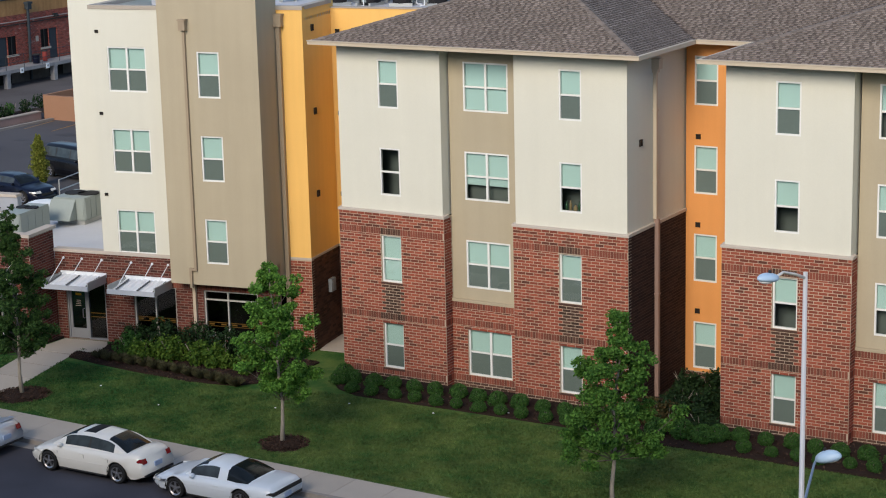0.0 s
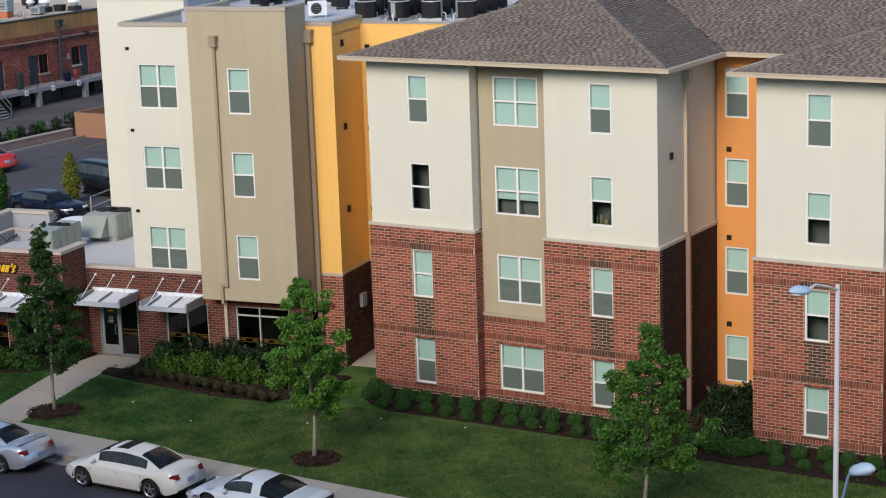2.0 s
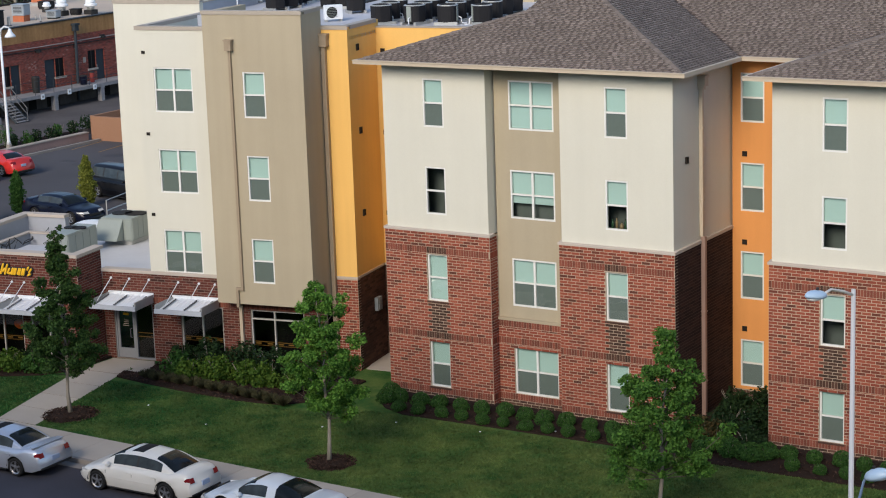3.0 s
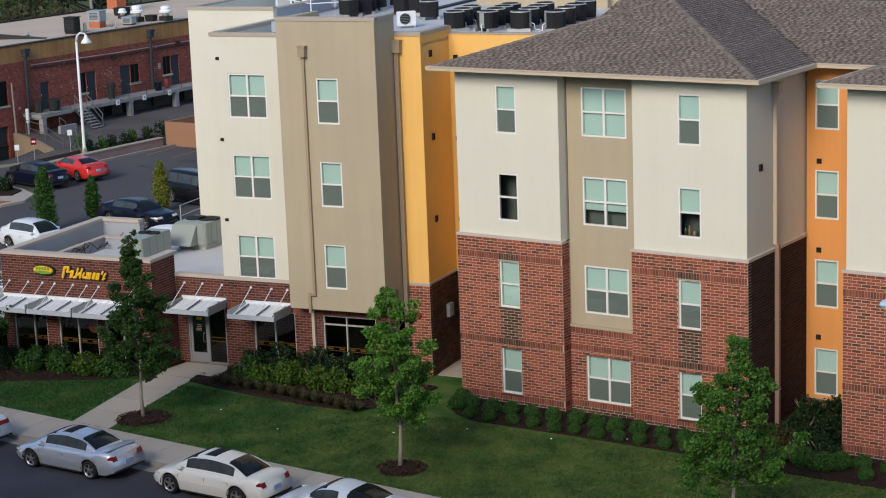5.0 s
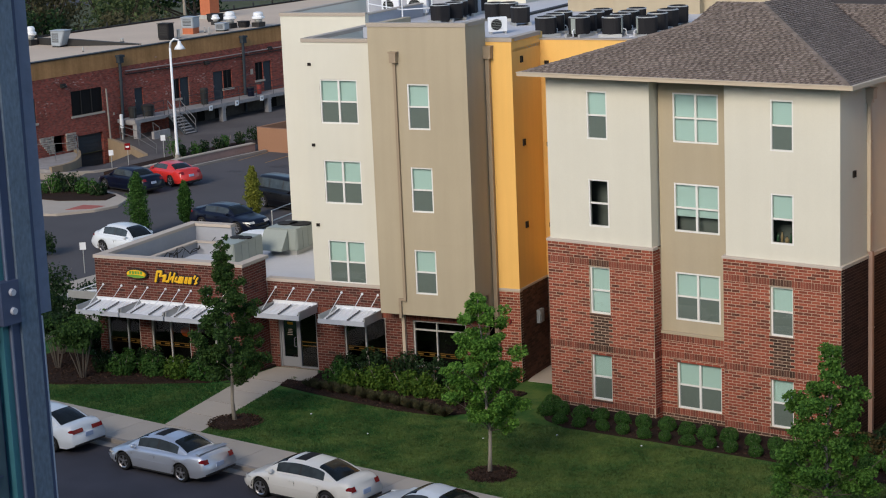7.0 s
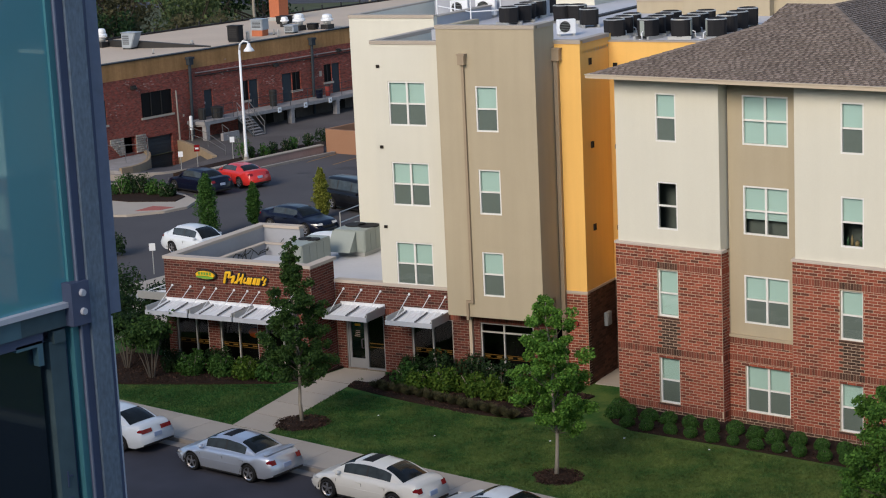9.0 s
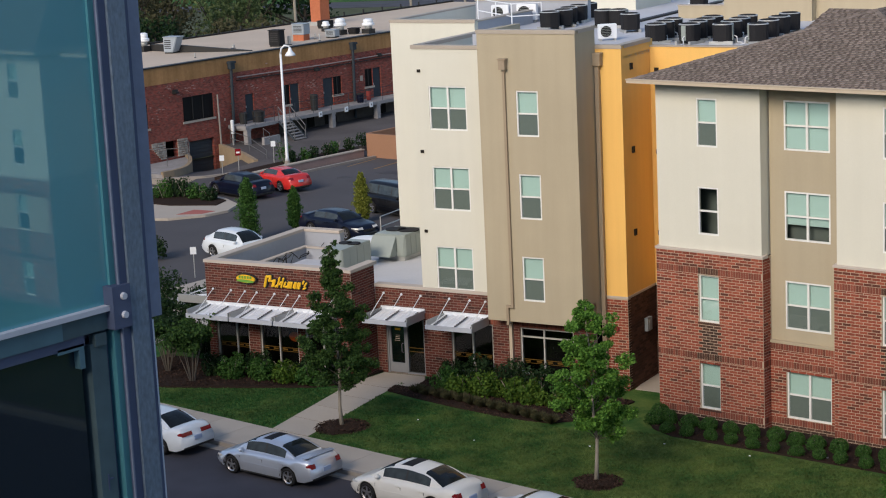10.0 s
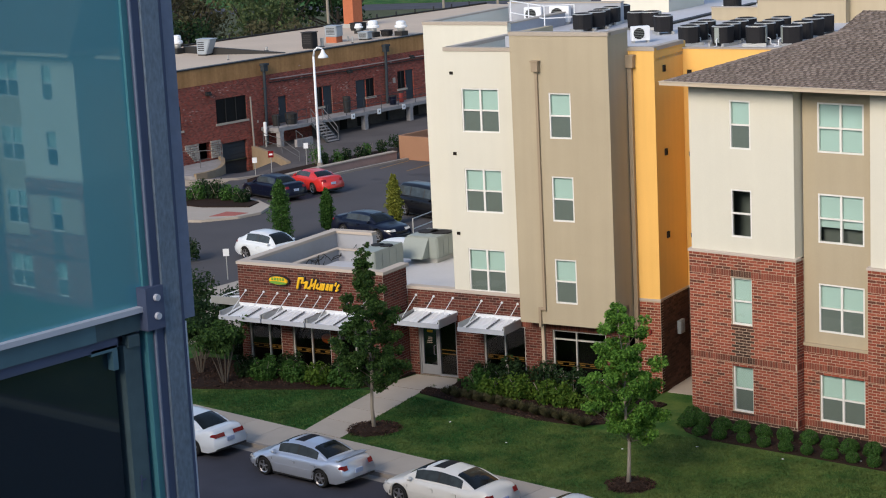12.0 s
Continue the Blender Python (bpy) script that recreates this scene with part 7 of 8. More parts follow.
def street_lamp_far(x, y):
    s = thing("street_lamp", "white gooseneck street lamp with a bell shade", "street lamp", pose(x, y, 0.4))
    bm = bmesh.new()
    tube(bm, [(0, 0, 0), (0, 0, 0.25)], [0.2, 0.17], 12)
    part("base", bm, M["kerb"], s)
    bm = bmesh.new()
    tube(bm, [(0, 0, 0.25), (0, 0, 0.5), (0, 0, 3.8), (0, 0, 7.15)], [0.15, 0.1, 0.085, 0.07], 12)
    smooth(part("pole", bm, M["white_metal"], s))
    bm = bmesh.new()
    tube(bm, [(0, 0, 7.15), (0.04, 0.05, 7.5), (0.2, 0.18, 7.7), (0.4, 0.36, 7.65), (0.45, 0.42, 7.5)], [0.07, 0.065, 0.06, 0.055, 0.05], 10)
    smooth(part("arm", bm, M["white_metal"], s))
    bm = bmesh.new()
    tube(bm, [(0.45, 0.42, 7.55), (0.45, 0.42, 7.35), (0.45, 0.42, 7.15), (0.45, 0.42, 7.03)], [0.08, 0.14, 0.3, 0.36], 20)
    smooth(part("shade", bm, M["white_metal"], s, "white bell shade"))


street_lamp_far(-51.1, 33.95)


def column_tree(x, y, h, w, seed, mat, label):
    """A narrow upright tree: short stem and leaves in a tapering column with ragged edges."""
    rng = np.random.default_rng(seed)
    t = thing("column_tree", label, "tree", pose(x, y, -0.05), "upright trees at the car park")
    bm = bmesh.new()
    tube(bm, [(0, 0, 0), (0, 0, h * 0.5), (0, 0, h * 0.9)], [0.06, 0.04, 0.01], 8)
    part("trunk", bm, M["bark"], t)
    q = []
    for k in range(60):
        f = 0.10 + 0.88 * k / 60
        rad = w / 2 * math.sin(math.pi * min(0.97, f * 0.8 + 0.17)) ** 0.8 * (0.7 + 0.6 * rng.random())
        a = k * 2.4
        q.append(leaves(120, (math.cos(a) * rad * 0.6, math.sin(a) * rad * 0.6, h * f), (rad * 0.6, rad * 0.6, h * 0.07), 0.105, rng, 0.1, 0.15))
    leaf_mesh("crown", np.concatenate(q), M[mat], t)


column_tree(-36.4, 15.8, 3.4, 1.15, 61, "leaf_bush", "narrow upright green tree behind the shop")
column_tree(-36.4, 19.3, 2.4, 0.8, 62, "leaf_bush", "small narrow upright green tree behind the shop")
column_tree(-34.5, 22.7, 2.8, 0.85, 63, "leaf_turning", "small upright tree turning yellow behind the shop")


def sign_post(x, y, h, plate, m, label):
    s = thing("sign_post", label, "sign", pose(x, y, 0))
    bm = bmesh.new()
    tube(bm, [(0, 0, -0.05), (0, 0, h)], [0.025, 0.025], 6)
    part("post", bm, M["galv"], s)
    bm = bmesh.new()
    bx(bm, -plate / 2, plate / 2, -0.045, -0.028, h - plate * 1.2, h, Matrix.Rotation(0.75, 4, "Z"))
    part("plate", bm, m, s)
    return s


sign_post(-32.4, 8.0, 1.5, 0.3, M["white_metal"], "blank white sign plate on a grey post")
rp = sign_post(-53.3, 31.7, 1.6, 0.36, M["red_lens"], "small red and white sign on a post")
bm = bmesh.new()
bx(bm, -0.11, 0.11, -0.05, -0.0455, 1.32, 1.43, Matrix.Rotation(0.75, 4, "Z"))
part("panel", bm, M["white_metal"], rp, "white bar on the red plate")
sign_post(-54.0, 30.9, 1.25, 0.3, M["white_metal"], "small white sign plate on a post")
sign_post(-52.35, 34.0, 1.85, 0.3, M["white_metal"], "small white sign plate on a post")
gate = thing("pipe_rail", "bent galvanised pipe rail behind the shop", "railing")
for pts in ([(-30.6, 19.8, -0.04), (-30.6, 19.8, 1.1), (-31.4, 23.6, 1.1), (-31.4, 23.6, -0.04)], [(-30.6, 19.8, 0.55), (-31.4, 23.6, 0.55)]):
    bm = bmesh.new()
    tube(bm, pts, [0.035] * len(pts), 6)
    part("rail", bm, M["galv"], gate)

# ================= old warehouse =================
wh = thing("warehouse", "long low red brick warehouse with an ochre top band", "warehouse")
M["old_brick"] = material("old_brick", (0.28, 0.095, 0.065), 0.92, 0.15, grain=0.5, scale=4.5, stain=0.3, stain_scale=0.35, stretch=(1, 1, 3.0))
M["ochre"] = material("ochre_render", (0.365, 0.200, 0.085), 0.92, 0.15, grain=0.2, scale=5, stain=0.45, stain_scale=0.5, streak=0.35)
M["gravel_roof"] = material("gravel_roof", (0.530, 0.440, 0.350), 0.95, 0.1, grain=0.1, scale=6, stain=0.15, stain_scale=0.2)
M["dock"] = material("dock_concrete", (0.27, 0.265, 0.27), 0.9, 0.2, grain=0.25, scale=4, stain=0.35, stain_scale=0.7)
M["stone"] = material("rubble_stone", (0.35, 0.32, 0.28), 0.9, 0.2, grain=0.2, scale=5, obrand=0.3)
M["dark_door"] = material("dark_door", (0.035, 0.045, 0.055), 0.7, 0.3, grain=0.1, scale=6)
M["ramp"] = material("ramp_concrete", (0.30, 0.235, 0.16), 0.9, 0.2, grain=0.12, scale=4, stain=0.2)
def coursed(m, brick_w, row_h, pale, dark):
    """Lays weathered brick courses over a far wall that faces +x."""
    n, l = m.node_tree.nodes, m.node_tree.links
    co, sp, cb, bt = n.new("ShaderNodeTexCoord"), n.new("ShaderNodeSeparateXYZ"), n.new("ShaderNodeCombineXYZ"), n.new("ShaderNodeTexBrick")
    l.new(co.outputs["Object"], sp.inputs[0])
    l.new(sp.outputs["Y"], cb.inputs["X"])
    l.new(sp.outputs["Z"], cb.inputs["Y"])
    l.new(cb.outputs[0], bt.inputs["Vector"])
    bt.inputs["Scale"].default_value = 1.0
    bt.inputs["Brick Width"].default_value, bt.inputs["Row Height"].default_value, bt.inputs["Mortar Size"].default_value = brick_w, row_h, 0.007
    bt.inputs["Color1"].default_value, bt.inputs["Color2"].default_value, bt.inputs["Mortar"].default_value = (*pale, 1), (*dark, 1), (0.21, 0.155, 0.125, 1)
    vm = [x for x in n if x.type == "VECT_MATH"][0]
    l.new(bt.outputs["Color"], vm.inputs[0])


coursed(M["old_brick"], 0.22, 0.075, (0.34, 0.075, 0.053), (0.15, 0.037, 0.03))
WX = -62.0
wh_open = [(35.2, 38.1, 2.42, 4.1), (30.7, 32.0, 2.4, 4.05), (41.2, 42.05, 1.65, 3.58), (45.0, 45.78, 2.32, 3.75), (45.782, 46.75, 1.65, 3.752), (49.3, 50.4, 1.65, 3.75), (50.402, 51.35, 2.4, 3.748), (53.95, 54.85, 2.57, 3.9), (54.852, 55.8, 1.65, 3.902), (58.5, 60.3, 1.65, 3.8), (26.0, 28.5, 2.3, 4.0), (35.5, 37.9, -1.3, 1.0), (33.35, 34.42, 0.15, 1.3)]
holed("brick_wall", M["old_brick"], wh, east(WX), 10, 84, -1.5, 5.25, wh_open, 0.4, "old red brick wall with worn mortar")
block("brick_wall", M["ochre"], wh, (WX - 0.4, WX + 0.004, 10, 84, 5.25, 6.38), label="ochre rendered top band")
block("coping", M["dark_trim"], wh, (WX - 0.45, WX + 0.06, 10, 84, 6.38, 6.46))
block("back_wall", M["old_brick"], wh, (WX - 16, WX - 15.6, 10, 84, -0.3, 6.2))
M["dusty_pane"] = material("dusty_pane", (0.007, 0.007, 0.008), 0.6, 0.15, grain=0.4, scale=1.5, stretch=(1, 3, 0.4))
# dark stained concrete; its dark tone stands for the shade under the platform
M["under_dock"] = material("shaded_concrete", (0.085, 0.075, 0.07), 0.95, 0.1, grain=0.3, scale=3, stain=0.5, stain_scale=0.6)
block("under_wall", M["under_dock"], wh, (WX + 0.01, WX + 0.04, 44.4, 84, -0.3, 1.4), label="stained wall sheet under the dock, coloured dark for the shade")
# flat near-black panels stand in for dark openings
for y, w in ((47.3, 0.8), (49.2, 1.3), (54.6, 1.5), (60.0, 1.4)):
    block("under_opening", M["room_dark"], wh, (WX + 0.04, WX + 0.05, y, y + w, 0.35, 1.3), label="dark opening under the dock")
# a near-black sheet stands for the unlit inside behind the openings
block("room_back", M["room_dark"], wh, (WX - 1.2, WX - 1.1, 10, 84, -0.3, 5.0))
block("roof_deck", M["gravel_roof"], wh, (WX - 15.6, WX - 0.45, 10, 84, 6.0, 6.15), label="pale gravel roof")
# a dark step in the roof that runs out to nothing
for name, p, q, a, b in (("roof_upstand", (-73.6, 43.0), (-70.1, 42.75), 0.5, 0.55), ("roof_upstand", (-70.1, 42.75), (-65.0, 45.0), 0.55, 0.06)):
    mesh_part(name, [(p[0], p[1], 6.1), (q[0], q[1], 6.1), (q[0], q[1], 6.15 + b), (p[0], p[1], 6.15 + a), (p[0] - 0.1, p[1] + 0.3, 6.1), (q[0] - 0.1, q[1] + 0.3, 6.1), (q[0] - 0.1, q[1] + 0.3, 6.15 + b), (p[0] - 0.1, p[1] + 0.3, 6.15 + a)],
              [(0, 1, 2, 3), (1, 5, 6, 2), (5, 4, 7, 6), (4, 0, 3, 7), (3, 2, 6, 7)], M["dark_trim"], wh, "dark roof upstand")
for y in np.arange(14, 84, 2.5):
    block("roof_rail_post", M["dark_trim"], wh, (WX - 15.7, WX - 15.6, y, y + 0.1, 6.15, 6.6))
block("roof_edge", M["dark_trim"], wh, (WX - 15.7, WX - 15.6, 10, 84, 6.15, 6.3))
for a, b, c, e in wh_open:
    if c > 2:
        block("window_sill", M["concrete"], wh, (WX - 0.1, WX + 0.08, a - 0.1, b + 0.1, c - 0.14, c))
for a, b, c, e in wh_open[:2] + wh_open[10:11]:
    for k in range(4):
        y = a + (b - a) * k / 3
        block("window_bar", M["dark_trim"], wh, (WX - 0.1, WX - 0.05, y - 0.025, y + 0.025, c, e))
for a, b, c, e in wh_open[2:3] + wh_open[4:6] + wh_open[8:10]:
    d = block("door", M["dark_door"], wh, (WX - 0.2, WX - 0.12, a, b, c, e - 0.03), label="dark painted door")
    block("handle", M["galv"], d, (WX - 0.12, WX - 0.08, a + 0.1, a + 0.16, c + 0.95, c + 1.1))
for a, b, c, e in wh_open[:2] + wh_open[3:4] + wh_open[6:8] + wh_open[10:11]:
    block("pane", M["dusty_pane"], wh, (WX - 0.12, WX - 0.1, a, b, c, e), label="dark dusty window pane")
for a, b, c, e in wh_open[3:4] + wh_open[6:8]:
    block("window_bar", M["dark_trim"], wh, (WX - 0.1, WX - 0.05, (a + b) / 2 - 0.025, (a + b) / 2 + 0.025, c, e))
gd = block("garage_door", M["dark_door"], wh, (WX - 0.3, WX - 0.25, 35.5, 37.9, -1.3, 1.0), label="dark ribbed roller door")
for k in range(8):
    block("slat", M["dark_door"], gd, (WX - 0.25, WX - 0.22, 35.5, 37.9, -1.28 + 0.27 * k, -1.04 + 0.27 * k))
for y in (39.85, 52.6, 66.0):
    bm = bmesh.new()
    tube(bm, [(WX + 0.15, y - 0.1, 0.4), (WX + 0.15, y, 5.6)], [0.11, 0.11], 10)
    bx(bm, WX + 0.02, WX + 0.36, y - 0.2, y + 0.2, 5.55, 5.95)
    bx(bm, WX + 0.02, WX + 0.42, y - 0.27, y + 0.27, 5.95, 6.1)
    for z in (1.9, 3.1, 4.3):
        bx(bm, WX + 0.004, WX + 0.2, y - 0.16, y + 0.12, z, z + 0.06)
    part("downspout", bm, M["dark_door"], wh, "dark rusty downspout with a hopper head")
M["pale_pipe"] = material("pale_pipe", (0.34, 0.27, 0.25), 0.7, 0.3, grain=0.2, scale=6, stain=0.3)
for z, r, mt in ((4.9, 0.045, "pale_pipe"), (4.68, 0.04, "dark_trim")):
    bm = bmesh.new()
    tube(bm, [(WX + 0.08, 40.4, z), (WX + 0.08, 49.0, z - 0.12), (WX + 0.08, 64, z - 0.1)], [r] * 3, 6)
    part("wall_pipe", bm, M[mt], wh, "thin pipe along the wall")
for y, z in ((34.3, 4.48), (48.4, 4.4), (55.4, 4.7)):
    bm = bmesh.new()
    bx(bm, WX, WX + 0.16, y, y + 0.42, z, z + 0.26)
    bx(bm, WX + 0.16, WX + 0.3, y + 0.06, y + 0.36, z + 0.02, z + 0.14)
    part("wall_lamp", bm, M["dark_trim"], wh)
block("notice", M["concrete"], wh, (WX, WX + 0.05, 53.4, 53.66, 3.08, 3.48), label="pale square notice on the wall")
block("notice", M["concrete"], wh, (WX, WX + 0.05, 39.0, 39.12, 2.0, 2.16), label="pale square notice on the wall")
# patches of chalky mortar left on the old wall
M["chalk"] = material("chalky_mortar", (0.40, 0.25, 0.21), 0.95, 0.1, grain=0.4, scale=5)
rs = random.Random(9)
flecks = []
for cy, cz, n, sy in ((33.8, 4.9, 18, 1.2), (36.0, 4.6, 26, 1.6), (33.0, 3.2, 16, 1.2), (41.8, 3.8, 26, 0.8), (44.0, 3.0, 18, 0.9), (48.0, 3.3, 26, 0.9), (47.6, 2.2, 14, 0.8), (52.6, 4.5, 26, 1.1), (53.0, 3.2, 10, 0.5), (43.5, 4.6, 22, 1.6), (57.0, 3.2, 16, 0.8)):
    for k in range(n):
        y, z, w, h = cy + rs.gauss(0, sy * 0.5), cz + rs.gauss(0, 0.3), rs.choice((0.07, 0.12, 0.22)), rs.choice((0.02, 0.03, 0.065))
        if not any(a - 0.15 < y < b + 0.15 and c - 0.15 < z < e + 0.12 for a, b, c, e in wh_open):
            flecks.append((WX - 0.01, WX + 0.006, y, y + w, z, z + h))
tagged(block("mortar_patch", M["chalk"], wh, *flecks, label="chalky patches of old mortar"), kind="stuff")
rs = random.Random(4)
for z in np.arange(0.15, 1.3, 0.15):
    for a, b in ((33.25 - 1.15 * min(1, 0.25 + z / 1.3), 33.3), (34.45, 35.35)):
        y = a
        while y < b:
            w = rs.uniform(0.18, 0.36)
            block("stone", M["stone"], wh, (WX - 0.02, WX + rs.uniform(0.05, 0.11), y, min(b, y + w), z, z + rs.uniform(0.11, 0.14)))
            y += w + 0.03
# loading dock
dock = thing("loading_dock", "raised concrete loading dock with railings and steps", "loading dock")
FX, TOP = -60.2, 1.65
block("platform", M["dock"], dock, (WX + 0.06, FX, 44.3, 84, TOP - 0.24, TOP), label="grey concrete platform")
block("platform", M["dock"], dock, (WX + 0.06, FX, 39.3, 42.3, TOP - 0.24, TOP), label="grey concrete landing")
block("platform", M["dock"], dock, (WX + 0.06, FX, 42.3, 44.3, TOP - 0.2, TOP - 0.02), label="steel stair head between the platforms")
for y in (39.45, 48.2, 53.2, 58.2, 63.2, 68.2):
    block("column", M["dock"], dock, (FX - 0.42, FX - 0.04, y, y + 0.36, 0.3, TOP - 0.24))
    block("column_head", M["dock"], dock, (WX + 0.06, FX - 0.01, y - 0.03, y + 0.39, TOP - 0.36, TOP - 0.244))
for k in range(7):
    block("step", M["dock"], dock, (FX + 0.02 + 0.27 * k, FX + 0.29 + 0.27 * k, 42.62 - 0.06 * k, 43.72 - 0.06 * k, TOP - 0.24 - 0.17 * k, TOP - 0.19 - 0.17 * k))
for y in (42.6, 43.75):
    bm = bmesh.new()
    tube(bm, [(FX, y, TOP), (FX, y, TOP + 0.95), (FX + 1.85, y - 0.4, 1.3), (FX + 1.85, y - 0.4, 0.33)], [0.028] * 4, 6)
    part("stair_rail", bm, M["saddle"], dock)
    bm = bmesh.new()
    tube(bm, [(FX, y, TOP + 0.5), (FX + 1.85, y - 0.4, 0.85)], [0.022] * 2, 6)
    part("stair_rail", bm, M["saddle"], dock)
    bm = bmesh.new()
    tube(bm, [(FX, y, TOP - 0.12), (FX + 1.88, y - 0.4, 0.36)], [0.07, 0.07], 6)
    part("stringer", bm, M["dark_door"], dock)
for y in [39.35, 40.3, 41.3, 42.25] + list(np.arange(44.4, 84, 1.9)):
    bm = bmesh.new()
    tube(bm, [(FX - 0.06, y, TOP), (FX - 0.06, y, TOP + 1.0)], [0.022, 0.022], 5)
    part("rail_post", bm, M["dark_door"], dock)
for z in (TOP + 0.5, TOP + 1.0):
    for a, b in ((39.35, 42.25), (44.4, 84)):
        bm = bmesh.new()
        tube(bm, [(FX - 0.06, a, z), (FX - 0.06, b, z)], [0.02, 0.02], 5)
        part("rail", bm, M["dark_door"], dock)
for y in (46.75, 49.55, 52.3):
    block("dock_sign", M["white_metal"], dock, (FX, FX + 0.03, y, y + 0.36, TOP - 0.34, TOP + 0.04), label="small white dock sign")
    block("sign_mark", M["dock"], dock, (FX + 0.03, FX + 0.034, y + 0.12, y + 0.26, TOP - 0.22, TOP - 0.08), label="grey mark on the dock sign")
block("wing_wall", M["dock"], dock, (-59.2, -58.95, 39.8, 41.4, 0.3, 0.85), label="low concrete wall beside the steps")
M["faded_red"] = material("faded_red", (0.22, 0.04, 0.035), 0.7, 0.3, grain=0.2, scale=6)
for x, y, z, w, h, m in ((-61.3, 40.2, 1.65, 0.6, 0.8, "dark_trim"), (-61.0, 41.4, 1.65, 0.9, 0.8, "dark_trim"), (-61.0, 52.2, 1.65, 0.6, 0.7, "paint_navy"), (-61.3, 53.5, 1.65, 0.4, 0.8, "faded_red"), (-61.3, 47.5, 1.65, 0.6, 1.2, "dark_trim")):
    b = thing("bin", "small dark bin standing on the loading dock", "bin", pose(x, y, z))
    bm = bmesh.new()
    tube(bm, [(0, 0, 0), (0, 0, h * 0.9)], [w * 0.42, w * 0.5], 12)
    part("body", bm, M[m], b)
    bm = bmesh.new()
    tube(bm, [(0, 0, h * 0.9), (0, 0, h)], [w * 0.54, w * 0.4], 12)
    part("lid", bm, M["dark_trim"], b)
# ramp walls and rails
CURVE = [(-61.97, 35.2), (-60.9, 34.5), (-59.8, 33.5), (-58.85, 32.5), (-58.2, 31.6), (-57.8, 30.7), (-57.65, 29.9), (-57.7, 29.0)]
slab("walkway", M["dock"], None, CURVE + [(-61.97, 28.6)], -1.4, 0.02, "worn concrete walkway along the ramp", "structure")
strip("ramp_wall", M["ramp"], [(-61.97, 38.44), (-59.53, 37.25), (-57.24, 36.08), (-54.29, 34.25)], 0.28, -1.5, 0.45, "tan concrete ramp wall")
strip("ramp_wall", M["ramp"], CURVE, 0.26, -1.5, 0.2, "curved tan concrete ramp wall")
strip("kerb", M["kerb"], [(-60.0, 26.5), (-56.5, 27.6), (-54.3, 29.6), (-53.6, 31.3), (-52.2, 33.9)], 0.25, -0.3, 0.1, "pale kerb beside the ramp")
rr = thing("ramp_railing", "thin grey pipe railing along the ramp", "railing")
for pts in ([(-58.85, 32.5, 0.2), (-58.85, 32.5, 1.2)], [(-60.0, 31.6, 0.02), (-60.0, 31.6, 1.2)], [(-59.8, 33.5, 0.2), (-59.8, 33.5, 1.2)], [(-60.9, 34.5, 0.2), (-60.9, 34.5, 1.25)], [(-61.9, 35.1, 0.2), (-61.9, 35.1, 1.25), (-60.9, 34.5, 1.25), (-59.8, 33.5, 1.2), (-58.85, 32.5, 1.2), (-60.0, 31.6, 1.2), (-61.2, 30.8, 1.2)], [(-61.9, 35.1, 0.7), (-60.9, 34.5, 0.7), (-59.8, 33.5, 0.7), (-58.85, 32.5, 0.7)], [(-61.2, 38.75, 0.33), (-61.2, 38.75, 1.35), (-58.0, 37.36, 1.3), (-54.3, 35.3, 0.95), (-54.3, 35.3, 0.33)], [(-58.0, 37.36, 0.33), (-58.0, 37.36, 1.3)], [(-61.2, 38.75, 0.85), (-58.0, 37.36, 0.8), (-54.3, 35.3, 0.6)], [(-60.1, 40.9, 0.33), (-60.1, 40.9, 1.3), (-58.4, 39.8, 1.2), (-58.4, 39.8, 0.33)], [(-60.1, 40.9, 0.8), (-58.4, 39.8, 0.75)]):
    bm = bmesh.new()
    tube(bm, pts, [0.022] * len(pts), 5)
    part("rail", bm, M["saddle"], rr)
pole = thing("wooden_pole", "slim pale weathered pole before the warehouse", "pole", pose(-61.75, 38.35, 0.1))
bm = bmesh.new()
tube(bm, [(0, 0, 0), (0.02, -0.1, 3.85)], [0.075, 0.06], 8)
part("shaft", bm, M["kerb"], pole)
bol = thing("bollard", "slim post with a white sleeve beside the dock", "bollard", pose(-61.2, 38.98, 0.33))
bm = bmesh.new()
tube(bm, [(0, 0, 0), (0, 0, 0.82)], [0.07, 0.07], 10)
part("post", bm, M["galv"], bol)
bm = bmesh.new()
tube(bm, [(0, 0, 0.8), (0, 0, 1.72), (0, 0, 1.77)], [0.12, 0.12, 0.06], 12)
part("sleeve", bm, M["white_metal"], bol, "white sleeve")

# on the warehouse roof
def roof_vent(x, y, r, h, label):
    v = thing("roof_vent", label, "roof vent", pose(x, y, 6.15), "vents on the warehouse roof")
    block("kerb", M["dark_trim"], v, (-r * 0.75, r * 0.75, -r * 0.75, r * 0.75, 0, h * 0.3))
    bm = bmesh.new()
    tube(bm, [(0, 0, h * 0.3), (0, 0, h * 0.6)], [r * 0.6, r * 0.6], 14)
    smooth(part("neck", bm, M["galv"], v))
    bm = bmesh.new()
    tube(bm, [(0, 0, h * 0.5), (0, 0, h * 0.56), (0, 0, h * 0.68), (0, 0, h * 0.72), (0, 0, h * 0.84), (0, 0, h * 0.96), (0, 0, h)], [r * 0.7, r, r, r * 0.75, r * 0.8, r * 0.7, r * 0.4], 18)
    part("cap", bm, M["white_metal"], v)


for x, y, r, h in ((-73.7, 42.5, 0.42, 1.4), (-66.6, 56.5, 0.5, 1.3), (-65.1, 58.1, 0.5, 1.15), (-70.0, 58.5, 0.35, 0.8)):
    roof_vent(x, y, r, h, "round white roof ventilator")


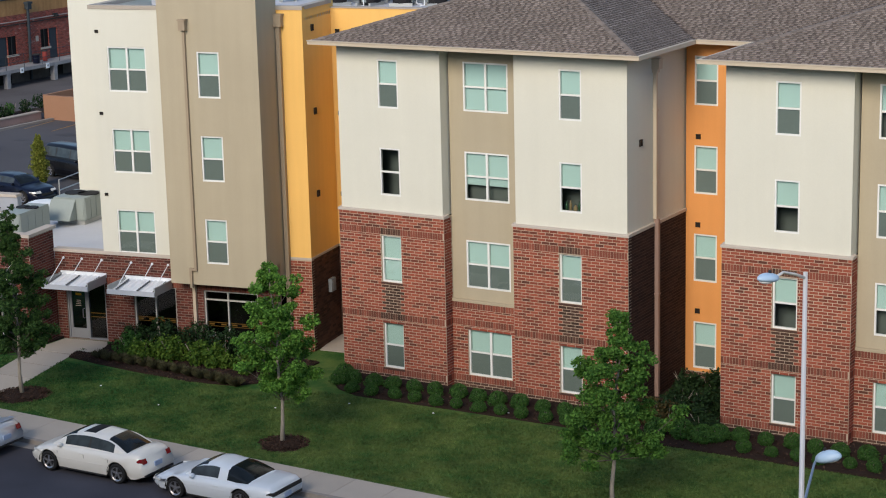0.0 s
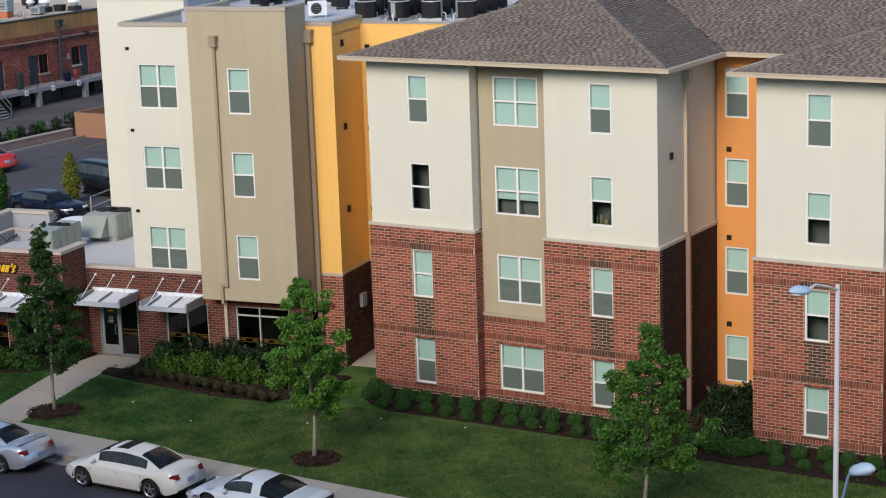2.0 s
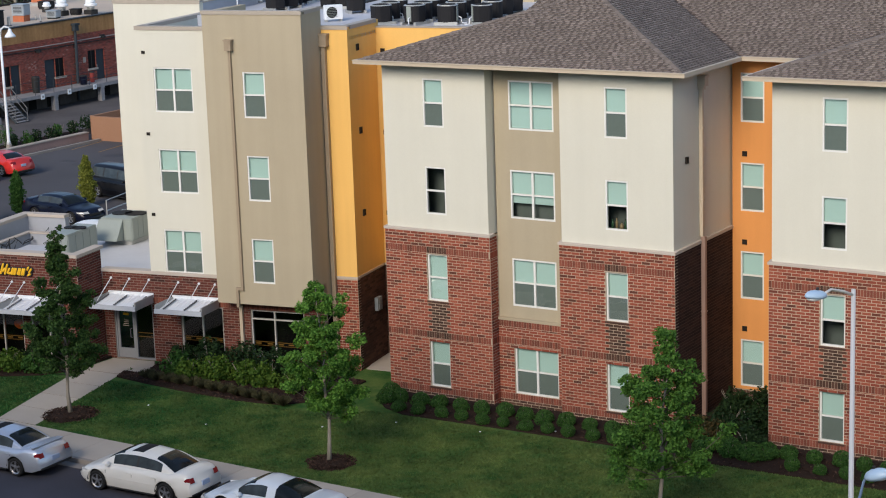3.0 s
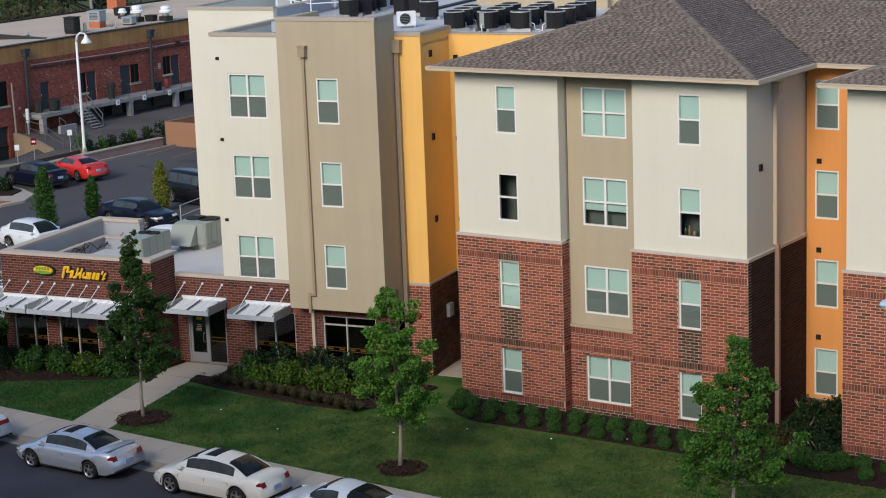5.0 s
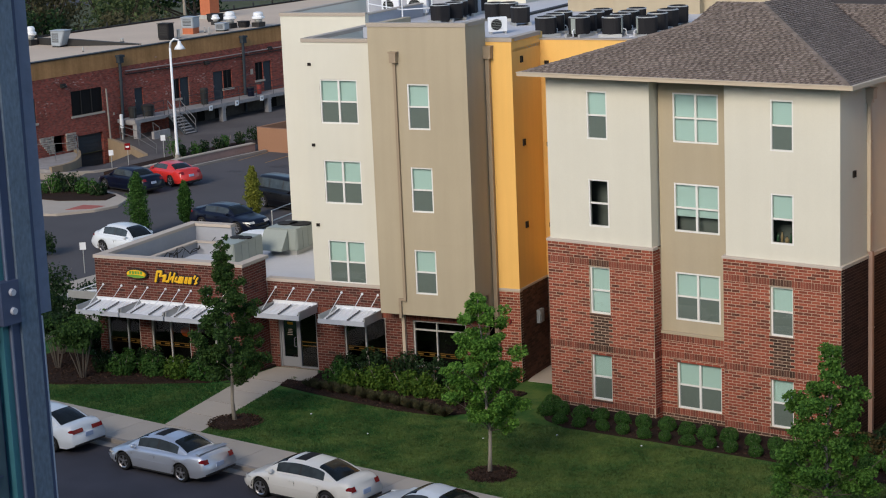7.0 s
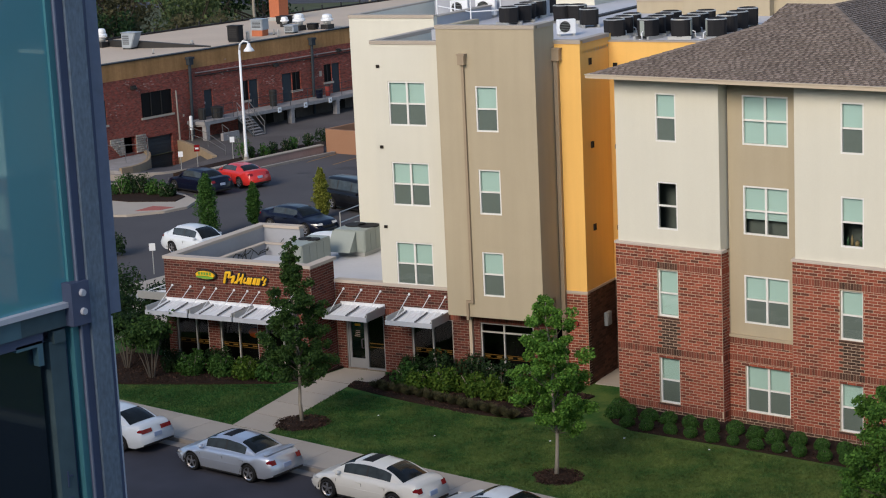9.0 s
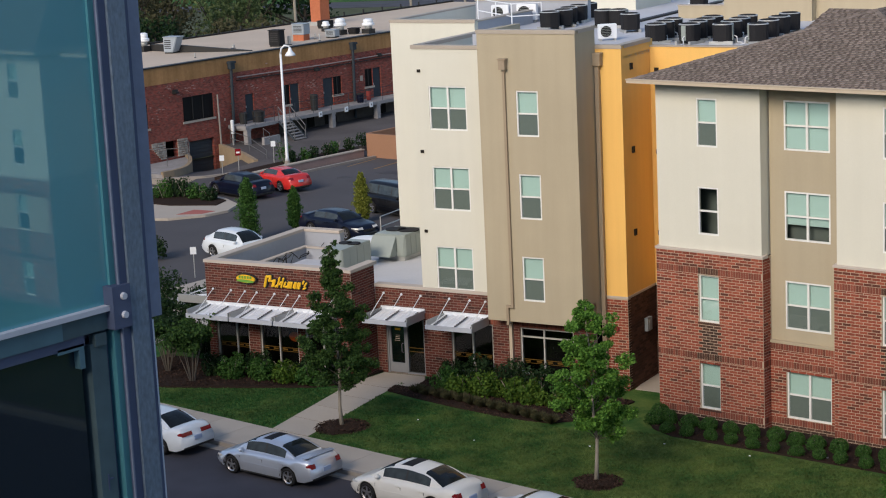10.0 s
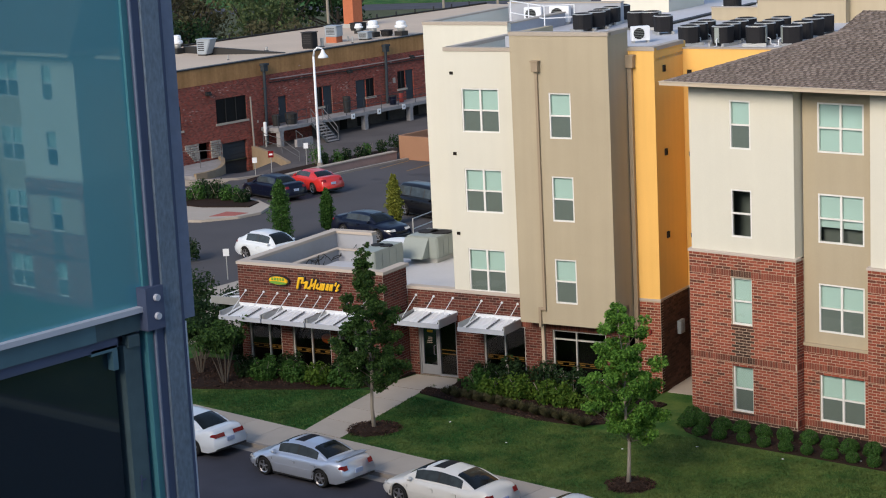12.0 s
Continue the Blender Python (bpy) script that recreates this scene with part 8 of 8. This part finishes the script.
def roof_box(x, y, w, d, h, m, label, skew=0.0, kerb="dark_trim", lift=0.1):
    b = thing("roof_box", label, "roof unit", pose(x, y, 6.15, 0, 0, 12), "boxes on the warehouse roof")
    bm = bmesh.new()
    bx(bm, -w / 2, w / 2, -d / 2, d / 2, lift, h)
    for v in bm.verts:
        if v.co.z > 0.5 * h and v.co.x > 0:
            v.co.x += skew
    bmesh.ops.bevel(bm, geom=bm.edges[:], offset=0.05, segments=2, affect="EDGES")
    casing = part("casing", bm, M[m], b)
    for k in range(5):
        z = lift + (h - lift) * (0.25 + 0.13 * k)
        block("louvre", M["dark_trim"], casing, (-w * 0.35, w * 0.35, -d / 2 - 0.015, -d / 2 + 0.01, z, z + (h - lift) * 0.06))
    block("lid", M[m], casing, (-w / 2 - 0.03, w / 2 + 0.03 + skew, -d / 2 - 0.03, d / 2 + 0.03, h - 0.02, h + 0.04))
    block("kerb", M[kerb], b, (-w / 2 + 0.06, w / 2 - 0.06, -d / 2 + 0.06, d / 2 - 0.06, 0, lift + 0.02))


M["chimney"] = material("orange_brick", (0.42, 0.14, 0.07), 0.9, 0.2, grain=0.2, scale=6, stain=0.15)
M["unit_blue"] = material("blue_grey_casing", (0.30, 0.34, 0.38), 0.5, 0.4, grain=0.1, scale=4, stain=0.2)
roof_box(-70.5, 42.3, 0.8, 0.9, 1.2, "unit_blue", "blue-grey slanted intake box on the roof", 0.45)
roof_box(-65.5, 48.3, 0.95, 0.8, 1.2, "unit_dark", "dark grey rounded roof unit")
roof_box(-66.9, 52.4, 1.05, 1.0, 1.25, "unit_blue", "blue-grey square roof unit on a red kerb", 0.0, "chimney", 0.45)
roof_box(-65.7, 54.6, 0.85, 0.8, 0.6, "unit_blue", "small blue-grey roof unit")
roof_box(-65.9, 57.3, 0.75, 0.7, 0.45, "unit_dark", "small dark roof unit")
roof_box(-72.0, 60.6, 1.0, 1.0, 0.6, "unit_dark", "small dark roof unit")
for x, y, r, h in ((-65.3, 49.4, 0.13, 0.65), (-65.0, 52.4, 0.06, 0.5), (-66.0, 40.4, 0.05, 0.3), (-66.3, 53.3, 0.06, 0.4), (-68.0, 46.2, 0.12, 0.25)):
    v = thing("roof_pipe", "short grey pipe standing on the warehouse roof", "vent pipe", pose(x, y, 6.15), "pipes on the warehouse roof")
    bm = bmesh.new()
    tube(bm, [(0, 0, 0), (0, 0, h), (0, 0, h + 0.02)], [r, r, r * 0.8], 10)
    part("pipe", bm, M["galv"], v)
    bm = bmesh.new()
    tube(bm, [(0, 0, 0), (0, 0, 0.05)], [r * 1.8, r * 1.2], 10)
    part("flashing", bm, M["dark_trim"], v)
ch = thing("chimney", "square orange brick chimney on the warehouse roof", "chimney", pose(-74.6, 62.8, 6.15))
block("shaft", M["chimney"], ch, (-0.55, 0.55, -0.55, 0.55, 0, 3.0))
block("base", M["galv"], ch, (-0.7, 0.7, -0.7, 0.7, 0, 0.3))
block("cap", M["concrete"], ch, (-0.62, 0.62, -0.62, 0.62, 3.0, 3.15))

# ================= far trees, street, poles =================
slab("far_street", M["asphalt"], None, [(-200, 110), (-150, 134), (-100, 158), (-20, 196), (-24, 205), (-104, 167), (-154, 143), (-204, 119)], -0.32, -0.26, "far grey street", "structure")
slab("far_verge", M["grass"], None, [(-204, 120), (-154, 144), (-104, 168), (-24, 206), (-60, 300), (-260, 260)], -0.32, -0.27, "far grass verge", "structure")


def big_tree(x, y, h, w, seed, mat, label):
    """A broad tree far off: forked trunk, limbs and clumps of leaves of uneven size."""
    rng = np.random.default_rng(seed)
    t = thing("broad_tree", label, "tree", pose(x, y, -0.3), "trees behind the warehouse")
    bm = bmesh.new()
    q = []
    tube(bm, [(0, 0, 0), (0.1, 0.1, h * 0.3), (0.2, 0.0, h * 0.55)], [0.35, 0.25, 0.12], 8)
    for k in range(9):
        a = k * 0.75 + rng.random()
        L = w * (0.25 + 0.3 * rng.random())
        tube(bm, [(0.1, 0.1, h * (0.2 + 0.25 * rng.random())), (math.cos(a) * L * 0.6, math.sin(a) * L * 0.6, h * 0.5), (math.cos(a) * L, math.sin(a) * L, h * 0.75)], [0.12, 0.08, 0.03], 5)
    part("trunk", bm, M["bark_dark"], t)
    for k in range(34):
        a, r = rng.random() * 6.28, math.sqrt(rng.random())
        z = h * (0.12 + 0.82 * rng.random())
        rad = w / 2 * r * math.sqrt(max(0.05, 1 - (z / h * 1.7 - 0.85) ** 2))
        s = w * (0.1 + 0.09 * rng.random())
        q.append(leaves(95, (math.cos(a) * rad, math.sin(a) * rad, z), (s, s, s * 0.7), 0.42, rng, 0.3, 0.4))
    leaf_mesh("crown", np.concatenate(q), M[mat], t)


rng = np.random.default_rng(12)
i = 0
for row, (dx, n) in enumerate(((0, 9), (-13, 9), (-28, 9))):
    for k in range(n):
        y = 46 + 8.5 * k + rng.normal() * 1.8
        if y > 74 - dx * 1.1:
            continue
        big_tree(-89 + dx + rng.normal() * 2 - max(0, y - 90) * 0.3, y, (6.5 + 2.5 * row) * (0.8 + 0.4 * rng.random()), 9 + 3 * rng.random(), 1200 + i, ("leaf_far", "leaf_dark", "leaf_far", "grass_tuft")[i % 4 if i % 7 else 3], "broad leafy tree behind the warehouse")
        i += 1
for x, y in ((-96, 82), (-100, 104), (-112, 128)):
    p = thing("utility_pole", "dark wooden utility pole with a crossarm", "utility pole", pose(x, y, -0.3))
    bm = bmesh.new()
    tube(bm, [(0, 0, 0), (0, 0, 11)], [0.17, 0.12], 8)
    part("shaft", bm, M["bark"], p)
    block("crossarm", M["bark"], p, (-1.2, 1.2, -0.06, 0.06, 10.2, 10.35))

# ================= lamp post by the kerb =================
lp = thing("street_lamp", "galvanised lamp post with two grey-blue lamp heads", "street lamp", pose(21.0, -10.6, 0.0))
M["lamp_arm"] = material("blue_grey_arm", (0.20, 0.29, 0.46), 0.4, 0.5, grain=0.05, scale=6)
M["lamp_head"] = material("lamp_head", (0.432, 0.582, 0.740), 0.35, 0.5, grain=0.03, scale=6)
bm = bmesh.new()
tube(bm, [(0, 0, 0.0), (0, 0, 0.25), (0, 0, 0.26), (0, 0, 8.2)], [0.13, 0.13, 0.075, 0.055], 16)
smooth(part("pole", bm, M["alu"], lp))


def lamp_head(parent, a, b, sag, size=1.0, tilt=0.0, fat=1.0):
    """A cobra head: an arm from a to b, and a rounded lantern beyond b that opens downwards."""
    a, b = Vector(a), Vector(b)
    bm = bmesh.new()
    tube(bm, [a, a.lerp(b, 0.35) + Vector((0, 0, sag * 0.7)), a.lerp(b, 0.75) + Vector((0, 0, sag)), b], [0.04, 0.038, 0.035, 0.035], 8)
    arm = smooth(part("arm", bm, M["lamp_arm"] if size * fat > 1.2 else M["alu"], parent))
    d = (b - a)
    d.z = 0
    d.normalize()
    turn = Matrix.Translation(b + d * 0.3) @ Matrix.Rotation(math.atan2(d.y, d.x), 4, "Z") @ Matrix.Rotation(-tilt, 4, "Y") @ Matrix.Scale(size, 4)
    bm = bmesh.new()
    bmesh.ops.create_uvsphere(bm, u_segments=20, v_segments=12, radius=0.4)
    for v in bm.verts:
        t = (v.co.x + 0.4) / 0.8
        v.co.y *= 0.28 + 0.22 * math.sin(math.pi * min(1, t * 0.9 + 0.1))
        v.co.z *= (0.3 if v.co.z > 0 else 0.18) * fat
        v.co.y *= fat ** 0.5
        v.co.z += 0.02 * t
    bm.transform(turn)
    smooth(part("lantern", bm, M["lamp_head"], arm))
    bm = bmesh.new()
    bmesh.ops.create_uvsphere(bm, u_segments=16, v_segments=8, radius=0.17, matrix=turn @ pose(0.08, 0, -0.06) @ Matrix.Diagonal((1.2, 0.8, 0.35, 1)))
    smooth(part("lens", bm, M["clear_lens"], arm, "clear lamp lens"))
    bm = bmesh.new()
    tube(bm, [turn @ Vector((-0.05, 0, 0.11 * fat)), turn @ Vector((-0.05, 0, 0.11 * fat + 0.09))], [0.045, 0.04], 8)
    part("photocell", bm, M["dark_trim"], arm)


lamp_head(lp, (0, 0, 8.05), (-0.35, -1.15, 8.3), 0.12, 1.0, 0.12, 1.2)
lamp_head(lp, (0, 0, 1.7), (0.48, -0.12, 3.48), 0.2, 1.0, 0.3, 1.7)

# ================= glass wall beside the camera =================
GX, GY, GZ = EYE.x - 3.6, EYE.y, EYE.z
gw = thing("glass_wall", "teal glass curtain wall in blue-grey galvanised framing", "curtain wall", pose(GX, GY, GZ))
M["steel_flange"] = material("pale_galvanised", (0.14, 0.17, 0.25), 0.55, 0.4, grain=0.2, scale=40, stain=0.2, stain_scale=5.0)
M["steel_blue"] = material("weathered_galvanised", (0.108, 0.152, 0.212), 0.55, 0.4, grain=0.55, scale=110, stain=0.3, stain_scale=4.0, bump=0.2, bump_scale=60, stretch=(1, 1, 0.45))
M["steel_dark"] = material("dark_blue_frame", (0.055, 0.075, 0.14), 0.6, 0.4, grain=0.15, scale=12, stain=0.15, stain_scale=2.0)
M["gasket"] = material("teal_gasket", (0.06, 0.2, 0.25), 0.4, 0.4, grain=0.1, scale=10)
M["ledge"] = material("pale_ledge", (0.42, 0.45, 0.52), 0.6, 0.3, grain=0.1, scale=14)


def wall_glass(name, base, ior):
    m = material(name, base, 0.5, 0.1, grain=0.25, scale=1.1)
    n, l = m.node_tree.nodes, m.node_tree.links
    b, out = n["Principled BSDF"], n["Material Output"]
    gl, mx, fr = n.new("ShaderNodeBsdfGlossy"), n.new("ShaderNodeMixShader"), n.new("ShaderNodeFresnel")
    gl.inputs["Color"].default_value, gl.inputs["Roughness"].default_value = (0.55, 0.8, 0.88, 1), 0.012
    fr.inputs["IOR"].default_value = ior
    l.new(fr.outputs[0], mx.inputs[0])
    l.new(b.outputs[0], mx.inputs[1])
    l.new(gl.outputs[0], mx.inputs[2])
    l.new(mx.outputs[0], out.inputs["Surface"])
    return m


M["teal_glass"] = wall_glass("teal_glass", (0.076, 0.262, 0.328), 2.4)
M["black_glass"] = wall_glass("dark_glass", (0.008, 0.014, 0.022), 1.6)
M["rail_teal"] = material("teal_painted_rail", (0.06, 0.13, 0.17), 0.5, 0.4, grain=0.2, scale=10, stain=0.25, stain_scale=3.0)
M["stained_steel"] = material("stained_steel", (0.06, 0.1, 0.12), 0.7, 0.3, grain=0.35, scale=14, stain=0.5, stain_scale=4.0)
block("upper_pane", M["teal_glass"], gw, (-0.03, 0.0, -2.6, 3.028, -1.045, 2.6), label="large teal reflecting glass pane")
block("lower_pane", M["black_glass"], gw, (-0.05, -0.02, -2.6, 2.935, -3.6, -1.125), label="dark lower glass pane")
block("ledge", M["ledge"], gw, (-0.03, 0.02, -2.6, 3.008, -1.052, -1.039), label="pale ledge between the panes")
block("rail", M["rail_teal"], gw, (-0.03, 0.008, -2.6, 2.865, -1.098, -1.052), label="teal painted rail under the ledge")
block("rail", M["stained_steel"], gw, (-0.03, 0.006, 2.865, 3.02, -1.098, -1.052), label="stained steel rail end")
block("rail", M["steel_dark"], gw, (-0.04, 0.0, -2.6, 2.935, -1.125, -1.098), label="dark rail over the lower pane")
block("gasket", M["gasket"], gw, (-0.03, 0.008, 3.021, 3.039, -3.6, 2.6), label="teal edge gasket")
block("mullion", M["steel_dark"], gw, (-0.05, 0.02, 3.039, 3.064, -3.6, 2.6), label="dark blue frame bar")
block("mullion_lip", M["steel_flange"], gw, (0.018, 0.024, 3.034, 3.038, -3.6, 2.6), label="worn bright edge of the frame bar")
block("mullion", M["steel_blue"], gw, (-0.05, 0.028, 3.064, 3.118, -3.6, 2.6), label="galvanised mullion with a mottled face")
block("mullion_lip", M["steel_dark"], gw, (-0.05, 0.02, 3.118, 3.134, -3.6, 2.6), label="dark outer edge of the mullion")
block("flange", M["steel_flange"], gw, (-0.05, 0.01, 3.134, 3.177, -1.099, 2.6), label="outer galvanised flange")
block("flange_lip", M["ledge"], gw, (0.012, 0.02, 3.134, 3.139, -3.6, -1.102), label="thin pale edge of the lower mullion")
st = block("inner_strip", M["stained_steel"], gw, (-0.05, -0.005, 2.955, 3.005, -3.6, -1.13), label="stained steel strip beside the lower pane")
block("strip_groove", M["steel_dark"], gw, (-0.045, -0.02, 3.005, 3.028, -3.6, -1.1), label="dark groove beside the strip")
block("bracket", M["rail_teal"], gw, (-0.02, 0.0, 2.852, 2.932, -1.132, -1.119), (-0.02, 0.0, 2.916, 2.932, -1.18, -1.132), label="small angle bracket")
block("bracket", M["stained_steel"], gw, (-0.02, 0.004, 2.965, 3.0, -1.135, -1.105), label="small stained plate under the clip")
block("strip_mark", M["steel_dark"], st, (-0.005, -0.003, 2.975, 2.979, -1.5, -1.46), (-0.005, -0.003, 2.979, 2.992, -1.475, -1.471), (-0.005, -0.003, 2.972, 2.99, -1.53, -1.526), label="dark scrawled marks")
block("wing_wall", M["steel_dark"], gw, (-1.8, -0.06, -2.6, 3.05, -20.3, 2.7), label="plain dark wing wall behind the glass")
for z in (-19.4, -16.4, -13.4, -10.4, -7.4):
    block("storey_band", M["ledge"], gw, (-0.06, 0.0, -2.6, 3.05, z, z + 0.25), label="pale band between the storeys")
    block("lower_pane", M["black_glass"], gw, (-0.06, -0.03, -2.5, 2.95, z + 0.3, z + 2.95), label="dark glass pane")
cl = block("clip", M["steel_dark"], gw, (0.0, 0.034, 3.004, 3.06, -1.0985, -0.993), label="bolted corner clip")
for z in (-1.02, -1.066):
    bm = bmesh.new()
    bmesh.ops.create_cone(bm, cap_ends=True, segments=12, radius1=0.01, radius2=0.008, depth=0.012, matrix=pose(0.036, 3.036, z, 0, 90))
    part("bolt", bm, M["ledge"], cl)

# unseen mass for the building that the glass wall belongs to, round and behind the camera; added and sized to block low
# light
M["tower_panel"] = material("grey_panel_wall", (0.20, 0.21, 0.22), 0.7, 0.3, grain=0.1, scale=2, stain=0.15, stain_scale=0.3)
home = thing("office_tower", "plain grey unseen building mass, added to block low light", "office building")
block("wall", M["tower_panel"], home, (-70, 33.8, -90, -53.14, -0.3, 22.9))
block("wall", M["tower_panel"], home, (33.8, 110, -90, -58.9, -0.3, 21))

# scraps of paper on the lawn and in the beds
for k, (x, y) in enumerate(((2.2, -3.1), (5.3, -2.75), (3.4, -2.0), (7.6, -1.75), (-3.6, -6.1), (-6.9, -5.2), (0.2, -4.6))):
    bm = bmesh.new()
    bmesh.ops.create_icosphere(bm, subdivisions=1, radius=0.04)
    rk = random.Random(k)
    for v in bm.verts:
        v.co = Vector((v.co.x * rk.uniform(0.6, 1.4), v.co.y * rk.uniform(0.6, 1.4), v.co.z * 0.5))
    ob = part("paper_scrap", bm, M["white_metal"], None, "small crumpled white paper scrap on the ground")
    ob.location = (x, y, 0.03 if y < -2.3 else 0.07)
    tagged(ob, category="litter")

# ================= grass blades, then loose bricks =================
rng = np.random.default_rng(77)
n = 160000
gx = rng.random(n) * 46 - 20
gy = rng.random(n) * 7.6 - 9.3
edge_y = -8.6 - 0.0375 * (gx + 10.76)
keep = gy > edge_y - 0.05 * rng.random(n)
keep &= ~((gx < 0.4) & (gx > -10.5) & (gy > -3.35)) & ~((gx > 0.2) & (gy > -2.3))
u = (gy + 8.66) / 6.3
keep &= ~((gx > -10.85 - 1.62 * u) & (gx < -8.95 - 1.67 * u))
keep &= ~((gx < -12) & (gy > -8.66 + (gx + 22) * 0.0 + np.interp(gx, [-22, -18.4, -12.7], [1.2, 1.7, 4.9])))
for tx, ty in ((-8.71, -7.25), (2.59, -7.56), (14.55, -8.3)):
    keep &= (gx - tx) ** 2 + (gy - ty) ** 2 > 0.8
gx, gy = gx[keep], gy[keep]
n = len(gx)
a = rng.random(n) * 6.28
hh = 0.025 + 0.03 * rng.random(n)
p = np.stack([gx, gy, np.full(n, -0.005)], 1)
s = np.stack([np.cos(a), np.sin(a), np.zeros(n)], 1) * (0.012 + 0.018 * rng.random(n))[:, None]
tip = np.stack([rng.normal(size=n) * 0.03, rng.normal(size=n) * 0.03, hh], 1)
blades = leaf_mesh("grass_blades", np.stack([p - s, p + s, p + s * 0.4 + tip, p - s * 0.4 + tip], 1), M["grass_tuft_green"], None, "short mown grass blades on the lawn")
tagged(blades, category="grass", kind="stuff")

cells = [c for c in brick_cells(0.0, 4.25, 0.0, 6.0, [(1.70, 2.52, ST[k], ST[k] + WH) for k in (0, 1)], SOLD, []) if SKIP[0] < (c[0] + c[1]) / 2 < SKIP[1] and SKIP[2] < (c[2] + c[3]) / 2 < SKIP[3]]
SHARED = {}
for c in cells:
    key = (round(c[1] - c[0], 3), round(c[3] - c[2], 3))
    if key not in SHARED:
        w, h = key
        me = bpy.data.meshes.new("brick")
        me.from_pydata([(0, 0.01, 0), (w, 0.01, 0), (w, 0.01, h), (0, 0.01, h), (0.003, -0.006, 0.003), (w - 0.003, -0.006, 0.003), (w - 0.003, -0.006, h - 0.003), (0.003, -0.006, h - 0.003)], [], [(4, 5, 6, 7), (0, 1, 5, 4), (1, 2, 6, 5), (2, 3, 7, 6), (3, 0, 4, 7)])
        me.materials.append(M["brick_one"])
        SHARED[key] = me
    ob = new("brick", SHARED[key])
    ob.parent = block_c
    ob.location = (c[0], 0, c[2])
